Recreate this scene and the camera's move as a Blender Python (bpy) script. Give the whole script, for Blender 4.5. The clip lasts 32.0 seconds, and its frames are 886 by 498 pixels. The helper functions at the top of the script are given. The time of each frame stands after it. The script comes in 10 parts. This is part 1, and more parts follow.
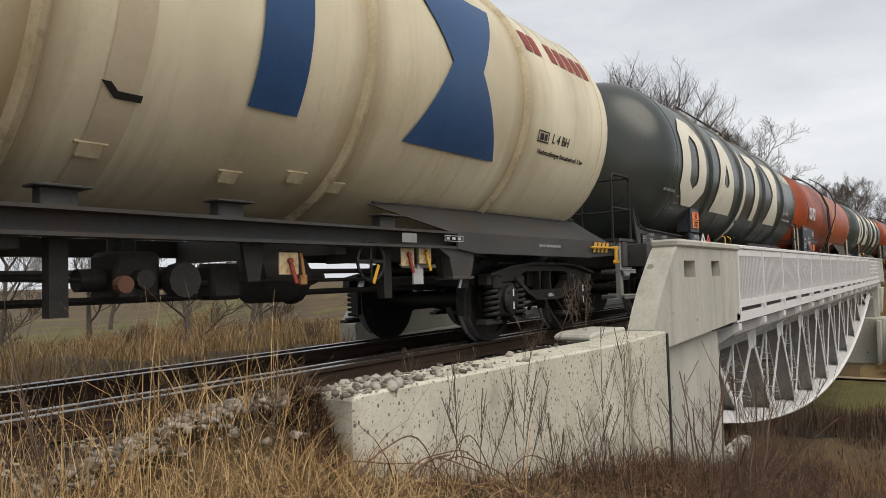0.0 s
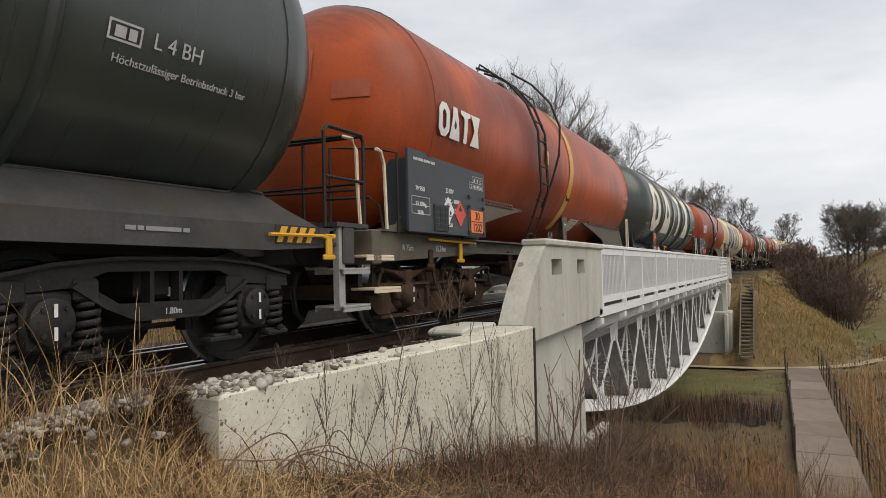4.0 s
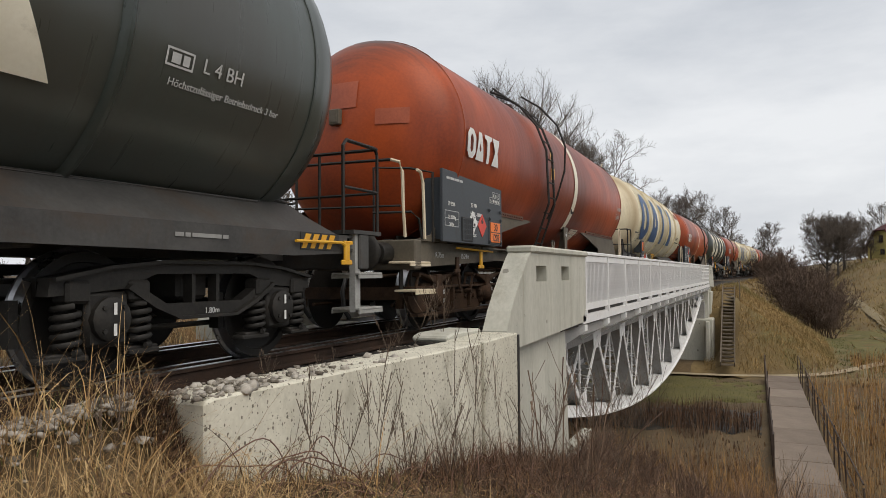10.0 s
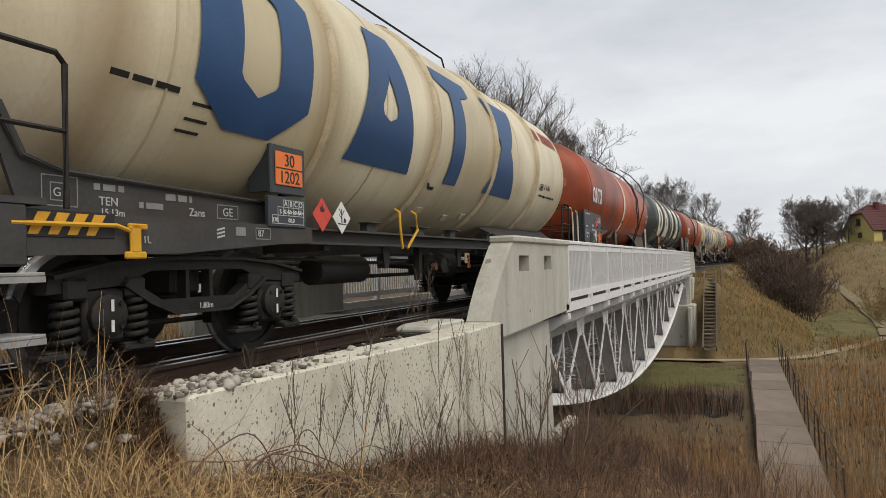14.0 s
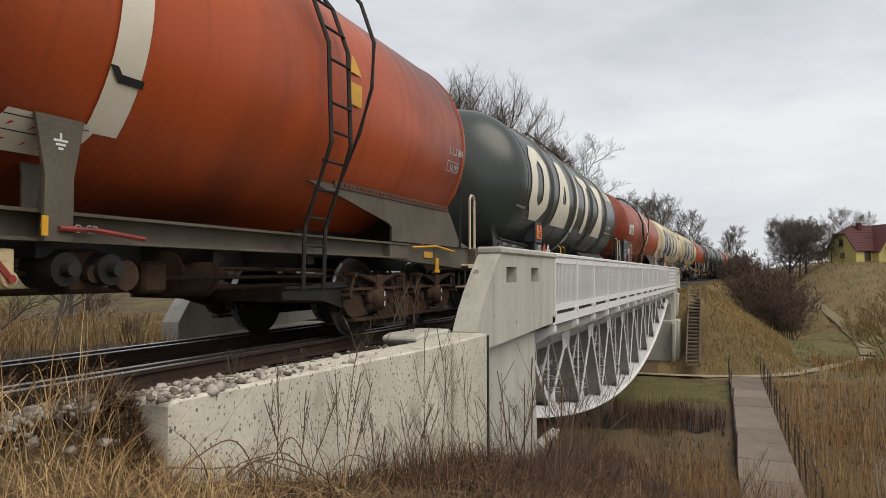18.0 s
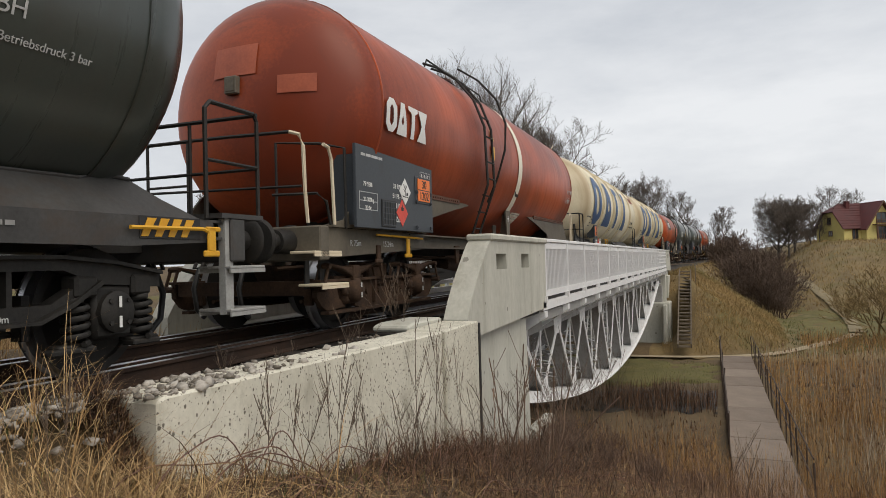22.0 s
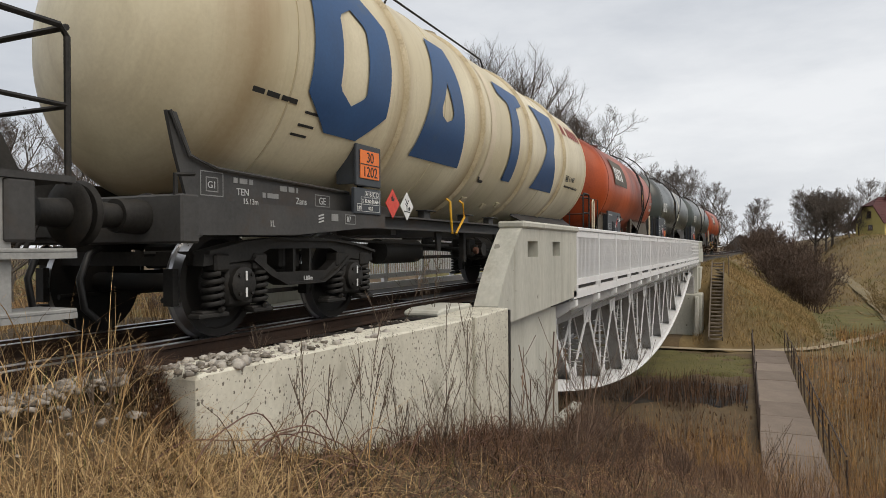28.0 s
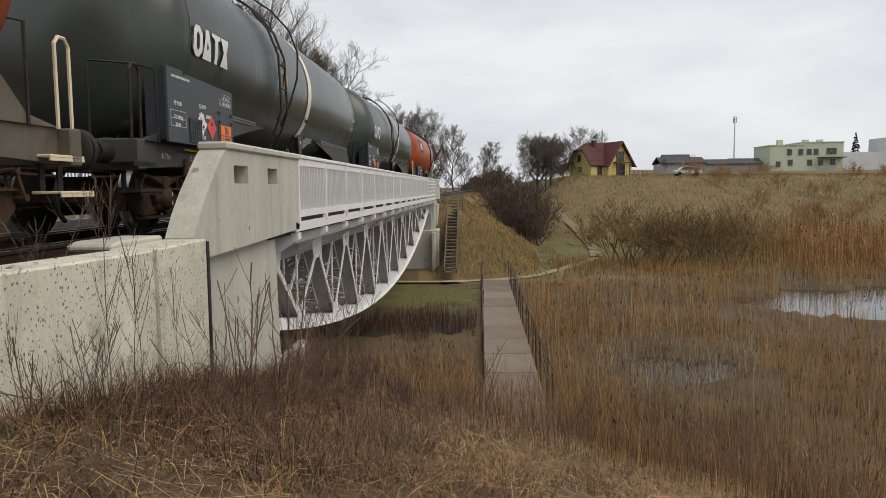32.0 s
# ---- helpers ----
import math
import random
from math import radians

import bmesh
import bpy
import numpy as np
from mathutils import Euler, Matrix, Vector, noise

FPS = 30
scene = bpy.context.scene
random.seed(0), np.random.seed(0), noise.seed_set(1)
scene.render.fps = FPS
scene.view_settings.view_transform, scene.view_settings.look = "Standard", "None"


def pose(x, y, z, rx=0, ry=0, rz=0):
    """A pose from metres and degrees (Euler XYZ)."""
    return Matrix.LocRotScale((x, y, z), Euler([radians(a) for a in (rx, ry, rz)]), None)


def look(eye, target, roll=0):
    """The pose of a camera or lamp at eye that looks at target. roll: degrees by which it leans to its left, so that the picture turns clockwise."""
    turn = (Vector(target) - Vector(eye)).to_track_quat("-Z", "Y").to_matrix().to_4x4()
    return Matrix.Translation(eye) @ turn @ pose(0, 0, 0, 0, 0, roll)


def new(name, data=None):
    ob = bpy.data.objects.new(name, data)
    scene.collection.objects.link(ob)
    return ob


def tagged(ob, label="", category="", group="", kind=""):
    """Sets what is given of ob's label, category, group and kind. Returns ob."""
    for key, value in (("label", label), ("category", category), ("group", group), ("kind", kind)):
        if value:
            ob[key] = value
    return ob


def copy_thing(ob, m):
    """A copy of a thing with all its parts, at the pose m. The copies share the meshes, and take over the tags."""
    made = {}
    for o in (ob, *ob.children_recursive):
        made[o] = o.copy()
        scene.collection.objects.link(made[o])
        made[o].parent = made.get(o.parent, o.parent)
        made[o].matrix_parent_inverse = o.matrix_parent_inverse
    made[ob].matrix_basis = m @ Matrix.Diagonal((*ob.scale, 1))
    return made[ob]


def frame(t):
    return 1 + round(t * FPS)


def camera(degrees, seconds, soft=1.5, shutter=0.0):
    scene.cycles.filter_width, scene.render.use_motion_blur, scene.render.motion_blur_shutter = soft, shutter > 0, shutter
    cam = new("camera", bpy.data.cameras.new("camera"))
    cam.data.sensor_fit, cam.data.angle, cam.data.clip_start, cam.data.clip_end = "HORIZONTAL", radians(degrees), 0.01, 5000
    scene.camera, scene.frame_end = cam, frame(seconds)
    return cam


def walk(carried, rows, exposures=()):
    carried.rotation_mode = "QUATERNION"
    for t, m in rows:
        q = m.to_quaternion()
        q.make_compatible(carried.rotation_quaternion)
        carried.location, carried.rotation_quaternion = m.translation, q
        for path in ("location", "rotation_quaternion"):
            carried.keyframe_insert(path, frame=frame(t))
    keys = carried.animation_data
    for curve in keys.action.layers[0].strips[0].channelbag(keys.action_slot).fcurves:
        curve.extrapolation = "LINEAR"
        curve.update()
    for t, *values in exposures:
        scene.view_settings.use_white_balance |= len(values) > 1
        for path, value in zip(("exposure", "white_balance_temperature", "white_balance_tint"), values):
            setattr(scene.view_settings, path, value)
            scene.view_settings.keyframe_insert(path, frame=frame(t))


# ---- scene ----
cam = camera(65.5, 32.0, soft=0.55)
PATH = [
    (0, (4.896, 0.058, 0.696), (3.728, 1.679, 0.784), -1.7),
    (0.5, (4.923, 0.014, 0.744), (3.733, 1.621, 0.79), -0.6),
    (1, (4.978, 0.005, 0.757), (3.833, 1.645, 0.762), -0.8),
    (1.5, (5.004, 0.016, 0.768), (4.008, 1.749, 0.712), 0.5),
    (2, (4.989, 0.044, 0.738), (4.09, 1.829, 0.673), -1.1),
    (2.5, (5.006, 0.04, 0.729), (4.152, 1.848, 0.711), -1.3),
    (3, (5.01, 0.021, 0.718), (4.165, 1.833, 0.75), -1.4),
    (3.5, (5.024, -0.006, 0.72), (4.158, 1.796, 0.772), -1.2),
    (5.5, (4.954, -0.005, 0.736), (4.066, 1.784, 0.841), -1.0),
    (6, (4.989, -0.036, 0.761), (4.122, 1.762, 0.885), -0.0),
    (6.5, (4.983, -0.019, 0.766), (4.14, 1.791, 0.875), -0.0),
    (7, (5.001, -0.021, 0.762), (4.195, 1.808, 0.847), -0.6),
    (7.5, (5.021, -0.03, 0.754), (4.227, 1.805, 0.823), -0.6),
    (8, (5.016, -0.028, 0.737), (4.211, 1.802, 0.795), -0.8),
    (8.5, (5.003, -0.026, 0.734), (4.18, 1.796, 0.803), -1.0),
    (9, (5.018, -0.035, 0.74), (4.194, 1.786, 0.826), -1.3),
    (9.5, (5.026, -0.035, 0.746), (4.204, 1.787, 0.83), -0.9),
    (10, (5.013, -0.033, 0.741), (4.175, 1.782, 0.814), -0.5),
    (10.5, (4.974, -0.001, 0.746), (4.152, 1.822, 0.792), -0.3),
    (11, (4.986, 0.005, 0.741), (4.194, 1.841, 0.774), -1.1),
    (11.5, (5.024, -0.031, 0.729), (4.245, 1.81, 0.773), -1.3),
    (12, (5.027, -0.022, 0.744), (4.249, 1.82, 0.788), -1.0),
    (12.5, (5.039, -0.024, 0.748), (4.262, 1.819, 0.784), -1.1),
    (13, (5.034, -0.028, 0.74), (4.254, 1.813, 0.783), -1.2),
    (13.5, (5.026, -0.029, 0.736), (4.249, 1.813, 0.782), -1.4),
    (14, (5.031, -0.033, 0.74), (4.235, 1.802, 0.787), -1.6),
    (14.5, (5.031, -0.037, 0.741), (4.225, 1.793, 0.792), -1.2),
    (16.5, (5.025, -0.019, 0.734), (4.234, 1.818, 0.774), -1.4),
    (17, (5.018, -0.01, 0.739), (4.227, 1.826, 0.794), -1.0),
    (17.5, (5.007, -0.018, 0.742), (4.233, 1.824, 0.815), -0.5),
    (18, (5.015, -0.033, 0.745), (4.255, 1.815, 0.818), -0.1),
    (18.5, (5.005, -0.03, 0.743), (4.25, 1.822, 0.805), -0.0),
    (19, (5.015, -0.041, 0.741), (4.263, 1.812, 0.795), -0.0),
    (19.5, (5.013, -0.037, 0.746), (4.267, 1.818, 0.803), -0.5),
    (20, (5.022, -0.041, 0.75), (4.272, 1.811, 0.822), -0.3),
    (20.5, (5.041, -0.061, 0.759), (4.265, 1.781, 0.836), -0.3),
    (21, (5.023, -0.043, 0.743), (4.245, 1.798, 0.823), -0.5),
    (21.5, (5.022, -0.021, 0.754), (4.258, 1.826, 0.811), -1.2),
    (22, (5.025, 0.002, 0.752), (4.288, 1.861, 0.789), -1.5),
    (22.5, (5.053, -0.013, 0.753), (4.337, 1.854, 0.775), -1.6),
    (23, (5.043, 0.0, 0.755), (4.329, 1.868, 0.775), -1.2),
    (23.5, (5.047, -0.032, 0.744), (4.308, 1.826, 0.784), -0.4),
    (24, (5.038, -0.043, 0.747), (4.277, 1.806, 0.785), -0.2),
    (24.5, (5.021, -0.026, 0.747), (4.259, 1.822, 0.764), 0.1),
    (25, (5.021, -0.025, 0.746), (4.261, 1.825, 0.748), -0.2),
    (25.5, (5.02, -0.021, 0.737), (4.264, 1.831, 0.741), -0.5),
    (27.5, (5.012, -0.031, 0.743), (4.196, 1.795, 0.755), -0.3),
    (28, (5.005, -0.03, 0.745), (4.19, 1.796, 0.745), -0.4),
    (28.5, (5.018, -0.047, 0.711), (4.182, 1.77, 0.727), -0.8),
    (29, (4.971, -0.017, 0.742), (4.119, 1.793, 0.754), -1.0),
    (29.5, (4.949, 0.023, 0.757), (4.127, 1.846, 0.718), -0.5),
    (30, (4.984, 0.036, 0.746), (4.205, 1.876, 0.672), -0.6),
    (30.5, (4.863, 0.201, 0.759), (4.117, 2.055, 0.683), 0.4),
    (31, (5.089, 0.131, 0.758), (4.732, 2.088, 0.547), 3.7),
    (31.5, (5.187, 0.389, 0.598), (5.053, 2.37, 0.363), 0.9),
    (32, (5.256, 0.759, 0.554), (5.133, 2.748, 0.378), -0.5),
]
walk(cam, [(t, look(eye, target, roll)) for t, eye, target, roll in PATH], exposures=[(0.0, -0.01), (0.6, 0.05), (1.0, 0.12), (2.0, 0.09), (3.0, 0.06), (6.0, 0.0), (12.0, -0.05), (14.0, -0.03), (22.0, -0.06), (25.0, -0.04), (28.0, -0.02), (30.0, 0.0), (31.0, 0.07), (32.0, -0.04)])


# ---- world, sun and exposure ----
world = bpy.data.worlds.new("overcast_sky")
scene.world = world
world.use_nodes = True
wn, wl = world.node_tree.nodes, world.node_tree.links
bg = wn["Background"]
sky = wn.new("ShaderNodeTexSky")
sky.sky_type, sky.sun_disc = "NISHITA", False
sky.sun_elevation, sky.sun_rotation = radians(54), radians(120)
sky.air_density, sky.dust_density, sky.ozone_density = 1.0, 4.0, 1.0
wc = wn.new("ShaderNodeTexCoord")
wm = wn.new("ShaderNodeMapping")
wm.inputs["Scale"].default_value = (1.0, 1.0, 3.2)
wl.new(wc.outputs["Generated"], wm.inputs["Vector"])
cl = wn.new("ShaderNodeTexNoise")
cl.inputs["Scale"].default_value, cl.inputs["Detail"].default_value, cl.inputs["Roughness"].default_value = 1.3, 7, 0.58
wl.new(wm.outputs["Vector"], cl.inputs["Vector"])
cr = wn.new("ShaderNodeValToRGB")
cr.color_ramp.elements[0].position, cr.color_ramp.elements[0].color = 0.34, (5.6, 5.95, 6.5, 1)
cr.color_ramp.elements[1].position, cr.color_ramp.elements[1].color = 0.66, (9.15, 9.3, 9.5, 1)
wl.new(cl.outputs["Fac"], cr.inputs["Fac"])
cmix = wn.new("ShaderNodeMix")
cmix.data_type = "RGBA"
cmix.inputs["Factor"].default_value = 0.93
wl.new(sky.outputs["Color"], cmix.inputs["A"])
wl.new(cr.outputs["Color"], cmix.inputs["B"])
wl.new(cmix.outputs["Result"], bg.inputs["Color"])
bg.inputs["Strength"].default_value = 0.1
sun = new("sun", bpy.data.lights.new("sun", "SUN"))
sun.data.energy, sun.data.angle, sun.data.color = 1.8, radians(50), (1.0, 0.9, 0.77)
sun.matrix_world = look((0, 0, 30.2), (-20, 9, 0))

# ---- materials ----


def ramp(nt, fac, stops):
    n = nt.nodes.new("ShaderNodeValToRGB")
    e = n.color_ramp.elements
    while len(e) < len(stops):
        e.new(0.5)
    for el, (p, c) in zip(e, stops):
        el.position, el.color = p, (*c, 1)
    nt.links.new(fac, n.inputs["Fac"])
    return n.outputs["Color"]


def noise_node(nt, vec, scale, detail=5, rough=0.6, dist=0.0):
    n = nt.nodes.new("ShaderNodeTexNoise")
    n.inputs["Scale"].default_value, n.inputs["Detail"].default_value = scale, detail
    n.inputs["Roughness"].default_value, n.inputs["Distortion"].default_value = rough, dist
    if vec:
        nt.links.new(vec, n.inputs["Vector"])
    return n.outputs["Fac"]


def mapped(nt, scale, coord="Object"):
    tc = nt.nodes.new("ShaderNodeTexCoord")
    mp = nt.nodes.new("ShaderNodeMapping")
    mp.inputs["Scale"].default_value = scale
    nt.links.new(tc.outputs[coord], mp.inputs["Vector"])
    return mp.outputs["Vector"]


def mixed(nt, fac, a, b, blend="MIX"):
    n = nt.nodes.new("ShaderNodeMix")
    n.data_type, n.blend_type = "RGBA", blend
    for sock, v in (("Factor", fac), ("A", a), ("B", b)):
        if isinstance(v, (int, float)):
            n.inputs[sock].default_value = v
        elif isinstance(v, tuple):
            n.inputs[sock].default_value = (*v, 1)
        else:
            nt.links.new(v, n.inputs[sock])
    return n.outputs["Result"]


def calc(nt, op, a, b=0.0):
    n = nt.nodes.new("ShaderNodeMath")
    n.operation, n.use_clamp = op, False
    for k, v in ((0, a), (1, b)):
        if isinstance(v, (int, float)):
            n.inputs[k].default_value = v
        else:
            nt.links.new(v, n.inputs[k])
    return n.outputs[0]


def material(name, dark, light, rough=0.7, metal=0.0, scale=4.0, fine=40.0, bump=0.3, depth=0.01, stretch=(1, 1, 1),
             stain=None, stain_at=(0.55, 0.7), stain_scale=1.5, island=0.0, obj_random=0.0, coord="Object", spec=0.4):
    """Two-scale colour variation between dark and light, with fine relief, and stains of their own colour."""
    m = bpy.data.materials.new(name)
    m.use_nodes = True
    nt = m.node_tree
    p = nt.nodes["Principled BSDF"]
    vec = mapped(nt, stretch, coord)
    broad, grain = noise_node(nt, vec, scale, 6), noise_node(nt, vec, fine, 4)
    both = calc(nt, "ADD", calc(nt, "MULTIPLY", broad, 0.65), calc(nt, "MULTIPLY", grain, 0.35))
    if island:
        g = nt.nodes.new("ShaderNodeNewGeometry")
        both = calc(nt, "ADD", both, calc(nt, "MULTIPLY", calc(nt, "SUBTRACT", g.outputs["Random Per Island"], 0.5), island))
    if obj_random:
        g = nt.nodes.new("ShaderNodeObjectInfo")
        both = calc(nt, "ADD", both, calc(nt, "MULTIPLY", calc(nt, "SUBTRACT", g.outputs["Random"], 0.5), obj_random))
    col = ramp(nt, both, [(0.3, dark), (0.7, light)])
    if stain:
        st = noise_node(nt, vec, stain_scale, 8, 0.7, 0.4)
        f = ramp(nt, st, [(stain_at[0], (0, 0, 0)), (stain_at[1], (1, 1, 1))])
        col = mixed(nt, f, col, stain)
    nt.links.new(col, p.inputs["Base Color"])
    p.inputs["Roughness"].default_value, p.inputs["Metallic"].default_value = rough, metal
    p.inputs["Specular IOR Level"].default_value = spec
    rr = nt.nodes.new("ShaderNodeMapRange")
    rr.inputs["To Min"].default_value, rr.inputs["To Max"].default_value = max(rough - 0.12, 0.05), min(rough + 0.12, 1)
    nt.links.new(broad, rr.inputs["Value"])
    nt.links.new(rr.outputs["Result"], p.inputs["Roughness"])
    if bump:
        b = nt.nodes.new("ShaderNodeBump")
        b.inputs["Strength"].default_value, b.inputs["Distance"].default_value = bump, depth
        nt.links.new(both if not island else grain, b.inputs["Height"])
        nt.links.new(b.outputs["Normal"], p.inputs["Normal"])
    return m


def tank_paint(name, dark, light, soot, soot_edge, streak, rough=0.42, streak_amount=0.5, grime_amount=0.6, soot_width=0.5, spec=0.42, ring_stain=0.0):
    """Weathered tank paint: faded panels, run-down streaks round the barrel, spilled soot along the crown."""
    m = bpy.data.materials.new(name)
    m.use_nodes = True
    nt = m.node_tree
    p = nt.nodes["Principled BSDF"]
    plain = mapped(nt, (1, 1, 1))
    drip = mapped(nt, (0.3, 3.4, 0.3))
    info = nt.nodes.new("ShaderNodeObjectInfo")
    shifted = nt.nodes.new("ShaderNodeVectorMath")
    shifted.operation = "ADD"
    nt.links.new(plain, shifted.inputs[0])
    nt.links.new(calc(nt, "MULTIPLY", info.outputs["Random"], 60.0), shifted.inputs[1])
    plain = shifted.outputs[0]
    broad, fine, runs = noise_node(nt, plain, 0.36, 3, 0.5, 0.5), noise_node(nt, plain, 26, 4), noise_node(nt, drip, 2.2, 7, 0.7)
    both = calc(nt, "ADD", calc(nt, "MULTIPLY", broad, 0.85), calc(nt, "MULTIPLY", fine, 0.15))
    both = calc(nt, "ADD", both, calc(nt, "MULTIPLY", calc(nt, "SUBTRACT", info.outputs["Random"], 0.5), 0.1))
    col = ramp(nt, both, [(0.4, dark), (0.6, light)])
    grime = noise_node(nt, plain, 0.5, 4, 0.5, 0.4)
    col = mixed(nt, ramp(nt, grime, [(0.47, (0, 0, 0)), (0.7, (grime_amount,) * 3)]), col, streak)
    rf = ramp(nt, runs, [(0.52, (0, 0, 0)), (0.74, (streak_amount,) * 3)])
    col = mixed(nt, rf, col, streak)
    tc = nt.nodes.new("ShaderNodeTexCoord")
    xyz = nt.nodes.new("ShaderNodeSeparateXYZ")
    nt.links.new(tc.outputs["Object"], xyz.inputs[0])
    top = calc(nt, "ADD", xyz.outputs["Z"], calc(nt, "MULTIPLY", calc(nt, "SUBTRACT", runs, 0.5), 1.0))
    top = calc(nt, "ADD", top, calc(nt, "MULTIPLY", calc(nt, "SUBTRACT", broad, 0.5), 1.7))
    f = ramp(nt, calc(nt, "SUBTRACT", top, soot_edge), [(0.0, (0, 0, 0)), (soot_width, (0.9,) * 3)])
    col = mixed(nt, f, col, soot)
    if ring_stain:
        # rust and dirt gathered along the stiffening rings
        wave = calc(nt, "PINGPONG", calc(nt, "ADD", xyz.outputs["Y"], 3.6 + 24.1), 1.205)
        d = calc(nt, "ADD", wave, calc(nt, "MULTIPLY", calc(nt, "SUBTRACT", runs, 0.5), 0.35))
        col = mixed(nt, ramp(nt, d, [(0.03, (ring_stain,) * 3), (0.26, (0, 0, 0))]), col, (0.27, 0.17, 0.075))
    nt.links.new(col, p.inputs["Base Color"])
    rr = nt.nodes.new("ShaderNodeMapRange")
    rr.inputs["To Min"].default_value, rr.inputs["To Max"].default_value = rough - 0.1, rough + 0.2
    nt.links.new(runs, rr.inputs["Value"])
    nt.links.new(rr.outputs["Result"], p.inputs["Roughness"])
    p.inputs["Specular IOR Level"].default_value = spec
    b = nt.nodes.new("ShaderNodeBump")
    b.inputs["Strength"].default_value, b.inputs["Distance"].default_value = 0.25, 0.02
    nt.links.new(broad, b.inputs["Height"])
    nt.links.new(b.outputs["Normal"], p.inputs["Normal"])
    return m


M_RED = tank_paint("red_oxide_paint", (0.195, 0.034, 0.012), (0.465, 0.086, 0.021), (0.04, 0.028, 0.024), 3.6, (0.075, 0.028, 0.018), 0.36, 0.3, 0.5, 0.6, 0.3)
M_DARK = tank_paint("dark_green_grey_paint", (0.027, 0.037, 0.032), (0.058, 0.07, 0.062), (0.034, 0.031, 0.027), 3.7, (0.052, 0.046, 0.037), 0.26, 0.4, 0.75, 0.6, 0.6)
M_BEIGE = tank_paint("cream_paint", (0.6, 0.525, 0.35), (0.82, 0.745, 0.545), (0.16, 0.11, 0.065), 3.75, (0.35, 0.28, 0.17), 0.38, 0.35, 0.5, 0.6, 0.42, 0.6)
M_CREAM = material("cream_lettering", (0.72, 0.67, 0.53), (0.84, 0.8, 0.67), 0.5, scale=3, fine=30, bump=0.05, stain=(0.42, 0.37, 0.27), stain_at=(0.6, 0.8))
M_BLUE = material("blue_lettering", (0.02, 0.065, 0.17), (0.035, 0.1, 0.24), 0.45, scale=2, fine=30, bump=0.05, stain=(0.07, 0.1, 0.14), stain_at=(0.6, 0.8))
M_YELLOW_BAND = material("faded_yellow_band", (0.55, 0.3, 0.05), (0.68, 0.42, 0.1), 0.5, scale=3, fine=30, bump=0.05, stain=(0.3, 0.18, 0.06), stain_at=(0.58, 0.75))
M_WHITE = material("white_marking", (0.66, 0.66, 0.64), (0.8, 0.8, 0.78), 0.5, scale=8, fine=60, bump=0.03)
M_GREYMARK = material("grey_white_marking", (0.4, 0.41, 0.41), (0.6, 0.6, 0.59), 0.55, scale=8, fine=60, bump=0.03)
M_BARMARK = material("thin_grey_lettering", (0.2, 0.2, 0.195), (0.32, 0.32, 0.31), 0.6, scale=8, fine=60, bump=0.03)
M_BLACK = material("black_marking", (0.012, 0.012, 0.012), (0.03, 0.03, 0.03), 0.5, scale=8, fine=60, bump=0.03)
M_ORANGE = material("orange_hazard_plate", (0.76, 0.17, 0.03), (0.88, 0.23, 0.045), 0.45, scale=6, fine=40, bump=0.03)
M_LABELRED = material("red_hazard_label", (0.55, 0.05, 0.035), (0.7, 0.09, 0.06), 0.5, scale=6, fine=40, bump=0.03)
M_YELLOW = material("yellow_paint", (0.6, 0.3, 0.02), (0.75, 0.42, 0.03), 0.45, scale=6, fine=40, bump=0.1, stain=(0.2, 0.1, 0.03), stain_at=(0.62, 0.75))
M_FRAME_GREY = material("grey_underframe_paint", (0.032, 0.031, 0.03), (0.075, 0.073, 0.07), 0.6, scale=2.5, fine=30, bump=0.2, stain=(0.06, 0.042, 0.03), stain_at=(0.5, 0.72))
M_FRAME_TAUPE = material("dusty_brown_underframe", (0.075, 0.064, 0.047), (0.15, 0.129, 0.098), 0.7, scale=2, fine=30, bump=0.2, stain=(0.06, 0.045, 0.034), stain_at=(0.52, 0.75))
M_FADEDRED = material("faded_red_paint", (0.27, 0.065, 0.034), (0.46, 0.115, 0.055), 0.55, scale=3, fine=30, bump=0.08)
M_RUSTRED = material("rusty_rivet_strip", (0.06, 0.03, 0.02), (0.15, 0.065, 0.038), 0.7, scale=6, fine=40, bump=0.3)
M_BEIGE_RING = material("dirty_cream_ring", (0.42, 0.34, 0.2), (0.68, 0.59, 0.41), 0.6, scale=2.5, fine=30, bump=0.1, stain=(0.2, 0.14, 0.08), stain_at=(0.54, 0.72), stain_scale=2)
M_BOGIE = material("grimy_bogie_steel", (0.007, 0.0065, 0.006), (0.034, 0.031, 0.027), 0.62, spec=0.35, scale=5, fine=40, bump=0.35, stain=(0.05, 0.034, 0.022), stain_at=(0.58, 0.78), stain_scale=3)
M_BOGIE_RUST = material("rusty_bogie_steel", (0.026, 0.016, 0.011), (0.088, 0.052, 0.032), 0.8, spec=0.2, scale=5, fine=40, bump=0.35, stain=(0.025, 0.02, 0.018), stain_at=(0.54, 0.72), stain_scale=3)
M_STEEL = material("worn_bright_steel", (0.35, 0.35, 0.36), (0.55, 0.55, 0.56), 0.3, metal=0.9, scale=6, fine=60, bump=0.08)
M_WHEEL = material("brake_dusted_wheel", (0.01, 0.009, 0.008), (0.028, 0.025, 0.022), 0.65, scale=4, fine=40, bump=0.2)
M_BOARD = material("blue_grey_board", (0.035, 0.042, 0.05), (0.06, 0.068, 0.078), 0.5, scale=2, fine=30, bump=0.08, stain=(0.035, 0.03, 0.027), stain_at=(0.55, 0.8))
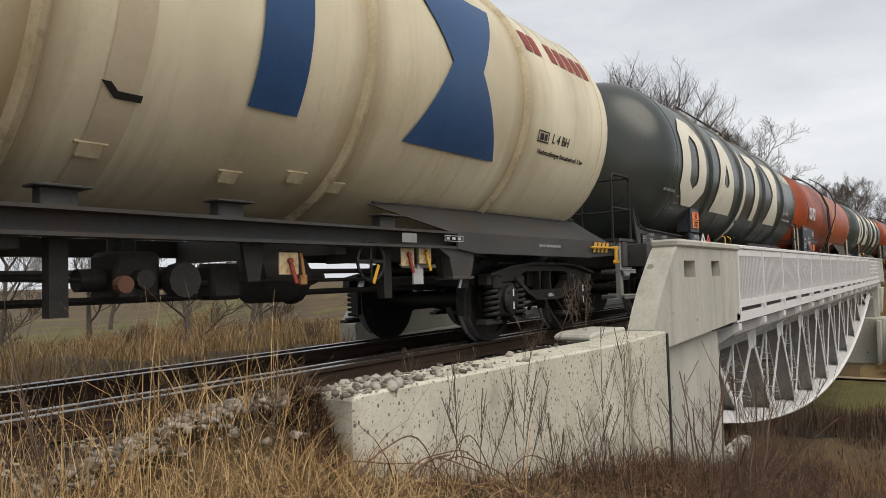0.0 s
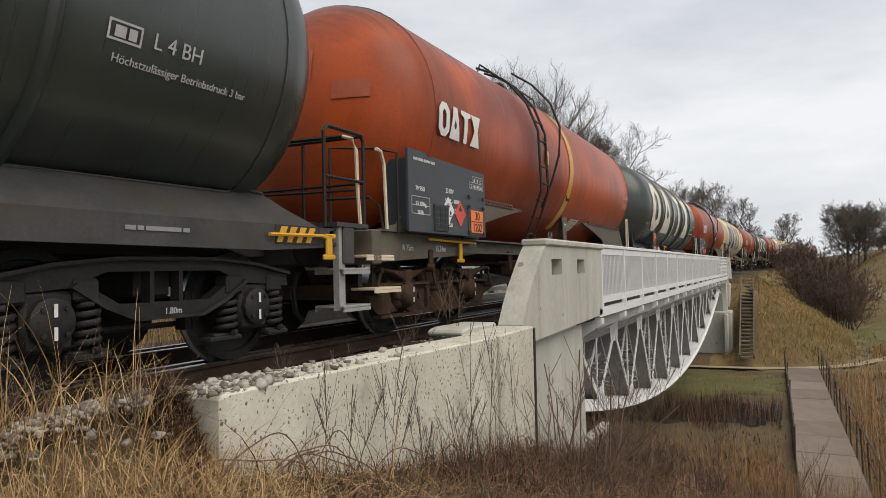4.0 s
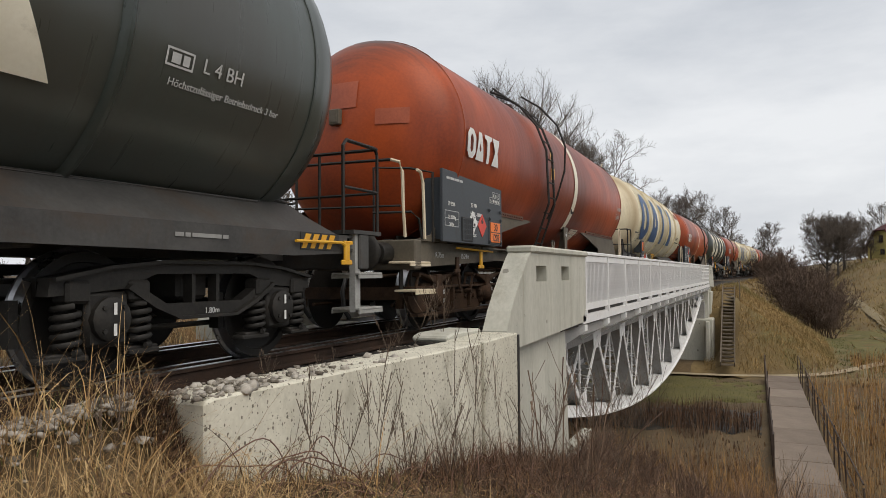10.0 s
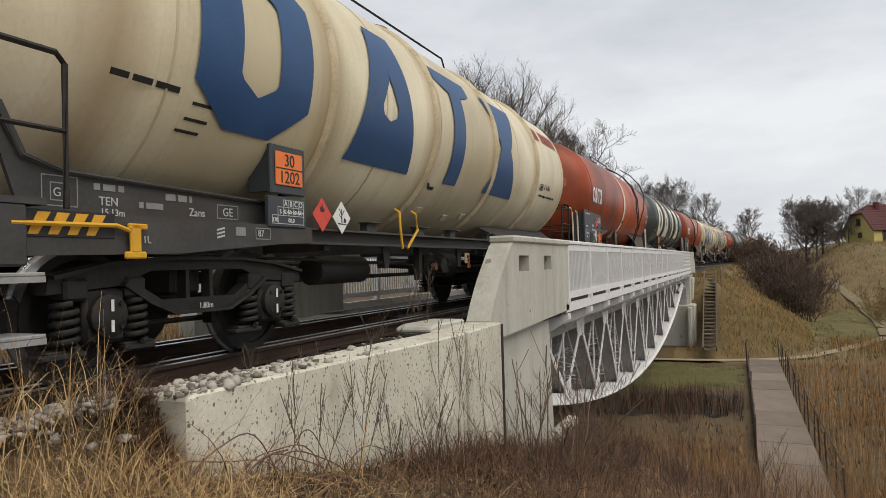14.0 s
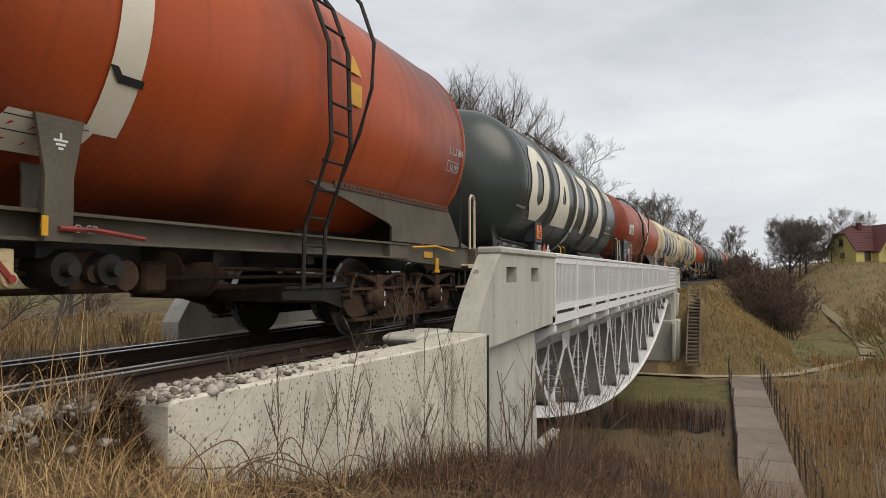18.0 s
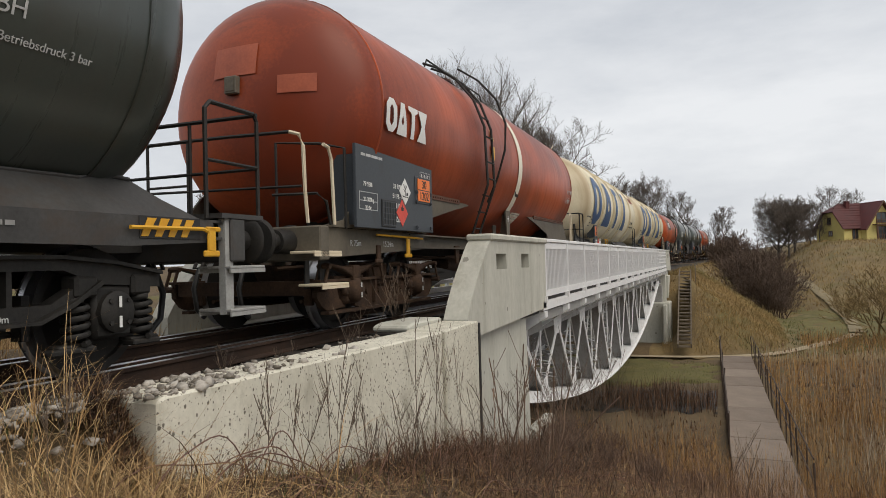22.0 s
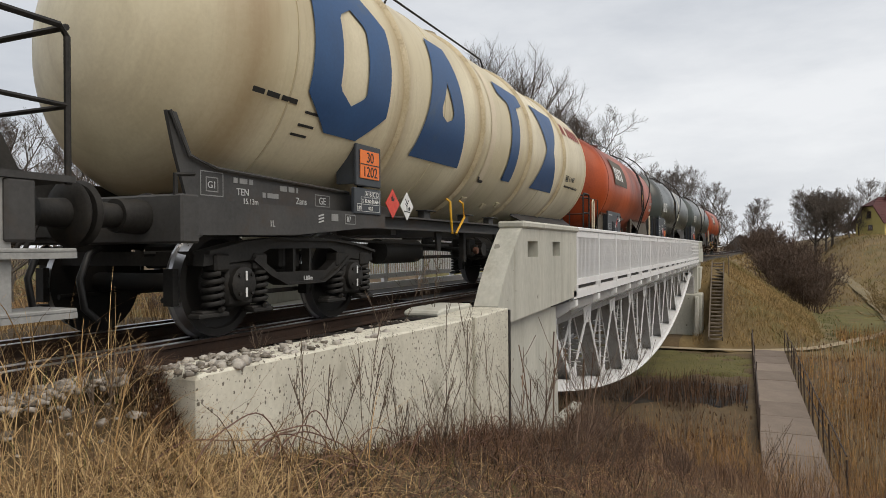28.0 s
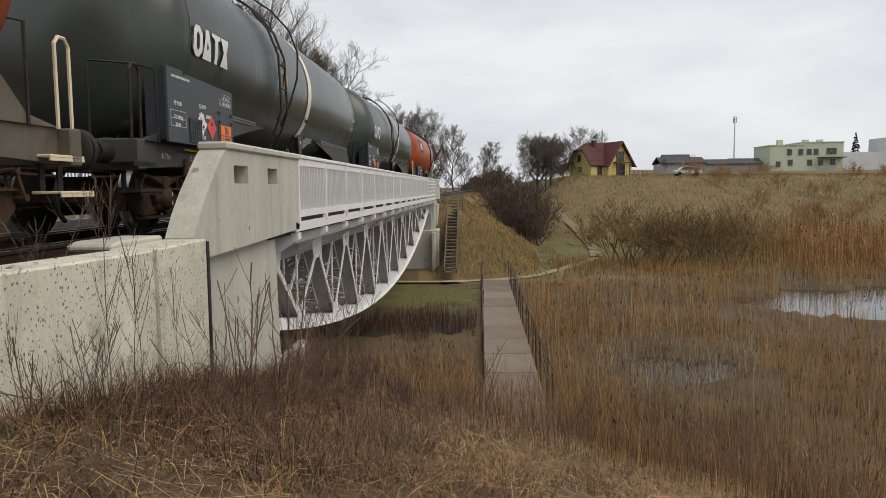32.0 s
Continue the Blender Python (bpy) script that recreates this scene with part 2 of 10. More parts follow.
M_RAIL = material("rusty_rail_side", (0.02, 0.013, 0.009), (0.06, 0.032, 0.02), 0.85, scale=6, fine=50, bump=0.3)
M_SLEEPER = material("oiled_sleeper", (0.01, 0.009, 0.008), (0.034, 0.027, 0.021), 0.9, scale=4, fine=30, bump=0.5, stretch=(0.3, 3, 1), obj_random=0.3)
M_BALLAST_BED = material("ballast_bed", (0.014, 0.012, 0.01), (0.06, 0.05, 0.04), 0.95, scale=9, fine=60, bump=0.9, depth=0.03)
M_STONE = material("ballast_stone", (0.15, 0.13, 0.104), (0.46, 0.425, 0.375), 0.9, scale=5, fine=40, bump=0.5, island=0.5, stain=(0.16, 0.12, 0.085), stain_at=(0.58, 0.72), stain_scale=4)
M_CONCRETE = material("weathered_concrete", (0.5, 0.475, 0.39), (0.73, 0.7, 0.59), 0.9, scale=1.4, fine=28, bump=0.35, stain=(0.32, 0.3, 0.23), stain_at=(0.54, 0.76), stain_scale=2.2)
M_CONCRETE_PIER = material("grey_pier_concrete", (0.37, 0.365, 0.315), (0.58, 0.57, 0.5), 0.9, scale=1.1, fine=24, bump=0.3, stretch=(1, 1, 0.35), stain=(0.3, 0.3, 0.25), stain_at=(0.56, 0.8), stain_scale=1.6)
M_STONEPIER = material("dark_pier_concrete", (0.13, 0.125, 0.115), (0.24, 0.235, 0.22), 0.9, scale=1.5, fine=20, bump=0.4)
M_WHITESTEEL = material("white_painted_steel", (0.7, 0.7, 0.7), (0.84, 0.84, 0.83), 0.5, scale=3, fine=40, bump=0.06, stain=(0.4, 0.37, 0.32), stain_at=(0.58, 0.78), stain_scale=3)
# Grey steel; on the compression diagonals it stands in for shade on white.
M_GREYSTEEL_SHADE = material("grey_painted_steel", (0.24, 0.235, 0.225), (0.4, 0.395, 0.38), 0.6, scale=3, fine=40, bump=0.1, stain=(0.14, 0.12, 0.1), stain_at=(0.56, 0.76), stain_scale=3)
M_SOIL = material("winter_ground", (0.05, 0.034, 0.019), (0.15, 0.104, 0.052), 0.98, scale=0.35, fine=9, bump=0.8, depth=0.06, stain=(0.085, 0.08, 0.032), stain_at=(0.58, 0.7), stain_scale=0.16)
M_TURF = material("tawny_turf", (0.085, 0.06, 0.027), (0.23, 0.163, 0.072), 0.98, scale=0.5, fine=7, bump=0.9, depth=0.08, stain=(0.11, 0.1, 0.033), stain_at=(0.52, 0.68), stain_scale=0.13)
M_MUD = material("wet_black_mud", (0.012, 0.01, 0.008), (0.035, 0.028, 0.02), 0.6, scale=0.9, fine=12, bump=0.7, depth=0.05)
M_MEADOW = material("short_green_grass", (0.072, 0.066, 0.019), (0.158, 0.134, 0.043), 0.98, scale=0.8, fine=14, bump=0.8, depth=0.05, stain=(0.16, 0.13, 0.06), stain_at=(0.56, 0.7), stain_scale=0.5)
M_PATH = material("trodden_path", (0.25, 0.2, 0.125), (0.4, 0.33, 0.22), 0.98, scale=1.5, fine=14, bump=0.5, depth=0.03)
M_TRACKWAY = material("worn_olive_track", (0.15, 0.12, 0.065), (0.27, 0.22, 0.13), 0.98, scale=1.2, fine=12, bump=0.5, depth=0.03)
M_GRASS = material("dry_grass_blades", (0.09, 0.05, 0.021), (0.41, 0.25, 0.1), 0.8, scale=1.2, fine=12, bump=0, island=0.8)
M_TANGLE = material("dark_dead_tangle", (0.026, 0.015, 0.009), (0.18, 0.1, 0.056), 0.9, scale=1.2, fine=12, bump=0, island=0.8)
M_STRAW = material("pale_straw", (0.22, 0.134, 0.06), (0.6, 0.42, 0.205), 0.8, scale=1.0, fine=12, bump=0, island=0.9)
M_SLOPEGRASS = material("tawny_slope_grass", (0.14, 0.092, 0.036), (0.43, 0.295, 0.125), 0.9, scale=0.2, fine=1.2, bump=0, island=0.25, stain=(0.15, 0.14, 0.048), stain_at=(0.5, 0.68), stain_scale=0.14)
M_GREENBLADE = material("green_blades", (0.065, 0.075, 0.02), (0.165, 0.165, 0.05), 0.8, scale=1, fine=12, bump=0, island=0.6)
M_WEED = material("red_brown_weeds", (0.09, 0.052, 0.034), (0.32, 0.2, 0.125), 0.9, scale=0.6, fine=10, bump=0, island=0.8)
M_WEEDSTEM = material("dead_weed_stalks", (0.08, 0.058, 0.043), (0.2, 0.145, 0.1), 0.9, scale=3, fine=30, bump=0, island=0.4)
M_BRAMBLE = material("bramble_bark", (0.09, 0.045, 0.032), (0.22, 0.12, 0.085), 0.8, scale=3, fine=30, bump=0)
M_PALEREED = material("bleached_reeds", (0.25, 0.19, 0.12), (0.5, 0.43, 0.32), 0.85, scale=0.3, fine=6, bump=0, island=0.6)
M_REED = material("dry_reed_stalks", (0.145, 0.072, 0.028), (0.48, 0.278, 0.098), 0.85, scale=0.25, fine=5, bump=0, island=0.6)
M_PLUME = material("reed_plumes", (0.12, 0.072, 0.042), (0.26, 0.165, 0.095), 0.95, scale=0.5, fine=8, bump=0, island=0.5)
M_TWIG = material("bare_twigs", (0.07, 0.057, 0.048), (0.17, 0.14, 0.115), 0.9, scale=3, fine=30, bump=0, island=0.5)
M_BARK = material("grey_brown_bark", (0.06, 0.05, 0.042), (0.14, 0.12, 0.1), 0.95, scale=5, fine=40, bump=0.5, stretch=(2, 2, 0.4))
M_BUSH = material("thicket_twigs", (0.06, 0.041, 0.03), (0.15, 0.102, 0.073), 0.95, scale=0.5, fine=8, bump=0, island=0.5)
M_BRIAR = material("briar_twigs", (0.085, 0.052, 0.038), (0.22, 0.145, 0.1), 0.9, scale=2, fine=12, bump=0, island=0.6)
M_WILLOW = material("golden_willow_twigs", (0.15, 0.105, 0.045), (0.32, 0.23, 0.105), 0.95, scale=0.5, fine=8, bump=0, island=0.5)
M_TAWNY = material("tawny_scrub_twigs", (0.22, 0.13, 0.062), (0.42, 0.27, 0.14), 0.95, scale=0.5, fine=8, bump=0, island=0.5)
M_HOUSEWALL = material("yellow_render", (0.6, 0.5, 0.17), (0.72, 0.62, 0.25), 0.9, scale=0.6, fine=12, bump=0.1)
M_ROOF = material("maroon_roof_tiles", (0.062, 0.017, 0.017), (0.115, 0.03, 0.028), 0.7, scale=1, fine=20, bump=0.2, obj_random=0.3)
M_FLATS = material("pale_green_render", (0.42, 0.47, 0.36), (0.54, 0.58, 0.46), 0.9, scale=0.5, fine=12, bump=0.1)
M_FLATWHITE = material("pale_grey_render", (0.5, 0.52, 0.53), (0.62, 0.63, 0.64), 0.9, scale=0.5, fine=12, bump=0.1)
M_DARKROOF = material("dark_roof_sheet", (0.03, 0.03, 0.035), (0.07, 0.068, 0.07), 0.7, scale=1, fine=15, bump=0.2)
M_GLASS = material("dark_window_glass", (0.02, 0.024, 0.028), (0.04, 0.045, 0.05), 0.1, scale=2, fine=10, bump=0, spec=0.8)
M_TIMBER = material("weathered_timber", (0.09, 0.07, 0.05), (0.2, 0.165, 0.125), 0.9, scale=3, fine=30, bump=0.4, obj_random=0.4)
M_DECK = material("footbridge_concrete", (0.142, 0.108, 0.084), (0.265, 0.214, 0.17), 0.9, scale=1.2, fine=20, bump=0.3, obj_random=0.25)
M_RUST = material("rusty_handrail", (0.035, 0.025, 0.02), (0.08, 0.055, 0.04), 0.8, scale=6, fine=40, bump=0.2)
M_PLASTIC = material("white_plastic_bag", (0.6, 0.6, 0.6), (0.75, 0.75, 0.76), 0.4, scale=6, fine=40, bump=0.1)
M_FEATHER = material("dark_feathers", (0.02, 0.02, 0.02), (0.05, 0.05, 0.05), 0.8, scale=20, fine=60, bump=0)


def pitted(m, scale, share, dark, streaks):
    """Adds blow-holes and run-down stains to a concrete material."""
    nt = m.node_tree
    p = nt.nodes["Principled BSDF"]
    base = p.inputs["Base Color"].links[0].from_socket
    vec = mapped(nt, (1, 1, 0.78))
    v = nt.nodes.new("ShaderNodeTexVoronoi")
    v.inputs["Scale"].default_value = scale
    nt.links.new(vec, v.inputs["Vector"])
    size = nt.nodes.new("ShaderNodeSeparateColor")
    nt.links.new(v.outputs["Color"], size.inputs[0])
    patch = noise_node(nt, vec, 1.7, 3)
    chosen = calc(nt, "LESS_THAN", size.outputs[0], calc(nt, "MULTIPLY", patch, 2 * share))
    small = calc(nt, "MULTIPLY", size.outputs[1], calc(nt, "MULTIPLY", size.outputs[1], size.outputs[1]))
    reach = calc(nt, "ADD", 0.1, calc(nt, "MULTIPLY", small, 0.36))
    ragged = calc(nt, "ADD", v.outputs["Distance"], calc(nt, "MULTIPLY", calc(nt, "SUBTRACT", noise_node(nt, vec, scale * 2.2, 2), 0.5), 0.55))
    near = calc(nt, "LESS_THAN", ragged, reach)
    hole = calc(nt, "MULTIPLY", near, chosen)
    run_ = noise_node(nt, mapped(nt, (1.6, 1.6, 0.14)), 2.6, 7, 0.7)
    col = mixed(nt, ramp(nt, run_, [(0.52, (0, 0, 0)), (0.74, (streaks,) * 3)]), base, (0.3, 0.28, 0.22))
    nt.links.new(mixed(nt, calc(nt, "MULTIPLY", hole, 0.85), col, dark), p.inputs["Base Color"])
    old = p.inputs["Normal"].links[0].from_node
    b = nt.nodes.new("ShaderNodeBump")
    b.invert = True
    b.inputs["Strength"].default_value, b.inputs["Distance"].default_value = 0.6, 0.008
    nt.links.new(hole, b.inputs["Height"])
    nt.links.new(old.outputs["Normal"], b.inputs["Normal"])
    nt.links.new(b.outputs["Normal"], p.inputs["Normal"])


pitted(M_CONCRETE, 46.0, 0.95, (0.09, 0.075, 0.055), 0.4)
pitted(M_CONCRETE_PIER, 9.0, 0.05, (0.2, 0.19, 0.16), 0.75)


def water_material():
    m = bpy.data.materials.new("marsh_water")
    m.use_nodes = True
    nt = m.node_tree
    p = nt.nodes["Principled BSDF"]
    p.inputs["Base Color"].default_value, p.inputs["Roughness"].default_value = (0.03, 0.03, 0.025, 1), 0.06
    b = nt.nodes.new("ShaderNodeBump")
    b.inputs["Strength"].default_value, b.inputs["Distance"].default_value = 0.15, 0.02
    nt.links.new(noise_node(nt, mapped(nt, (1, 1, 1)), 5, 3), b.inputs["Height"])
    nt.links.new(b.outputs["Normal"], p.inputs["Normal"])
    return m


M_WATER = water_material()

# ---- mesh helpers ----


def mesh_of(name, bm, mat, smooth=None):
    me = bpy.data.meshes.new(name)
    bm.to_mesh(me)
    bm.free()
    for mm in mat if isinstance(mat, (list, tuple)) else (mat,):
        me.materials.append(mm)
    if smooth is not None:
        me.polygons.foreach_set("use_smooth", [True] * len(me.polygons))
        me.set_sharp_from_angle(angle=radians(smooth))
    return me


def part(name, bm, mat, parent=None, label="", smooth=None):
    """One mesh object from a bmesh, under a thing or a part."""
    ob = new(name, mesh_of(name, bm, mat, smooth))
    if parent:
        ob.parent = parent
    if label:
        ob["label"] = label
    return ob


def place(ob, x=0, y=0, z=0, rx=0, ry=0, rz=0):
    ob.matrix_basis = pose(x, y, z, rx, ry, rz)
    return ob


def empty(name, x=0, y=0, z=0, rz=0):
    return place(new(name), x, y, z, 0, 0, rz)


def box(bm, lo, hi, bevel=0.0):
    lo, hi = Vector(lo), Vector(hi)
    r = bmesh.ops.create_cube(bm, size=1, matrix=Matrix.LocRotScale((lo + hi) / 2, None, hi - lo))
    if bevel:
        es = list({e for v in r["verts"] for e in v.link_edges})
        bmesh.ops.bevel(bm, geom=es, offset=bevel, segments=1, affect="EDGES", profile=0.5)


def tube(bm, a, b, r0, r1=None, n=8, caps=True):
    """A round bar from a to b."""
    a, b = Vector(a), Vector(b)
    r1 = r0 if r1 is None else r1
    q = (b - a).to_track_quat("Z", "Y").to_matrix()
    rings = []
    for p, r in ((a, r0), (b, r1)):
        rings.append([bm.verts.new(p + q @ Vector((r * math.cos(2 * math.pi * k / n), r * math.sin(2 * math.pi * k / n), 0))) for k in range(n)])
    for k in range(n):
        bm.faces.new((rings[0][k], rings[0][(k + 1) % n], rings[1][(k + 1) % n], rings[1][k]))
    if caps:
        bm.faces.new(rings[0][::-1])
        bm.faces.new(rings[1])


def pipe(bm, points, r, n=6):
    """A bent round bar through points."""
    pts = [Vector(p) for p in points]
    rings = []
    for k, p in enumerate(pts):
        d = (pts[min(k + 1, len(pts) - 1)] - pts[max(k - 1, 0)]).normalized()
        q = d.to_track_quat("Z", "Y").to_matrix()
        rings.append([bm.verts.new(p + q @ Vector((r * math.cos(2 * math.pi * j / n), r * math.sin(2 * math.pi * j / n), 0))) for j in range(n)])
    for r0, r1 in zip(rings, rings[1:]):
        off = min(range(n), key=lambda o: (r0[0].co - r1[o].co).length)
        for j in range(n):
            bm.faces.new((r0[j], r0[(j + 1) % n], r1[(j + 1 + off) % n], r1[(j + off) % n]))
    bm.faces.new(rings[0][::-1])
    bm.faces.new(rings[-1])


def lathe(bm, profile, axis="y", n=24, at=(0, 0, 0), closed=False):
    """Turned shape: profile rows of (along the axis, radius)."""
    rings = []
    for s, r in profile:
        ring = []
        for k in range(n):
            c, d = r * math.cos(2 * math.pi * k / n), r * math.sin(2 * math.pi * k / n)
            co = (c, s, d) if axis == "y" else (s, c, d) if axis == "x" else (c, d, s)
            ring.append(bm.verts.new(Vector(co) + Vector(at)))
        rings.append(ring)
    pairs = list(zip(rings, rings[1:])) + ([(rings[-1], rings[0])] if closed else [])
    for r0, r1 in pairs:
        for k in range(n):
            f = (r0[k], r0[(k + 1) % n], r1[(k + 1) % n], r1[k])
            bm.faces.new(f if axis != "y" else f[::-1])
    if not closed:
        bm.faces.new(rings[0] if axis == "y" else rings[0][::-1])
        bm.faces.new(rings[-1][::-1] if axis == "y" else rings[-1])


def prism(bm, outline, axis, lo, hi):
    """An outline (two coordinates) pushed out along the axis from lo to hi."""
    def at(u, v, w):
        return (w, u, v) if axis == "x" else (u, w, v) if axis == "y" else (u, v, w)
    a = [bm.verts.new(at(u, v, lo)) for u, v in outline]
    b = [bm.verts.new(at(u, v, hi)) for u, v in outline]
    n = len(a)
    for k in range(n):
        bm.faces.new((a[k], a[(k + 1) % n], b[(k + 1) % n], b[k]))
    bm.faces.new(a[::-1])
    bm.faces.new(b)
    bmesh.ops.recalc_face_normals(bm, faces=bm.faces[:])


def raw(name, verts, faces, mat, parent=None, smooth=False):
    """A mesh object straight from arrays; faces all of one size."""
    verts, faces = np.asarray(verts, np.float32), np.asarray(faces, np.int32)
    me = bpy.data.meshes.new(name)
    me.vertices.add(len(verts))
    me.vertices.foreach_set("co", verts.ravel())
    n = faces.shape[1]
    me.loops.add(faces.size)
    me.loops.foreach_set("vertex_index", faces.ravel())
    me.polygons.add(len(faces))
    me.polygons.foreach_set("loop_start", np.arange(0, faces.size, n, dtype=np.int32))
    me.update(calc_edges=True)
    me.validate()
    me.materials.append(mat)
    if smooth:
        me.polygons.foreach_set("use_smooth", [True] * len(me.polygons))
    ob = new(name, me)
    if parent:
        ob.parent = parent
    return ob


# ---- the lie of the land ----
CURVE_FROM, CURVE, RISE = 18.0, 0.00039, 0.00003
FLOOR = -4.6
WATER_Z = -4.85


def track(y):
    """Sideways place and height of the rail top at y along the line."""
    d = np.maximum(np.asarray(y, float) - CURVE_FROM, 0)
    return CURVE * d * d, RISE * d * d


def step(a, b, v):
    s = np.clip((v - a) / (b - a), 0, 1)
    return s * s * (3 - 2 * s)


def wetness(x, y):
    """Under 1 inside the pools."""
    return np.minimum(np.hypot((x - 27 - 0.3 * (y - 33)) / 10.0, (y - 33) / 5.2) + 0.12 * np.sin(1.1 * x + 0.7 * y), np.hypot((x - 10.9) / 2.1, (y - 20.8) / 1.7) + 0.15 * np.sin(2.3 * x - 1.7 * y))


def ground(x, y):
    x, y = np.asarray(x, float), np.asarray(y, float)
    tx, tz = track(y)
    side = np.abs(x - tx)
    right = x > tx
    # near bank
    fall = np.where(y > 2, 0.23 * (y - 2), 0.0) + np.where(y > 10.5, 0.22 * (y - 10.5), 0.0)
    lateral = np.where(right, 0.25 * np.maximum(side - 2.4, 0), 0.34 * np.maximum(side - 3.0, 0))
    near = -0.16 - lateral - np.where(right, fall, np.where(y > 7, 0.55 * (y - 7), 0))
    shoulder = np.where(right & (y > 2.6), 1.9, 2.45)
    near = np.where((side < shoulder) & (y < 8), -0.3, near)
    near = np.where((side < shoulder) & (y >= 8), -0.3 - 0.5 * (y - 8), near)
    # spoil heaped against the end of the wing wall
    near = near + np.where(right, 0.42 * np.exp(-((x - 2.1) / 0.42) ** 2) * step(0.3, 2.3, y) * step(3.2, 2.6, y) * step(2.5, 2.2, x), 0)
    # far bank and its cone
    past = 44.5 - y
    cone = np.where(past > 0, np.hypot(past, np.maximum(side - 2.6, 0)), np.maximum(side - 2.6, 0))
    far = -0.45 + tz - 0.68 * cone
    far = np.where((side < 2.8) & (y < 43), np.minimum(far, -4.2), far)
    # hill with the house
    hx = 62 + 0.10 * np.maximum(x - 30, 0) - 10 * step(24, 8, x)
    hill = FLOOR + 6.6 * step(hx, hx + 46, y) + 0.035 * (np.clip(y - 105, 0, 14) + np.clip(y - 119, 0, 100) * step(24, 46, x)) - 0.006 * np.maximum(x - 25, 0)
    hill = FLOOR - 0.3 + (hill - FLOOR + 0.3) * step(6, 20, x)
    left = FLOOR + 4.2 * step(48, 80, y) * step(-4, -14, x) + 1.5 * step(-10, -40, x)
    floor = FLOOR + 0.1 * np.sin(x * 0.35) * np.sin(y * 0.28)
    wet = wetness(x, y)
    land = np.maximum.reduce([near, far, hill, left, floor])
    return land - 0.75 * step(1.1, 0.85, wet) * (land < -4.2)


def rows_grid(xs, ys, height):
    gx, gy = np.meshgrid(xs, ys)
    v = np.stack([gx, gy, height(gx, gy)], -1).reshape(-1, 3)
    n, m = len(xs), len(ys)
    i = (np.arange(m - 1)[:, None] * n + np.arange(n - 1)[None]).ravel()
    return v, np.stack([i, i + 1, i + n + 1, i + n], 1)


def spread(near, far, count, power):
    return near + (far - near) * np.linspace(0, 1, count) ** power


xs = np.concatenate([-spread(12, 1500, 40, 3)[::-1], np.arange(-11.5, 36, 0.5), spread(36.5, 1500, 44, 3)])
ys = np.concatenate([-spread(6, 800, 26, 3)[::-1], np.arange(-5.5, 62, 0.5), spread(62.5, 3000, 70, 2.6)])
rough_bed = np.random.RandomState(3)


def uneven(gx, gy):
    return ground(gx, gy) + 0.05 * rough_bed.standard_normal(gx.shape) * (np.abs(gx - track(gy)[0]) > 2.6)


gv, gf = rows_grid(xs, ys, uneven)
land = raw("ground", gv, gf, M_SOIL, smooth=True)
land.data.materials.append(M_TURF)
mid = gv[gf].mean(axis=1)
turf = (mid[:, 1] > 37.3 + 0.35 * np.maximum(mid[:, 0] - 8, 0)) & (mid[:, 0] > 1.5 + 0.0004 * np.maximum(mid[:, 1] - 18, 0) ** 2)
land.data.polygons.foreach_set("material_index", turf.astype(np.int32))
tagged(land, "winter ground of brown soil and dead grass falling to a marshy valley", "ground", kind="structure")

# ---- track ----


def along(xs_off, z_off, y0, y1, stepw):
    """Stations of the line: rows of (x, y, z) with a sideways and a height offset."""
    out = []
    for y in np.arange(y0, y1 + 1e-6, stepw):
        tx, tz = track(y)
        out.append((float(tx) + xs_off, float(y), float(tz) + z_off))
    return out


def rail_mesh(name, x_off, y0, y1, stepw, parent, top=0.0):
    """A flat-bottomed rail following the line."""
    prof = [(-0.07, -0.15), (0.07, -0.15), (0.07, -0.138), (0.012, -0.12), (0.012, -0.04), (0.035, -0.032), (0.035, -0.004), (0.028, 0), (-0.028, 0), (-0.035, -0.004), (-0.035, -0.032), (-0.012, -0.04), (-0.012, -0.12), (-0.07, -0.138)]
    bm = bmesh.new()
    rings = [[bm.verts.new((x + u, y, z + top + w)) for u, w in prof] for x, y, z in along(x_off, 0, y0, y1, stepw)]
    n = len(prof)
    for a, b in zip(rings, rings[1:]):
        for k in range(n):
            f = bm.faces.new((a[k], b[k], b[(k + 1) % n], a[(k + 1) % n]))
            f.material_index = 1 if k in (6, 7, 8) else 0
    bm.faces.new(rings[0])
    bm.faces.new(rings[-1][::-1])
    bmesh.ops.recalc_face_normals(bm, faces=bm.faces[:])
    return part(name, bm, [M_RAIL, M_STEEL], parent)


track_line = tagged(empty("railway_track"), "single railway track of rusty rails on dark sleepers", "railway track", kind="structure")
for off in (-0.753, 0.753):
    rail_mesh("rail", off, -14, 45, 3, track_line)
    rail_mesh("rail", off, 45, 330, 6, track_line)
for off in (-0.52, 0.52):
    rail_mesh("guard_rail", off, -2, 48, 4, track_line, -0.005)
bm = bmesh.new()
box(bm, (-1.3, -0.13, -0.32), (1.3, 0.13, -0.15), 0.015)
sleeper = part("sleeper", bm, M_SLEEPER, track_line)
place(sleeper, 0, -10, 0)
for k in range(1, 92):
    s = new("sleeper", sleeper.data)
    y = -10 + 0.62 * k
    tx, tz = track(y)
    place(s, float(tx), y, float(tz), 0, 0, random.uniform(-0.6, 0.6))
    s.parent = track_line

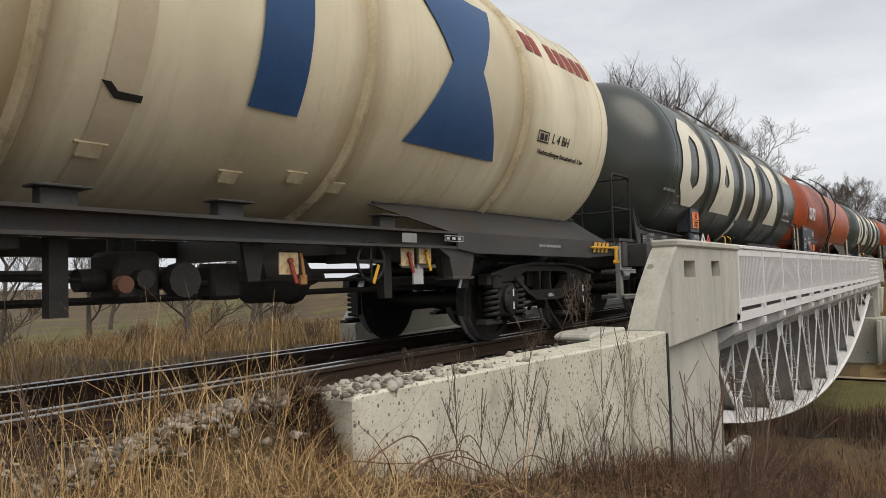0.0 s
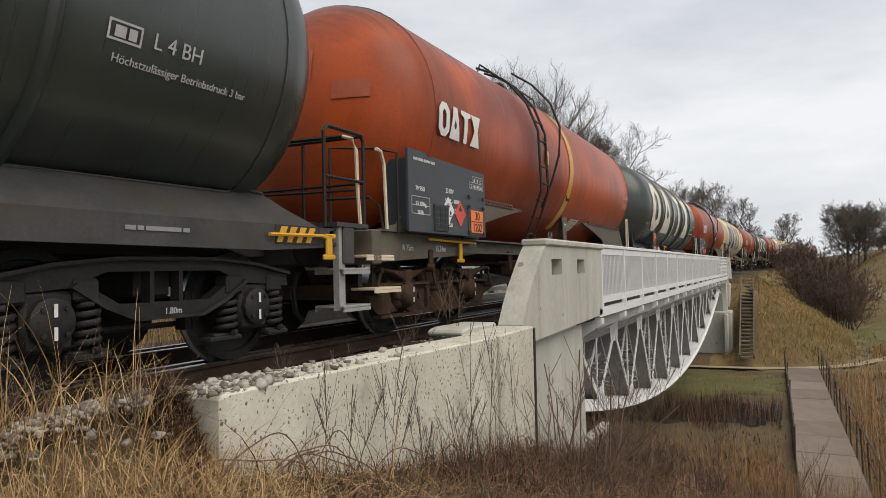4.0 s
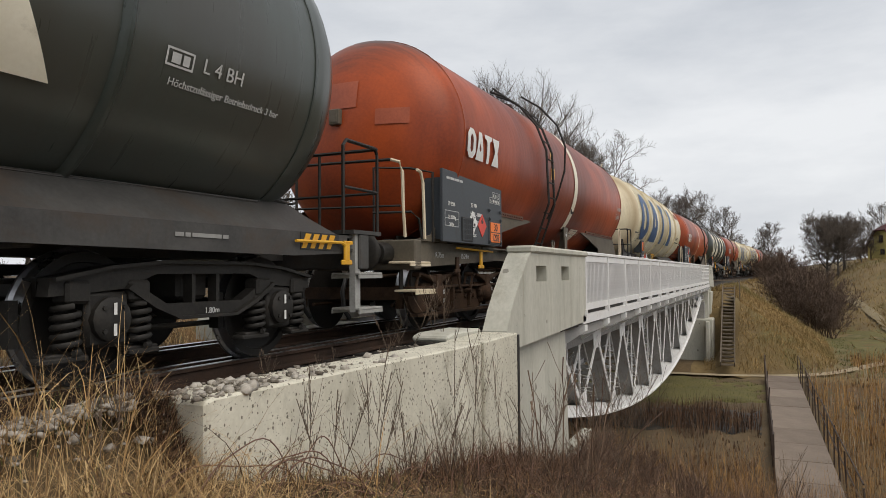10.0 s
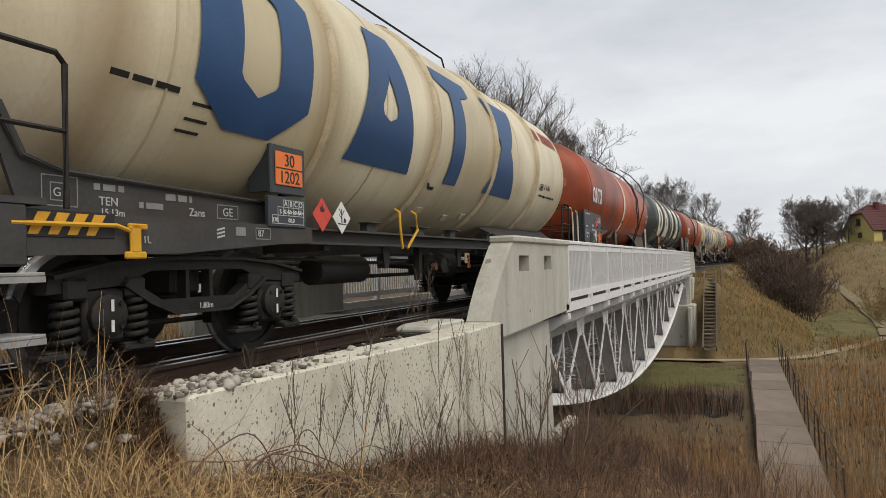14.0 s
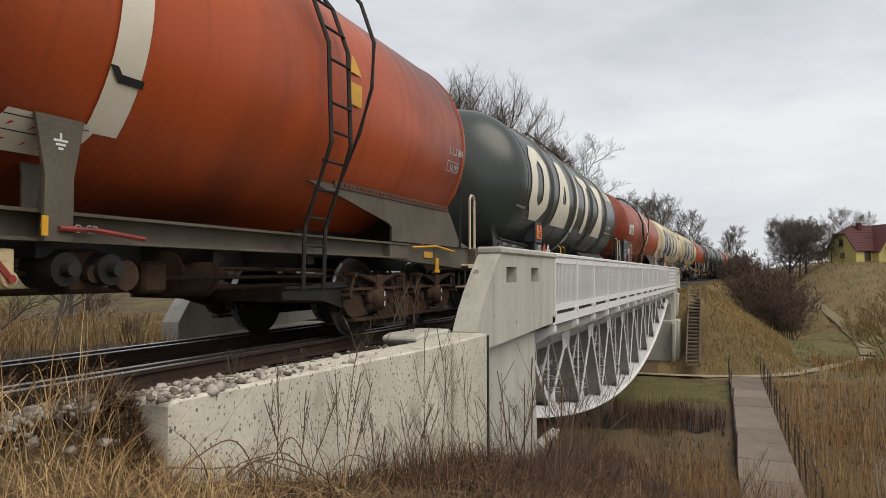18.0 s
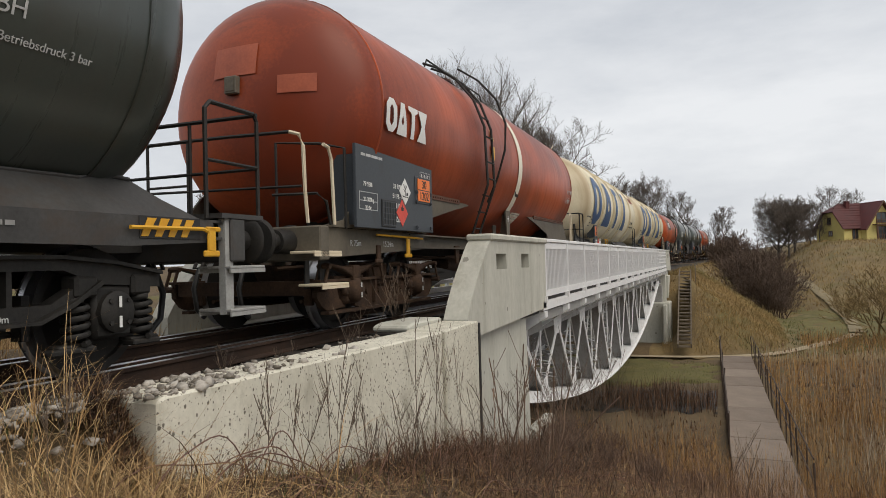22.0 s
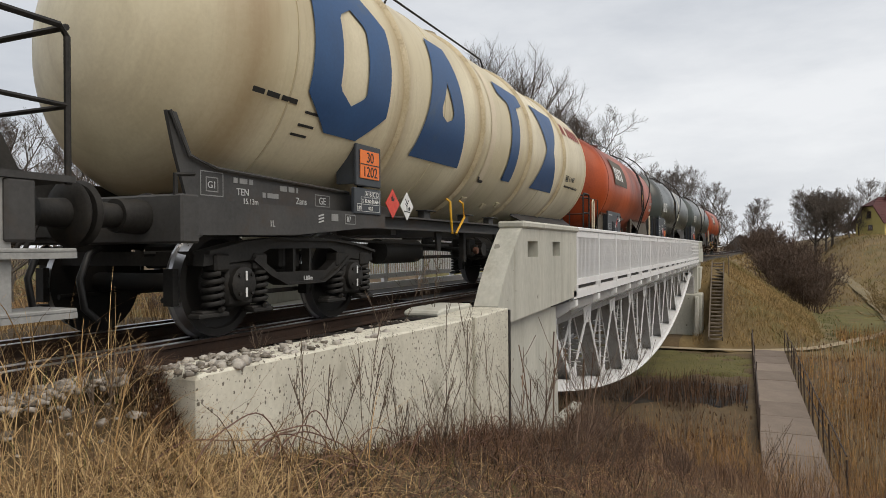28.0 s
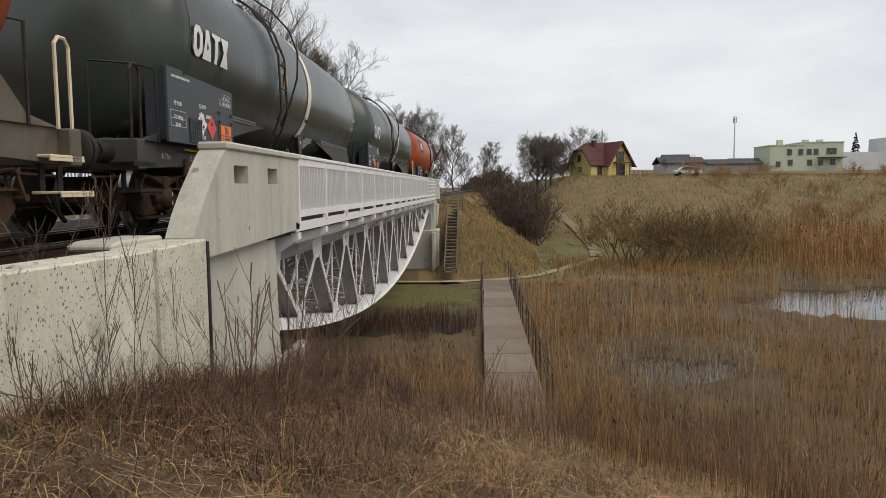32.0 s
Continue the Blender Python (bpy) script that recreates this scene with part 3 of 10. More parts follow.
# ballast bed up to the bridge, and beyond it
bm = bmesh.new()
def bed(bm, y0, y1, stepw, half_top, half_foot, top, foot):
    rings = []
    for x, y, z in along(0, 0, y0, y1, stepw):
        rings.append([bm.verts.new((x + u, y, z + w)) for u, w in ((-half_foot, foot), (-half_top, top), (-half_top * 0.5, top + 0.02), (half_top * 0.5, top + 0.02), (half_top, top), (half_foot, foot))])
    for a, b in zip(rings, rings[1:]):
        for k in range(5):
            bm.faces.new((a[k], a[k + 1], b[k + 1], b[k]))
bed(bm, -14, 7.4, 1.07, 1.75, 2.3, -0.19, -0.4)
bed(bm, 7.4, 10.6, 1.6, 1.6, 1.9, -0.19, -0.4)
bed(bm, 42.5, 330, 6, 1.5, 1.95, -0.19, -0.5)
bmesh.ops.recalc_face_normals(bm, faces=bm.faces[:])
tagged(part("ballast_bed", bm, M_BALLAST_BED), "bed of crushed stone under the track", "ballast", kind="structure")


def stones(name, rows, mat, seed):
    """Loose broken stones: irregular eight-cornered lumps in one mesh. Rows of (x, y, z, size)."""
    rs = np.random.RandomState(seed)
    rows = np.asarray(rows, float)
    cube = np.array([(a, b, c) for a in (-1, 1) for b in (-1, 1) for c in (-1, 1)], float) * 0.5
    quads = np.array([(0, 1, 3, 2), (4, 6, 7, 5), (0, 4, 5, 1), (2, 3, 7, 6), (0, 2, 6, 4), (1, 5, 7, 3)])
    n = len(rows)
    v = cube[None] * (1 + 0.9 * (rs.rand(n, 8, 3) - 0.5)) * (0.6 + 0.8 * rs.rand(n, 1, 3))
    a, b = rs.rand(n) * 6.28, rs.rand(n) * 6.28
    ca, sa, cb, sb = np.cos(a)[:, None], np.sin(a)[:, None], np.cos(b)[:, None], np.sin(b)[:, None]
    x, y, z = v[..., 0], v[..., 1], v[..., 2]
    x, y = ca * x - sa * y, sa * x + ca * y
    y, z = cb * y - sb * z, sb * y + cb * z
    v = np.stack([x, y, z * 0.7], -1) * rows[:, None, 3:4] + rows[:, None, :3]
    f = quads[None] + 8 * np.arange(n)[:, None, None]
    return raw(name, v.reshape(-1, 3), f.reshape(-1, 4), mat)


rs = np.random.RandomState(7)
rows = []
for _ in range(24000):
    y = rs.uniform(-3, 10.5)
    x = rs.uniform(0.8, 2.06) if y > 2.6 else 0.8 + abs(rs.normal(0, 0.9))
    s = 0.012 + 0.027 * rs.rand() ** 2
    if y > 2.6:
        heap = 0.13 * min(max(x - 1.3, 0) / 0.65, 1.0) * (1 - 0.2 * float(step(4.5, 7, y))) * (0.75 + 0.25 * math.sin(2.3 * y) * math.sin(5.1 * y + 1))
        base = -0.2 + heap
        if y > 5.9 and x > 1.45 or x > 1.98 or rs.rand() < 0.25 + 0.3 * (math.sin(1.9 * y + 1.3) > 0.2):
            continue
    else:
        if x > 2.4 or rs.rand() < 0.2 + 0.7 * max(x - 1.7, 0):
            continue
        base = max(-0.2 - 0.14 * max(x - 1.5, 0), float(ground(x, y)))
    rows.append((x, y, base + rs.uniform(-0.015, 0.03), s))
for _ in range(4600):
    x, y = rs.uniform(1.25, 2.2), rs.uniform(0.9, 2.62)
    if rs.rand() < 0.35 * (y < 1.5) + 0.8 * max(x - 1.75, 0):
        continue
    rows.append((x, y, float(ground(x, y)) + rs.uniform(-0.005, 0.03), 0.012 + 0.026 * rs.rand() ** 2))
for _ in range(260):
    y = 2.6 + abs(rs.normal(0, 0.8))
    rows.append((rs.uniform(2.06, 2.44), y, 0.125 - 0.018 * (y - 2.6) + rs.uniform(-0.01, 0.01), 0.012 + 0.036 * rs.rand() ** 2))
tagged(stones("ballast_stones", rows, M_STONE, 8), "pale crushed stones spilling from the track bed onto the wall", "gravel", kind="stuff")

# ---- the bridge ----
SPAN_A, SPAN_B = 9.6, 42.4
WALL_X = 2.45


def wing_wall():
    thing = tagged(empty("wing_wall", 0, 0, 0), "pale rough concrete wing wall beside the track, pitted and chipped", "retaining wall", kind="structure")
    bm = bmesh.new()
    prism(bm, [(2.64, -1.9), (6.42, -2.6), (6.42, 0.05), (2.7, 0.118), (2.64, 0.1)], "x", WALL_X - 0.4, WALL_X)
    bmesh.ops.bevel(bm, geom=bm.edges[:], offset=0.015, segments=1, affect="EDGES")
    part("wall_panel", bm, M_CONCRETE, thing)
    bm = bmesh.new()
    prism(bm, [(6.425, -2.6), (7.43, -2.6), (7.43, 0.07), (6.425, 0.06)], "x", WALL_X - 0.4, WALL_X + 0.035)
    bmesh.ops.bevel(bm, geom=bm.edges[:], offset=0.012, segments=1, affect="EDGES")
    part("wall_end_block", bm, M_CONCRETE, thing, "smooth pale concrete end block")
    # Black strips added so the gap between wall and pier looks dark.
    bm = bmesh.new()
    box(bm, (2.05, 7.432, -2.6), (2.345, 7.458, 0.05))
    box(bm, (2.354, 7.434, -2.6), (2.489, 7.495, 0.045))
    part("joint_filler", bm, M_BLACK, thing, "black strip added in the joint between wall and pier")
    bm = bmesh.new()
    prism(bm, [(6.5, 0.03), (7.44, -0.02), (7.44, 0.11), (6.65, 0.115), (6.5, 0.09)], "x", 1.62, 2.04)
    bmesh.ops.bevel(bm, geom=bm.edges[:], offset=0.02, segments=1, affect="EDGES")
    part("kerb_slab", bm, M_CONCRETE_PIER, thing, "low concrete slab behind the wall head")


wing_wall()


def pylon(sign, far=False):
    """Concrete end pylon of the parapet with a curved front, two square holes and a cap."""
    thing = tagged(empty("bridge_pylon"), "pale grey concrete bridge pylon with two square holes", "bridge pylon", "bridge end pylons", kind="structure")
    curve = [(7.46, 0.08), (7.62, 0.3), (7.82, 0.52), (8.07, 0.75), (8.3, 0.95), (8.4, 1.01)]
    x0, x1 = (2.05, 2.35) if sign > 0 else (-2.35, -2.05)
    # upper block in bands round the holes
    def left(z):
        if z <= 0.08:
            return 7.46
        for (ya, za), (yb, zb) in zip(curve, curve[1:]):
            if za <= z <= zb:
                return ya + (yb - ya) * (z - za) / (zb - za)
        return 8.4
    bm = bmesh.new()
    zs = sorted({0.08, 0.3, 0.52, 0.63, 0.75, 0.84, 0.95, 1.01})
    for za, zb in zip(zs, zs[1:]):
        la, lb = left(za), left(zb)
        if 0.63 <= za < 0.84:
            spans = [((la, lb), 8.63), ((9.1, 9.1), 9.87), ((10.3, 10.3), 11.39)]
        else:
            spans = [((la, lb), 11.39)]
        for (a, b), r in spans:
            prism(bm, [(a, za), (r, za), (r, zb), (b, zb)], "x", x0, x1)
    prism(bm, [(7.46, -0.16), (11.39, -0.06), (11.39, 0.08), (7.46, 0.08)], "x", x0, x1)
    bmesh.ops.remove_doubles(bm, verts=bm.verts[:], dist=1e-4)
    block = part("pylon_block", bm, M_CONCRETE_PIER, thing)
    for ya, yb in ((8.63, 9.1), (9.87, 10.3)):
        bm = bmesh.new()
        box(bm, (x0 + 0.08, ya, 0.63), (x0 + 0.11, yb, 0.84))
        part("recess_back", bm, M_STONEPIER, thing)
    bm = bmesh.new()
    box(bm, (x0 - 0.03, 8.38, 1.005), (x1 + 0.035, 11.44, 1.1), 0.025)
    part("cap", bm, M_CONCRETE_PIER, thing)
    bm = bmesh.new()
    prism(bm, [(7.47, -4.2), (10.85, -4.2), (10.55, -0.09), (7.47, -0.165)], "x", x0 - 0.5 if sign > 0 else x0 + 0.14, x1 - 0.14 if sign > 0 else x1 + 0.5)
    part("pier_face", bm, M_CONCRETE_PIER, thing)
    bm = bmesh.new()
    box(bm, (x0, 10.87, -4.2), (x1 - 0.1, 12.2, -2.0), 0.03)
    part("footing", bm, M_CONCRETE_PIER, thing)
    if far:
        thing.matrix_basis = Matrix.Translation((0, 52.6, 0)) @ Matrix.Rotation(math.pi, 4, "Z")
    return thing


pylon(1), pylon(-1), pylon(1, True), pylon(-1, True)

bm = bmesh.new()
box(bm, (-1.95, 7.3, -4.6), (1.95, 10.25, -0.42), 0.04)
tagged(part("near_abutment", bm, M_STONEPIER), "dark weathered concrete abutment of the railway bridge", "abutment", kind="structure")
bm = bmesh.new()
box(bm, (-2.35, 42.95, -5), (2.35, 51, -0.42), 0.04)
box(bm, (-2.5, 41.2, -5), (2.5, 42.96, -1.9), 0.06)
tagged(part("far_abutment", bm, M_CONCRETE_PIER), "grey concrete abutment with a lower bearing block at the far bank", "abutment", kind="structure")


def bar(bm, a, b, w, d, flat=(1, 0, 0)):
    """A square bar from a to b: w across, d along the flat direction."""
    a, b, fl = Vector(a), Vector(b), Vector(flat)
    t = (b - a).normalized()
    u = t.cross(fl).normalized()
    fl = u.cross(t).normalized()
    vs = [[bm.verts.new(p + u * su * w / 2 + fl * sf * d / 2) for su, sf in ((-1, -1), (1, -1), (1, 1), (-1, 1))] for p in (a, b)]
    for k in range(4):
        bm.faces.new((vs[0][k], vs[0][(k + 1) % 4], vs[1][(k + 1) % 4], vs[1][k]))
    bm.faces.new(vs[0][::-1])
    bm.faces.new(vs[1])


def belly(y):
    """Height of the lower chord: deepest at mid-span."""
    return min(-0.75, -2.82 + 0.0076 * (y - 24.2) ** 2)


def strip(bm, line, sx, w, lo, hi):
    """A continuous bent beam of width w following (y, z) points, from lo below to hi above them."""
    rings = [[bm.verts.new((sx + a * w / 2, y, z + b)) for a, b in ((-1, lo), (1, lo), (1, hi), (-1, hi))] for y, z in line]
    for r0, r1 in zip(rings, rings[1:]):
        for k in range(4):
            bm.faces.new((r0[k], r0[(k + 1) % 4], r1[(k + 1) % 4], r1[k]))
    bm.faces.new(rings[0][::-1])
    bm.faces.new(rings[-1])
    bmesh.ops.recalc_face_normals(bm, faces=bm.faces[:])


def truss_bridge():
    thing = tagged(empty("railway_bridge"), "white fish-belly steel truss bridge carrying the railway over the valley", "railway bridge")
    pitch = 2.88
    nodes = [26 + pitch * (k + 0.5) for k in range(-5, 5)]
    tops = [y - pitch / 2 for y in nodes] + [nodes[-1] + pitch / 2]
    line = [(y, belly(y)) for y in np.linspace(SPAN_A, SPAN_B, 45)]
    for sx in (1.7, -1.7):
        out = 1 if sx > 0 else -1
        bm = bmesh.new()
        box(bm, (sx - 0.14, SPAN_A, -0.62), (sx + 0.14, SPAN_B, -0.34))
        part("top_chord", bm, M_GREYSTEEL_SHADE, thing)
        bm = bmesh.new()
        strip(bm, line, sx, 0.36, -0.08, 0.09)
        part("bottom_chord", bm, M_WHITESTEEL, thing, "curved white lower chord")
        bm = bmesh.new()
        strip(bm, line, sx, 0.5, -0.11, -0.082)
        part("chord_plate", bm, M_WHITESTEEL, thing)
        for y in nodes:
            zb = belly(y)
            for end, nm, wide in ((y - pitch / 2, "compression_diagonal", 0.3), (y + pitch / 2, "tension_diagonal", 0.0)):
                a, b = Vector((sx, end, -0.6)), Vector((sx, y, zb + 0.1))
                bm = bmesh.new()
                # Web coloured grey for its shaded near face; the flanges stay white.
                if wide:
                    bar(bm, a, b, 0.035, wide)
                d = part(nm, bm, M_GREYSTEEL_SHADE, thing) if wide else None
                for o in (-0.16, 0.16):
                    bm = bmesh.new()
                    bar(bm, a + Vector((o, 0, 0)), b + Vector((o, 0, 0)), 0.1, 0.02)
                    part("flange" if wide else "diagonal", bm, M_WHITESTEEL, d or thing)
            for o in (-0.12, 0.12):
                bm = bmesh.new()
                bar(bm, (sx + o, y, zb + 0.05), (sx + o, y, -0.6), 0.07, 0.025)
                part("post", bm, M_WHITESTEEL, thing)
            bm = bmesh.new()
            prism(bm, [(y - 0.34, zb - 0.02), (y + 0.3, zb - 0.02), (y + 0.2, zb + 0.34), (y - 0.24, zb + 0.34)], "x", sx + out * 0.182, sx + out * 0.197)
            part("gusset_plate", bm, M_WHITESTEEL, thing)
        for y in tops:
            bm = bmesh.new()
            prism(bm, [(y - 0.3, -0.82), (y + 0.3, -0.82), (y + 0.42, -0.36), (y - 0.42, -0.36)], "x", sx + out * 0.145, sx + out * 0.158)
            part("head_gusset", bm, M_WHITESTEEL, thing)
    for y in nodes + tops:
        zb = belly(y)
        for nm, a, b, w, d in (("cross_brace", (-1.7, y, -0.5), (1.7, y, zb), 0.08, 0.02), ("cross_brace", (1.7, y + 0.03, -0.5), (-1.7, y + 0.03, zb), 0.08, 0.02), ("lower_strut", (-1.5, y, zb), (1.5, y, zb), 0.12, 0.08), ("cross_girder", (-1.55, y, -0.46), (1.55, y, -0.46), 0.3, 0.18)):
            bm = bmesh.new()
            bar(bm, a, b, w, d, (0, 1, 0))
            part(nm, bm, M_GREYSTEEL_SHADE, thing)
    for ya, yb in zip(nodes, nodes[1:]):
        for s in (-1, 1):
            bm = bmesh.new()
            bar(bm, (-1.5 * s, ya, belly(ya) + 0.02 + 0.02 * s), (1.5 * s, yb, belly(yb) + 0.02 + 0.02 * s), 0.09, 0.02, (0, 0, 1))
            part("wind_brace", bm, M_WHITESTEEL, thing)
    for sx in (2.35, -2.35):
        bm = bmesh.new()
        box(bm, (sx - 0.1 if sx > 0 else sx, 11.2, -0.1), (sx if sx > 0 else sx + 0.1, 41.5, 0.04))
        part("edge_beam", bm, M_WHITESTEEL, thing)
        bm = bmesh.new()
        x_in, x_out = (1.85, 2.26) if sx > 0 else (-2.26, -1.85)
        box(bm, (x_in, 11.3, -0.3), (x_out, 41.4, -0.14))
        part("walkway_stringer", bm, M_GREYSTEEL_SHADE, thing)
        for k in range(17):
            y = 11.35 + 1.86 * k
            bm = bmesh.new()
            xa, xb = (1.84, 2.36) if sx > 0 else (-2.36, -1.84)
            prism(bm, [(xa, -0.55), (xa, -0.12), (xb, -0.12), (xb, -0.22)] if sx > 0 else [(xb, -0.55), (xb, -0.12), (xa, -0.12), (xa, -0.22)], "y", y - 0.09, y + 0.09)
            part("walkway_bracket", bm, M_WHITESTEEL, thing)
            bm = bmesh.new()
            xx = sx - 0.02 if sx > 0 else sx
            box(bm, (xx - 0.03, y - 0.04, 0.02), (xx + 0.05, y + 0.04, 0.13))
            part("post_foot", bm, M_WHITESTEEL, thing)
    bm = bmesh.new()
    box(bm, (-2.25, 10.2, -0.145), (2.25, 43.2, -0.105))
    part("deck_plate", bm, M_BOGIE, thing, "dark deck plating between the rails")
    for sx in (1.7, -1.7):
        for y in (SPAN_B - 0.3,):
            bm = bmesh.new()
            box(bm, (sx - 0.3, y - 0.35, -0.78), (sx + 0.3, y + 0.35, -0.6), 0.03)
            tube(bm, (sx - 0.3, y, -0.86), (sx + 0.3, y, -0.86), 0.09, n=10)
            box(bm, (sx - 0.35, y - 0.4, -1.91), (sx + 0.35, y + 0.4, -0.95), 0.03)
            part("bearing", bm, M_GREYSTEEL_SHADE, thing)


truss_bridge()


def parapet(sx):
    thing = tagged(empty("bridge_railing"), "white steel railing with close upright bars along the bridge", "railing", "bridge railings")
    s = 1 if sx > 0 else -1
    y0, y1, y2 = 11.4, 36.3, 41.3
    bm = bmesh.new()
    box(bm, (sx - 0.03, y0, 1.04), (sx + 0.035, y2, 1.1), 0.01)
    box(bm, (sx - 0.012, y0, 0.93), (sx + 0.012, y1, 1.035))
    part("top_rail", bm, M_WHITESTEEL, thing)
    bm = bmesh.new()
    box(bm, (sx - 0.015, y0, 0.117), (sx + 0.02, y2, 0.225))
    part("toe_board", bm, M_WHITESTEEL, thing)
    bm = bmesh.new()
    box(bm, (-0.014, -0.008, 0.22), (0.014, 0.008, 0.935))
    picket_mesh = mesh_of("picket", bm, M_WHITESTEEL)
    k, y = 0, y0 + 0.1
    while y < y1 - 0.05:
        if k % 17:
            p = new("picket", picket_mesh)
            p.parent = thing
            place(p, sx, y, 0)
        k, y = k + 1, y + 0.109
    for k in range(15):
        bm = bmesh.new()
        y = y0 + 0.04 + 1.853 * k
        if y > y2:
            break
        box(bm, (sx - 0.035, y - 0.035, 0.05), (sx + 0.03, y + 0.035, 1.04))
        part("post", bm, M_WHITESTEEL, thing)
    for z in (0.4, 0.58, 0.76, 0.92):
        bm = bmesh.new()
        box(bm, (sx - 0.02, y1, z - 0.025), (sx + 0.02, y2, z + 0.025))
        part("lattice_bar", bm, M_WHITESTEEL, thing)
    for k in range(7):
        bm = bmesh.new()
        y = y1 + 0.1 + (y2 - y1 - 0.2) * k / 6
        box(bm, (sx - 0.025, y - 0.06, 0.2), (sx + 0.025, y + 0.06, 1.05))
        part("lattice_post", bm, M_WHITESTEEL, thing)


parapet(2.32), parapet(-2.32)

# ---- tank wagons ----
CACHE = {}


def shared(key, make, mat, smooth=None):
    """One mesh for all alike parts."""
    if key not in CACHE:
        bm = bmesh.new()
        make(bm)
        if key.split("|")[0].rstrip("0123456789") in ("large_mark", "small_mark", "band", "smooth_band", "mark_panel", "document_plate"):
            bmesh.ops.remove_doubles(bm, verts=bm.verts[:], dist=1e-5)
            smooth = 60
        CACHE[key] = mesh_of(key.split("|")[0], bm, mat, smooth)
    return CACHE[key]


def put(name, key, make, mat, parent, at=(0, 0, 0), rz=0, label="", smooth=None, scale=None):
    ob = new(name, shared(f"{key}|{mat.name}", make, mat, smooth))
    ob.parent = parent
    place(ob, *at, 0, 0, rz)
    if scale:
        ob.scale = scale
    if label:
        ob["label"] = label
    return ob


WHEELSETS = []


def wheelset_mesh(bm):
    for s in (-1, 1):
        prof = [(s * 0.68, 0.46 + 0.03), (s * 0.70, 0.46 + 0.028), (s * 0.715, 0.465), (s * 0.805, 0.455), (s * 0.808, 0.39), (s * 0.78, 0.38), (s * 0.76, 0.2), (s * 0.8, 0.16), (s * 0.8, 0.09), (s * 1.02, 0.06), (s * 1.02, 0.001)]
        prof = prof[::-1] if s > 0 else prof
        lathe(bm, prof + [(s * 0.68, 0.38), (s * 0.70, 0.2), (s * 0.66, 0.12)][::1 if s < 0 else -1][:0], "x", 40)
        lathe(bm, [(s * 0.681, 0.48), (s * 0.68, 0.38), (s * 0.71, 0.2), (s * 0.66, 0.1)] if s < 0 else [(s * 0.66, 0.1), (s * 0.71, 0.2), (s * 0.68, 0.38), (s * 0.681, 0.48)], "x", 40)
        # tread band is bright, set by face height below
    tube(bm, (-0.8, 0, 0), (0.8, 0, 0), 0.085, n=16)
    bmesh.ops.recalc_face_normals(bm, faces=bm.faces[:])
    for f in bm.faces:
        c = f.calc_center_median()
        r = math.hypot(c.y, c.z)
        f.material_index = 1 if r > 0.43 else 0


def spring_coil(bm, x, y, z0, z1, r, turns=3.6, wire=0.022):
    n = 44
    pipe(bm, [(x + r * math.cos(6.283 * turns * k / n), y + r * math.sin(6.283 * turns * k / n), z0 + (z1 - z0) * k / n) for k in range(n + 1)], wire, 6)


def cast_side(bm, s):
    """Cast side frame of a three-piece look: top bow, hung belly with an opening, pedestals at the axles."""
    x0, x1 = (0.93, 1.04) if s > 0 else (-1.04, -0.93)
    top = [(-1.32, 0.74), (-0.9, 0.82), (-0.45, 0.86), (0.45, 0.86), (0.9, 0.82), (1.32, 0.74)]
    prism(bm, [(-1.34, 0.62)] + top + [(1.34, 0.62), (0.78, 0.66), (0.5, 0.76), (-0.5, 0.76), (-0.78, 0.66)], "x", x0, x1)
    prism(bm, [(-0.78, 0.662), (-0.62, 0.662), (-0.4, 0.54), (0.4, 0.54), (0.62, 0.662), (0.78, 0.662), (0.55, 0.52), (0.3, 0.42), (-0.3, 0.42), (-0.55, 0.52)], "x", x0, x1)
    # raised rims along the top and round the belly
    prism(bm, top + [(y, z - 0.025) for y, z in top[::-1]], "x", x0 - 0.02 if s > 0 else x0 - 0.05, x1 + 0.05 if s > 0 else x1 + 0.02)
    rim = [(-0.78, 0.66), (-0.55, 0.52), (-0.3, 0.42), (0.3, 0.42), (0.55, 0.52), (0.78, 0.66)]
    prism(bm, rim + [(y * 0.97, z + 0.025) for y, z in rim[::-1]], "x", x0 - 0.02 if s > 0 else x0 - 0.05, x1 + 0.05 if s > 0 else x1 + 0.02)
    for y in (-0.13, 0.13):
        box(bm, (x0 + 0.01, y - 0.018, 0.53), (x1 - 0.01, y + 0.018, 0.77))
    for ya in (-0.9, 0.9):
        box(bm, (x0 - 0.02, ya - 0.33, 0.57), (x1 + 0.03, ya - 0.15, 0.72), 0.02)
        box(bm, (x0 - 0.02, ya + 0.15, 0.57), (x1 + 0.03, ya + 0.33, 0.72), 0.02)
        box(bm, (x0, ya - 0.5, 0.2), (x1 + 0.02, ya - 0.16, 0.24), 0.01)
        box(bm, (x0, ya + 0.16, 0.2), (x1 + 0.02, ya + 0.42, 0.24), 0.01)


def axlebox_mesh(bm):
    box(bm, (-0.11, -0.17, -0.19), (0.06, 0.17, 0.19), 0.03)
    lathe(bm, [(0.05, 0.15), (0.1, 0.15), (0.115, 0.13), (0.12, 0.001)], "x", 14)
    for s in (-1, 1):
        box(bm, (-0.09, s * 0.3 - 0.13, -0.24), (0.05, s * 0.3 + 0.13, -0.2), 0.01)
    for k in range(4):
        a = math.pi / 4 + k * math.pi / 2
        tube(bm, (0.1, 0.11 * math.cos(a), 0.11 * math.sin(a)), (0.13, 0.11 * math.cos(a), 0.11 * math.sin(a)), 0.018, n=6)


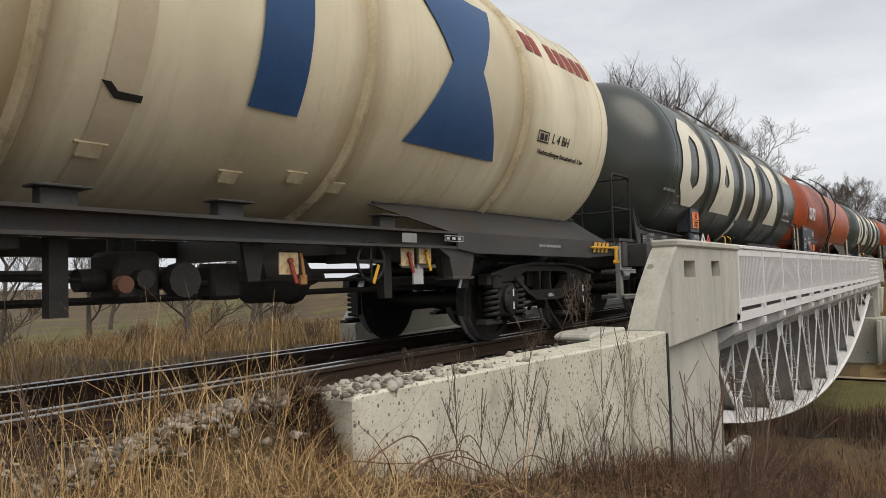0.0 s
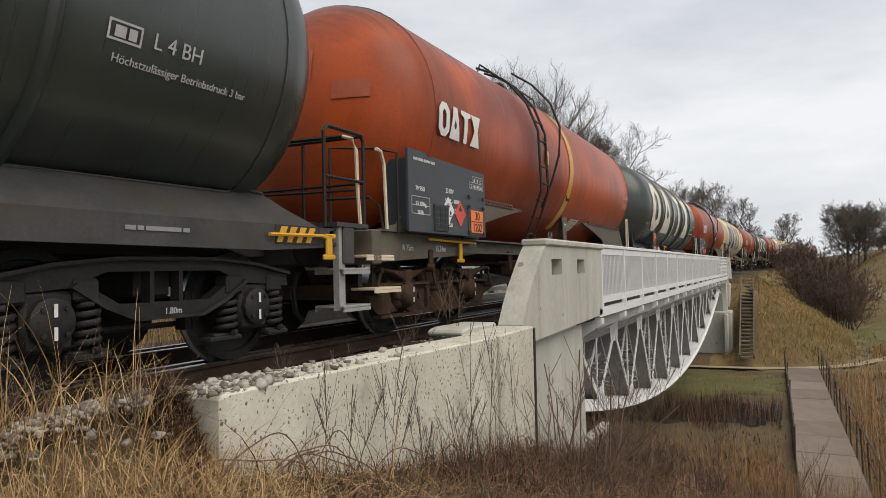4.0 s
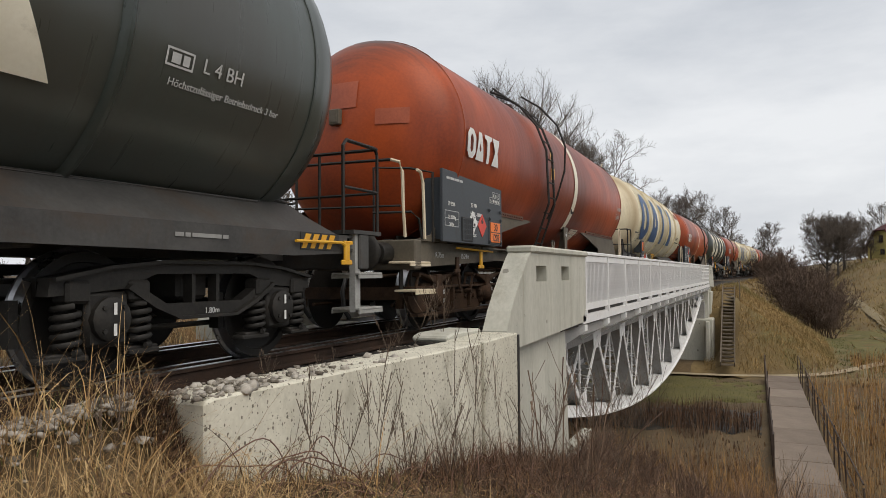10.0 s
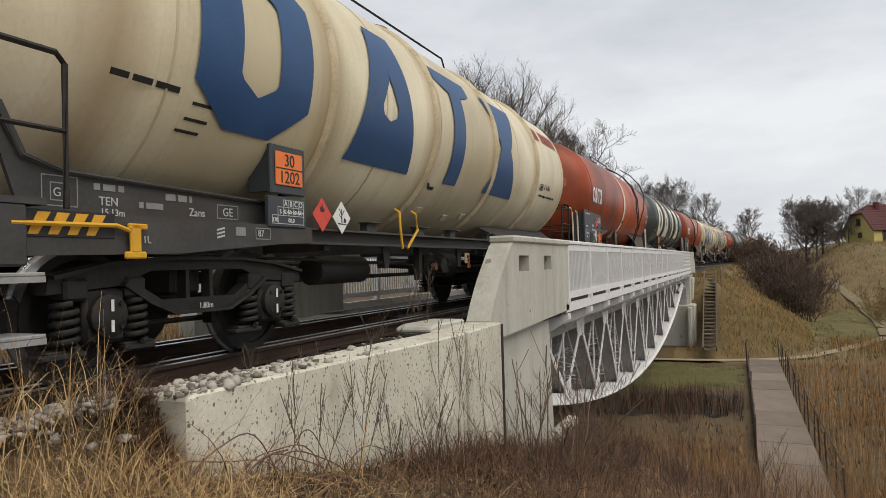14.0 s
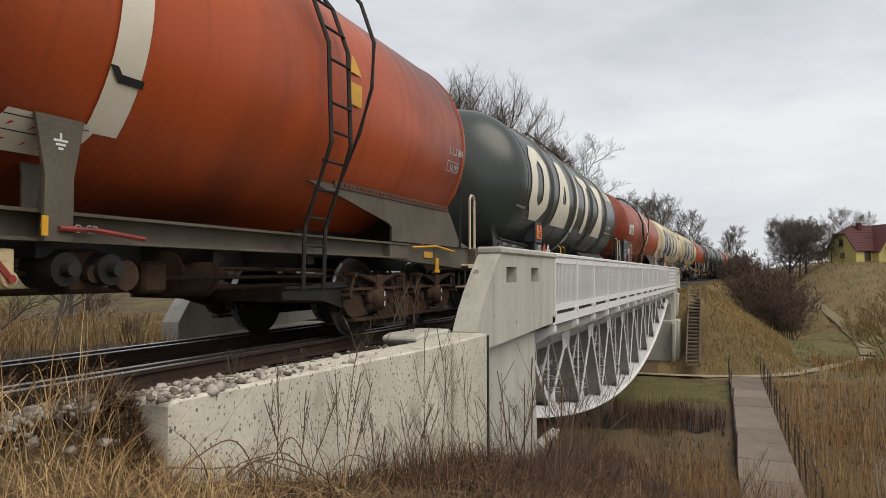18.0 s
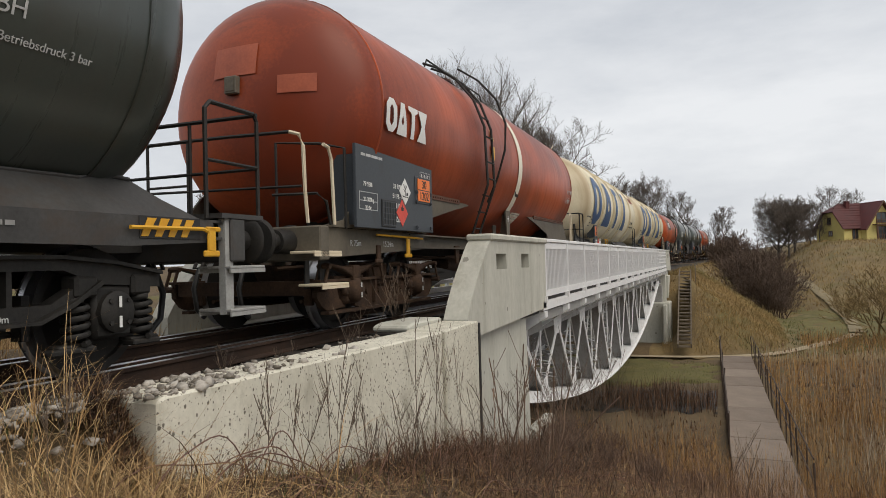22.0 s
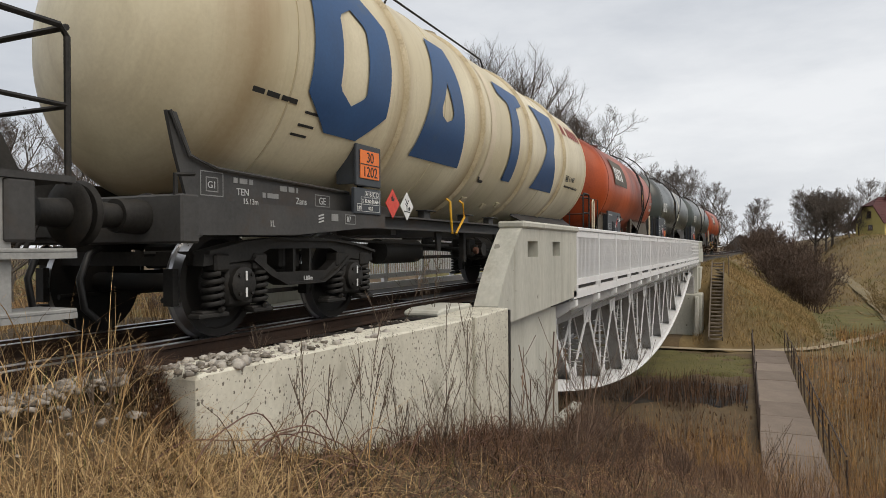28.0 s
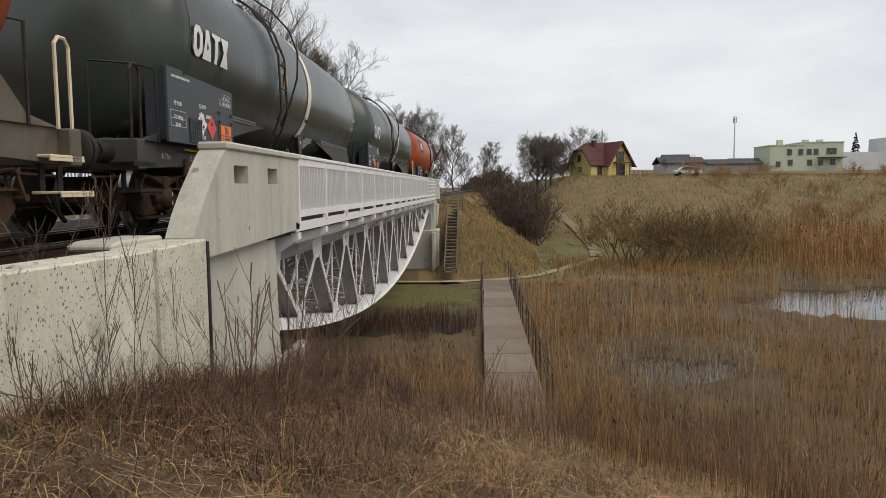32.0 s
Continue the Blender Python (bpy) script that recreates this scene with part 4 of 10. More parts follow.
def coil_bogie(wagon, y):
    b = put("bogie", "bogie_bolster", lambda bm: (box(bm, (-0.9, -0.16, 0.56), (0.9, 0.16, 0.82), 0.03), tube(bm, (0, 0, 0.8), (0, 0, 0.98), 0.2, n=16)), M_BOGIE, wagon, (0, y, 0))
    for ye in (-1.24, 1.24):
        put("end_beam", "coil_end_beam", lambda bm: box(bm, (-0.85, -0.04, 0.62), (0.85, 0.04, 0.74)), M_BOGIE, b, (0, ye, 0))
        put("brake_beam", "brake_beam", lambda bm: box(bm, (-0.7, -0.035, 0.4), (0.7, 0.035, 0.5)), M_BOGIE, b, (0, ye / 3, 0))
    for s in (1, -1):
        put("side_frame", f"side_frame|{s}", lambda bm: cast_side(bm, s), M_BOGIE, b, smooth=35)
        for ya in (-0.9, 0.9):
            put("axle_box", "axle_box", axlebox_mesh, M_BOGIE, b, (s * 0.98, ya, 0.46), 0 if s > 0 else 180, smooth=40)
            for o in (-0.3, 0.3):
                put("coil_spring", "coil_spring", lambda bm: spring_coil(bm, 0, 0, 0.26, 0.56, 0.079, 5.0, 0.021), M_BOGIE, b, (s * 0.99, ya + o * 0.93, 0), smooth=60)
            if s > 0:
                for dz in (0.07, -0.07):
                    put("axle_box_mark", "axle_box_mark", lambda bm: box(bm, (0.0, -0.012, -0.04), (0.003, 0.012, 0.04)), M_WHITE, b, (1.104, ya, 0.46 + dz))
    letter("bogie_lettering", "1.80m", 0.0638, M_GREYMARK, b, (1.095, 0, 0.455))
    put("brake_rigging", "brake_rigging", brake_rigging, M_BOGIE, b)
    wheelsets(b)
    return b


def brake_rigging(bm):
    for s in (-1, 1):
        for ya in (-0.9, 0.9):
            for o in (-0.5, 0.5):
                prism(bm, [(ya + o - 0.03, 0.3), (ya + o + 0.03, 0.3), (ya + o + 0.03, 0.6), (ya + o - 0.03, 0.6)], "x", s * 0.76 - 0.05, s * 0.76 + 0.05)
        pipe(bm, [(s * 0.62, -1.35, 0.34), (s * 0.62, 1.35, 0.34)], 0.025)


def wheelsets(b):
    for ya in (-0.9, 0.9):
        w = new("wheelset", shared("wheelset", wheelset_mesh, [M_WHEEL, M_STEEL], 35))
        w.parent = b
        place(w, 0, ya, 0.46)
        WHEELSETS.append((w, ya))


def plate_side(bm, s):
    """Pressed plate side frame with cut-outs over the axle boxes."""
    x0, x1 = (0.94, 1.0) if s > 0 else (-1.0, -0.94)
    prism(bm, [(-1.5, 0.28), (-1.62, 0.4), (-1.62, 0.56), (-1.22, 0.56), (-1.14, 0.36), (-1.02, 0.3), (-1.02, 0.26), (-1.4, 0.24)], "x", x0, x1)
    prism(bm, [(1.5, 0.28), (1.4, 0.24), (1.02, 0.26), (1.02, 0.3), (1.14, 0.36), (1.22, 0.56), (1.62, 0.56), (1.62, 0.4)], "x", x0, x1)
    prism(bm, [(-0.78, 0.26), (-0.78, 0.32), (-0.66, 0.36), (-0.6, 0.56), (0.6, 0.56), (0.66, 0.36), (0.78, 0.32), (0.78, 0.26), (0.5, 0.2), (-0.5, 0.2)], "x", x0, x1)
    for ya in (-0.9, 0.9):
        prism(bm, [(ya - 0.34, 0.5), (ya - 0.34, 0.62), (ya + 0.34, 0.62), (ya + 0.34, 0.5)], "x", x0, x1)
    box(bm, (x0 - 0.02, -1.64, 0.56), (x1 + 0.06, 1.64, 0.59))
    box(bm, (x0, -1.45, 0.2), (x1 + 0.05, 1.45, 0.235))
    box(bm, (x0 - 0.02, -0.34, 0.28), (x1 + 0.05, -0.28, 0.58))
    box(bm, (x0 - 0.02, 0.28, 0.28), (x1 + 0.05, 0.34, 0.58))
    for y in (-0.5, 0.5, -0.18, 0.18):
        tube(bm, (x1 - 0.02, y, 0.42), (x1 + 0.03, y, 0.42), 0.035, n=8)


def leaf_spring_mesh(bm):
    """A pack of spring leaves with its buckle and hangers, arched a little."""
    for k in range(7):
        half, z = 0.62 - 0.075 * k, 0.72 - 0.017 * k
        pts = [(y * half, z - 0.05 * (1 - y * y) + 0.05) for y in np.linspace(-1, 1, 9)]
        prism(bm, pts + [(u, v - 0.014) for u, v in pts[::-1]], "x", -0.05, 0.05)
    box(bm, (-0.065, -0.08, 0.57), (0.065, 0.08, 0.74), 0.01)
    for s in (-1, 1):
        for o in (-0.055, 0.055):
            bar(bm, (o, s * 0.62, 0.74), (o, s * 0.72, 0.5), 0.035, 0.02)
        tube(bm, (-0.08, s * 0.62, 0.735), (0.08, s * 0.62, 0.735), 0.03, n=8)
        tube(bm, (-0.08, s * 0.72, 0.5), (0.08, s * 0.72, 0.5), 0.035, n=8)


def round_box_mesh(bm):
    box(bm, (-0.12, -0.19, -0.16), (0.02, 0.19, 0.14), 0.04)
    lathe(bm, [(0.0, 0.15), (0.08, 0.14), (0.12, 0.1), (0.13, 0.001)], "x", 16)
    box(bm, (-0.03, -0.21, -0.06), (0.04, 0.21, 0.06), 0.02)


def leaf_bogie(wagon, y):
    b = put("bogie", "plate_bogie", lambda bm: (box(bm, (-0.92, -0.28, 0.42), (0.92, 0.28, 0.76), 0.03), tube(bm, (0, 0, 0.74), (0, 0, 1.0), 0.2, n=16)), M_BOGIE_RUST, wagon, (0, y, 0))
    for ye in (-1.56, 1.56):
        put("end_beam", "plate_end_beam", lambda bm: box(bm, (-0.92, -0.04, 0.42), (0.92, 0.04, 0.58)), M_BOGIE_RUST, b, (0, ye, 0))
    for s in (1, -1):
        put("side_frame", f"plate_side|{s}", lambda bm: plate_side(bm, s), M_BOGIE_RUST, b, smooth=35)
        for ya in (-0.9, 0.9):
            put("axle_box", "round_axle_box", round_box_mesh, M_BOGIE_RUST, b, (s * 1.03, ya, 0.45), 0 if s > 0 else 180, smooth=40)
            put("leaf_spring", "leaf_spring", leaf_spring_mesh, M_BOGIE_RUST, b, (s * 1.04, ya, 0), smooth=30)
            if s > 0:
                for dz in (0.058, -0.058):
                    put("axle_box_mark", "axle_box_dash", lambda bm: box(bm, (0.0, -0.014, -0.028), (0.003, 0.014, 0.028)), M_GREYMARK, b, (1.162, ya, 0.45 + dz))
    d = -1 if y > 0 else 1
    for s in (1, -1):
        put("brake_wing", f"brake_wing|{d}|{s}", lambda bm: (prism(bm, [(d * 1.5, 0.34), (d * 1.5, 0.66), (d * 1.95, 0.66), (d * 2.75, 0.58), (d * 2.75, 0.5), (d * 2.0, 0.46)], "x", s * 0.97 - 0.02, s * 0.97 + 0.02), box(bm, (s * 0.97 - 0.05, min(d * 1.5, d * 2.75), 0.6), (s * 0.97 + 0.05, max(d * 1.5, d * 2.2), 0.625))), M_BOGIE, b)
    put("brake_rigging", "brake_rigging_rusty", brake_rigging, M_BOGIE_RUST, b)
    wheelsets(b)
    return b


def buffer_mesh(bm):
    """A side buffer, its head towards -y."""
    lathe(bm, [(0.0, 0.001), (0.0, 0.2), (0.025, 0.225), (0.05, 0.2), (0.06, 0.1), (0.3, 0.085), (0.3, 0.12), (0.32, 0.125), (0.56, 0.13), (0.58, 0.18), (0.62, 0.18), (0.62, 0.001)], "y", 24)


def hose_mesh(bm):
    pipe(bm, [(0, 0, 0), (0, -0.1, -0.06), (0, -0.18, -0.25), (0, -0.14, -0.48), (0, -0.02, -0.58)], 0.028, 8)


def hook_mesh(bm):
    prism(bm, [(-0.32, 0.03), (-0.32, 0.13), (-0.24, 0.13), (-0.22, 0.06), (-0.1, 0.06), (0, 0.06), (0, -0.06), (-0.26, -0.06)], "x", -0.03, 0.03)
    pipe(bm, [(-0.05, -0.26, 0.02), (-0.05, -0.4, -0.25), (0.05, -0.4, -0.25), (0.05, -0.26, 0.02)], 0.02, 6)


def running_end(wagon, e, y_end, mat, half=14.66 / 2):
    """Headstock, buffers, hook and hoses at one end (e = -1 front, 1 rear)."""
    put("headstock", f"headstock|{mat.name}", lambda bm: (box(bm, (-1.28, -0.09, 0.8), (1.28, 0.09, 1.16), 0.015), box(bm, (-0.35, -0.11, 0.86), (0.35, -0.09, 1.1))), mat, wagon, (0, e * (half - 0.62), 0), 0 if e < 0 else 180)
    for s in (-1, 1):
        put("buffer", f"buffer|{mat.name}", buffer_mesh, M_BOGIE, wagon, (s * 0.875, e * half, 1.0), 0 if e < 0 else 180, smooth=40)
    put("draw_hook", "draw_hook", hook_mesh, M_BOGIE, wagon, (0, e * (half - 0.6), 1.0), 0 if e < 0 else 180)
    for s in (-0.3, 0.3):
        put("air_hose", "air_hose", hose_mesh, M_BLACK, wagon, (s, e * (half - 0.65), 0.78), 0 if e < 0 else 180, smooth=60)


def barrel(bm, radius, half, dish, zc, n=56, mid=0.0):
    prof = []
    for k in range(9):
        a = math.pi / 2 * k / 8
        prof.append((-half - dish * math.cos(a) + dish * 0, max(radius * math.sin(a), 0.002)))
    prof += [(-half * 0.5, radius + mid * 0.5), (0, radius + mid), (half * 0.5, radius + mid * 0.5)]
    for k in range(8, -1, -1):
        a = math.pi / 2 * k / 8
        prof.append((half + dish * math.cos(a), max(radius * math.sin(a), 0.002)))
    lathe(bm, prof, "y", n, (0, 0, zc))


def on_barrel(bm, spans, a0, a1, radius, zc, lift=0.006, steps=14):
    """A flat marking laid round the near side of a barrel. spans(v): the y intervals at height fraction v from a0 to a1 degrees."""
    r = radius + lift
    for k in range(steps):
        v0, v1 = k / steps, (k + 1) / steps
        for (p0, q0), (p1, q1) in zip(spans(v0), spans(v1)):
            co = []
            for v, p in ((v0, p0), (v0, q0), (v1, q1), (v1, p1)):
                a = radians(a0 + (a1 - a0) * v)
                co.append(bm.verts.new((r * math.cos(a), p, zc + r * math.sin(a))))
            if (co[0].co - co[1].co).length + (co[2].co - co[3].co).length > 1e-4:
                bm.faces.new(co)


def on_dish(bm, x0, x1, z0, z1, radius, half, dish, zc, n=6):
    """A painted patch laid on the front dished end of a barrel."""
    rows = []
    for i in range(n + 1):
        z = z0 + (z1 - z0) * i / n
        row = []
        for j in range(n + 1):
            x = x0 + (x1 - x0) * j / n
            row.append(bm.verts.new((x, -half - dish * math.sqrt(max(1 - (x * x + (z - zc) ** 2) / radius ** 2, 0)) - 0.012, z)))
        rows.append(row)
    for a, b in zip(rows, rows[1:]):
        for j in range(n):
            bm.faces.new((a[j], a[j + 1], b[j + 1], b[j]))


def ring_shape(y, w):
    """An upright ring with cut corners and a narrow hole."""
    def spans(v):
        cut = 0.3 * w * max(1 - min(v, 1 - v) / 0.2, 0)
        hole = 0.17 * w * min(max((min(v, 1 - v) - 0.2) / 0.08, 0), 1)
        return [(y + cut, y + w / 2 - hole), (y + w / 2 + hole, y + w - cut)]
    return spans


def wedge_shape(y, w):
    """A tapering block with a small three-cornered hole."""
    def spans(v):
        side = 0.31 * w * v
        hole = 0.13 * w * max(1 - abs(v - 0.42) / 0.22, 0) if v > 0.36 else 0.0
        return [(y + side, y + w / 2 - hole), (y + w / 2 + hole, y + w - side)]
    return spans


def stem_shape(y, w):
    return lambda v: [(y + 0.33 * w * min(max((0.86 - v) / 0.06, 0), 1), y + w - 0.33 * w * min(max((0.86 - v) / 0.06, 0), 1))]


def waist_shape(y, w):
    return lambda v: [(y + 0.7 * w * min(v, 1 - v), y + w - 0.62 * w * min(v, 1 - v))]


def bars(bm, x, y0, z0, widths, h, lift=0.004):
    """A line of writing that cannot be given in letters: plain bars."""
    y = y0
    for w in widths:
        box(bm, (x, y, z0), (x + lift, y + w, z0 + h))
        y += w + h * 0.55


def text_mesh(key, text, size):
    """Raised characters from the built-in font, lying in the plane that faces +x."""
    if key not in CACHE:
        cu = bpy.data.curves.new(key, "FONT")
        cu.body, cu.size, cu.extrude, cu.align_x = text, size, 0.002, "CENTER"
        tmp = bpy.data.objects.new(key, cu)
        me = bpy.data.meshes.new_from_object(tmp)
        bpy.data.objects.remove(tmp)
        me.transform(Matrix.Rotation(radians(90), 4, "Z") @ Matrix.Rotation(radians(90), 4, "X"))
        CACHE[key] = me
    return CACHE[key]


def letter(name, text, size, mat, parent, at):
    key = f"{name}|{text}|{size}|{mat.name}"
    fresh = key not in CACHE
    me = text_mesh(key, text, size)
    if fresh:
        me.materials.append(mat)
    ob = new(name, me)
    ob.parent = parent
    place(ob, *at)
    return ob


def barrel_text(parent, text, size, mat, y, angle, radius, zc):
    """A line of characters flat against the barrel at an angle of its round."""
    a = radians(angle)
    ob = letter("tank_lettering", text, size, mat, parent, (0, 0, 0))
    place(ob, (radius + 0.004) * math.cos(a), y, zc + (radius + 0.004) * math.sin(a), 0, -angle, 0)


def hazard_plate(parent, x, y, z):
    """Orange plate with the two code numbers; y, z: its middle."""
    p = put("hazard_plate", "hazard_plate", lambda bm: box(bm, (0, -0.2, -0.15), (0.012, 0.2, 0.15), 0.004), M_ORANGE, parent, (x, y, z), label="orange plate with black code numbers")
    put("plate_line", "plate_line", lambda bm: (box(bm, (0, -0.2, -0.006), (0.002, 0.2, 0.006)),), M_BLACK, p, (0.0125, 0, 0))
    letter("plate_number", "30", 0.155, M_BLACK, p, (0.014, 0, 0.025))
    letter("plate_number", "1202", 0.155, M_BLACK, p, (0.014, 0, -0.128))


def diamond(bm, s=0.18):
    prism(bm, [(-s, 0), (0, -s), (s, 0), (0, s)], "x", 0, 0.006)


def flame_mark(bm):
    prism(bm, [(-0.03, 0.03), (0.03, 0.03), (0.045, 0.07), (0.015, 0.06), (0.0, 0.11), (-0.02, 0.065), (-0.04, 0.08)], "x", 0.0065, 0.008)


def tree_mark(bm):
    prism(bm, [(-0.012, -0.05), (0.008, -0.05), (0.004, 0.09), (-0.008, 0.09)], "x", 0.0065, 0.008)
    for a, b in (((0, 0.02), (0.05, 0.08)), ((0, 0.03), (-0.05, 0.09)), ((-0.0, -0.01), (-0.05, 0.03))):
        bar(bm, (0.0072, *a), (0.0072, *b), 0.01, 0.0015)
    prism(bm, [(-0.09, -0.055), (0.09, -0.065), (0.08, -0.075), (-0.07, -0.07)], "x", 0.0065, 0.008)
    prism(bm, [(0.03, -0.05), (0.075, -0.05), (0.085, -0.02), (0.05, 0.0), (0.035, -0.02)], "x", 0.0065, 0.008)


def placard(parent, kind, x, y, z, s=0.17):
    mat = M_LABELRED if kind == "flame" else M_WHITE
    p = put("hazard_label", f"diamond_{kind}", lambda bm: diamond(bm, s), mat, parent, (x, y, z), label="red flame diamond label" if kind == "flame" else "white diamond label with a dead tree and fish")
    put("label_picture", f"picture_{kind}", flame_mark if kind == "flame" else tree_mark, M_BLACK, p)


def under_gear(wagon, mat, levers=True):
    """Brake cylinder, reservoirs, pipes and levers between the bogies."""
    put("air_reservoir", f"air_reservoir|{mat.name}", lambda bm: lathe(bm, [(-0.55, 0.02), (-0.52, 0.16), (0.52, 0.16), (0.55, 0.02)], "y", 18, (0.7, 0, 0.72)), mat, wagon, (0, -2.45 if levers else -1.6, 0), smooth=40)
    put("brake_cylinder", f"brake_cylinder|{mat.name}", lambda bm: (lathe(bm, [(-0.3, 0.05), (-0.28, 0.2), (0.1, 0.2), (0.12, 0.22), (0.16, 0.22), (0.2, 0.12), (0.5, 0.03)], "y", 18, (0.55, 1.0, 0.75))), mat, wagon, smooth=40)
    put("distributor_valve", f"distributor_valve|{mat.name}", lambda bm: (box(bm, (0.7, -0.6, 0.62), (1.0, -0.3, 0.92), 0.03), tube(bm, (0.85, -0.75, 0.75), (0.85, -0.15, 0.75), 0.07, n=10), tube(bm, (1.0, -0.45, 0.75), (1.08, -0.45, 0.75), 0.06, n=10), box(bm, (0.75, 0.1, 0.6), (0.95, 0.35, 0.85), 0.03)), mat, wagon, smooth=40)
    put("brake_pipe", f"brake_pipe|{mat.name}", lambda bm: (pipe(bm, [(0.45, -6.4, 0.72), (0.45, -3, 0.8), (0.45, 3, 0.8), (0.45, 6.4, 0.72)], 0.025), pipe(bm, [(0.8, -4, 0.86), (0.9, -2, 0.8), (0.9, 0, 0.72), (0.6, 3.5, 0.72)], 0.018), pipe(bm, [(0.3, -3.6, 0.62), (0.3, 3.6, 0.62)], 0.03)), mat, wagon)
    if levers:
        put("handwheel", "handwheel", lambda bm: (pipe(bm, [(0, 0.16 * math.cos(6.2832 * k / 16), 0.16 * math.sin(6.2832 * k / 16)) for k in range(17)], 0.015), bar(bm, (0, -0.15, 0), (0, 0.15, 0), 0.025, 0.01), bar(bm, (0, 0, -0.15), (0, 0, 0.15), 0.025, 0.01)), M_BOGIE, wagon, (1.16, 1.45, 0.86))
        put("change_lever", "change_lever", lambda bm: (bar(bm, (0, 0, 0), (0, 0, -0.22), 0.03, 0.01), box(bm, (-0.02, -0.07, -0.32), (0.0, 0.07, -0.18))), M_GREYMARK, wagon, (1.1, 2.15, 0.98))
        put("change_lever", "orange_lever", lambda bm: (bar(bm, (0, 0, 0), (0, 0.03, -0.18), 0.025, 0.012), box(bm, (-0.02, 0.0, -0.23), (0.0, 0.06, -0.16))), M_TAG, wagon, (1.1, 0.75, 0.92), label="orange brake change lever")
    put("drain_cock", f"drain_cock|{mat.name}", lambda bm: (tube(bm, (0, 0, 1.25), (0, 0, 0.72), 0.1, n=12), tube(bm, (0, 0, 0.8), (1.05, -0.2, 0.74), 0.075, n=12), tube(bm, (1.0, -0.2, 0.74), (1.1, -0.2, 0.74), 0.11, n=12)), mat, wagon)
    for k, y in enumerate((-2.0, -0.95, 0.3, 1.75, 2.55) if levers else (-2.4,)):
        put("frame_bracket", f"frame_bracket{k % 2}|{mat.name}", (lambda bm: prism(bm, [(-0.1, 1.0), (0.1, 1.0), (0.05, 0.72), (-0.05, 0.72)], "x", 1.0, 1.03)) if k % 2 == 0 else (lambda bm: box(bm, (0.9, -0.05, 0.55), (0.98, 0.05, 1.0))), mat, wagon, (0.1, y, 0))


def top_walk(wagon, y0, y1, zt, mat):
    """Walkway grid on the crown with low handrails and the manhole."""
    def make(bm):
        for x in (-0.3, 0.3):
            box(bm, (x - 0.02, y0, zt + 0.02), (x + 0.02, y1, zt + 0.07))
        for y in np.arange(y0, y1, 0.16):
            box(bm, (-0.32, y, zt + 0.045), (0.32, y + 0.03, zt + 0.06))
        for x in (-0.42, 0.42):
            pipe(bm, [(x, y0, zt + 0.05), (x, y0 + 0.1, zt + 0.19), (x, y1 - 0.1, zt + 0.19), (x, y1, zt + 0.05)], 0.016)
    put("walkway", f"walkway|{y0}|{y1}|{zt}", make, M_BOGIE, wagon)
    put("manhole", f"manhole|{y0}|{zt}", lambda bm: (tube(bm, (0, 0, zt - 0.1), (0, 0, zt + 0.16), 0.28, n=20), tube(bm, (0, 0, zt + 0.16), (0, 0, zt + 0.2), 0.31, n=20)), mat, wagon, (0, (y0 + y1) / 2, 0), smooth=40)


def end_railing(bm, y, x=1.25, top=2.15, foot=1.15, w=0.75):
    """Handrail hoop beside an end platform."""
    pipe(bm, [(x, y, foot), (x, y, top - 0.06), (x, y + 0.06 * (1 if w > 0 else -1), top), (x, y + w, top), (x, y + w + 0.05, top - 0.06), (x, y + w + 0.05, foot)], 0.02)
    pipe(bm, [(x, y, (top + foot) / 2), (x, y + w + 0.05, (top + foot) / 2)], 0.016)


def channel(bm, s, half, x, z0, z1):
    """A rolled channel beam, its flanges outwards, as one joined section."""
    a, b = s * (x - 0.05), s * (x + 0.09)
    t = 0.022
    prism(bm, [(a, z0), (b, z0), (b, z0 + t), (a + s * 0.03, z0 + t), (a + s * 0.03, z1 - t), (b, z1 - t), (b, z1), (a, z1)], "y", -half, half)


M_DULLRED = material("dull_red_paint", (0.2, 0.03, 0.022), (0.36, 0.06, 0.042), 0.6, scale=5, fine=40, bump=0.1, stain=(0.08, 0.04, 0.03), stain_at=(0.55, 0.7))
M_RUSTYCREAM = material("rust_streaked_cream", (0.5, 0.38, 0.2), (0.68, 0.56, 0.36), 0.6, scale=6, fine=40, bump=0.1, stain=(0.3, 0.12, 0.04), stain_at=(0.5, 0.66), stain_scale=7)
M_GALV = material("galvanised_steel", (0.22, 0.22, 0.21), (0.4, 0.4, 0.385), 0.5, scale=6, fine=50, bump=0.08, stain=(0.12, 0.1, 0.08), stain_at=(0.58, 0.76))
M_TAG = material("rusty_orange_tag", (0.3, 0.13, 0.04), (0.5, 0.26, 0.09), 0.6, scale=5, fine=40, bump=0.1)


def rear_cradle(bm, s):
    """Plate leaning in from the sill to the barrel along the rear third of the tank."""
    prism(bm, [(2.6, 1.146), (1.72, 1.37), (1.9, 1.39), (5.5, 1.41), (5.75, 1.46), (6.0, 1.44), (6.15, 1.3), (6.4, 1.146)], "x", -0.012, 0.012)
    for v in bm.verts:
        v.co.x = s * (v.co.x + 1.13 - (v.co.z - 1.15) * 1.1)
    bmesh.ops.recalc_face_normals(bm, faces=bm.faces[:])


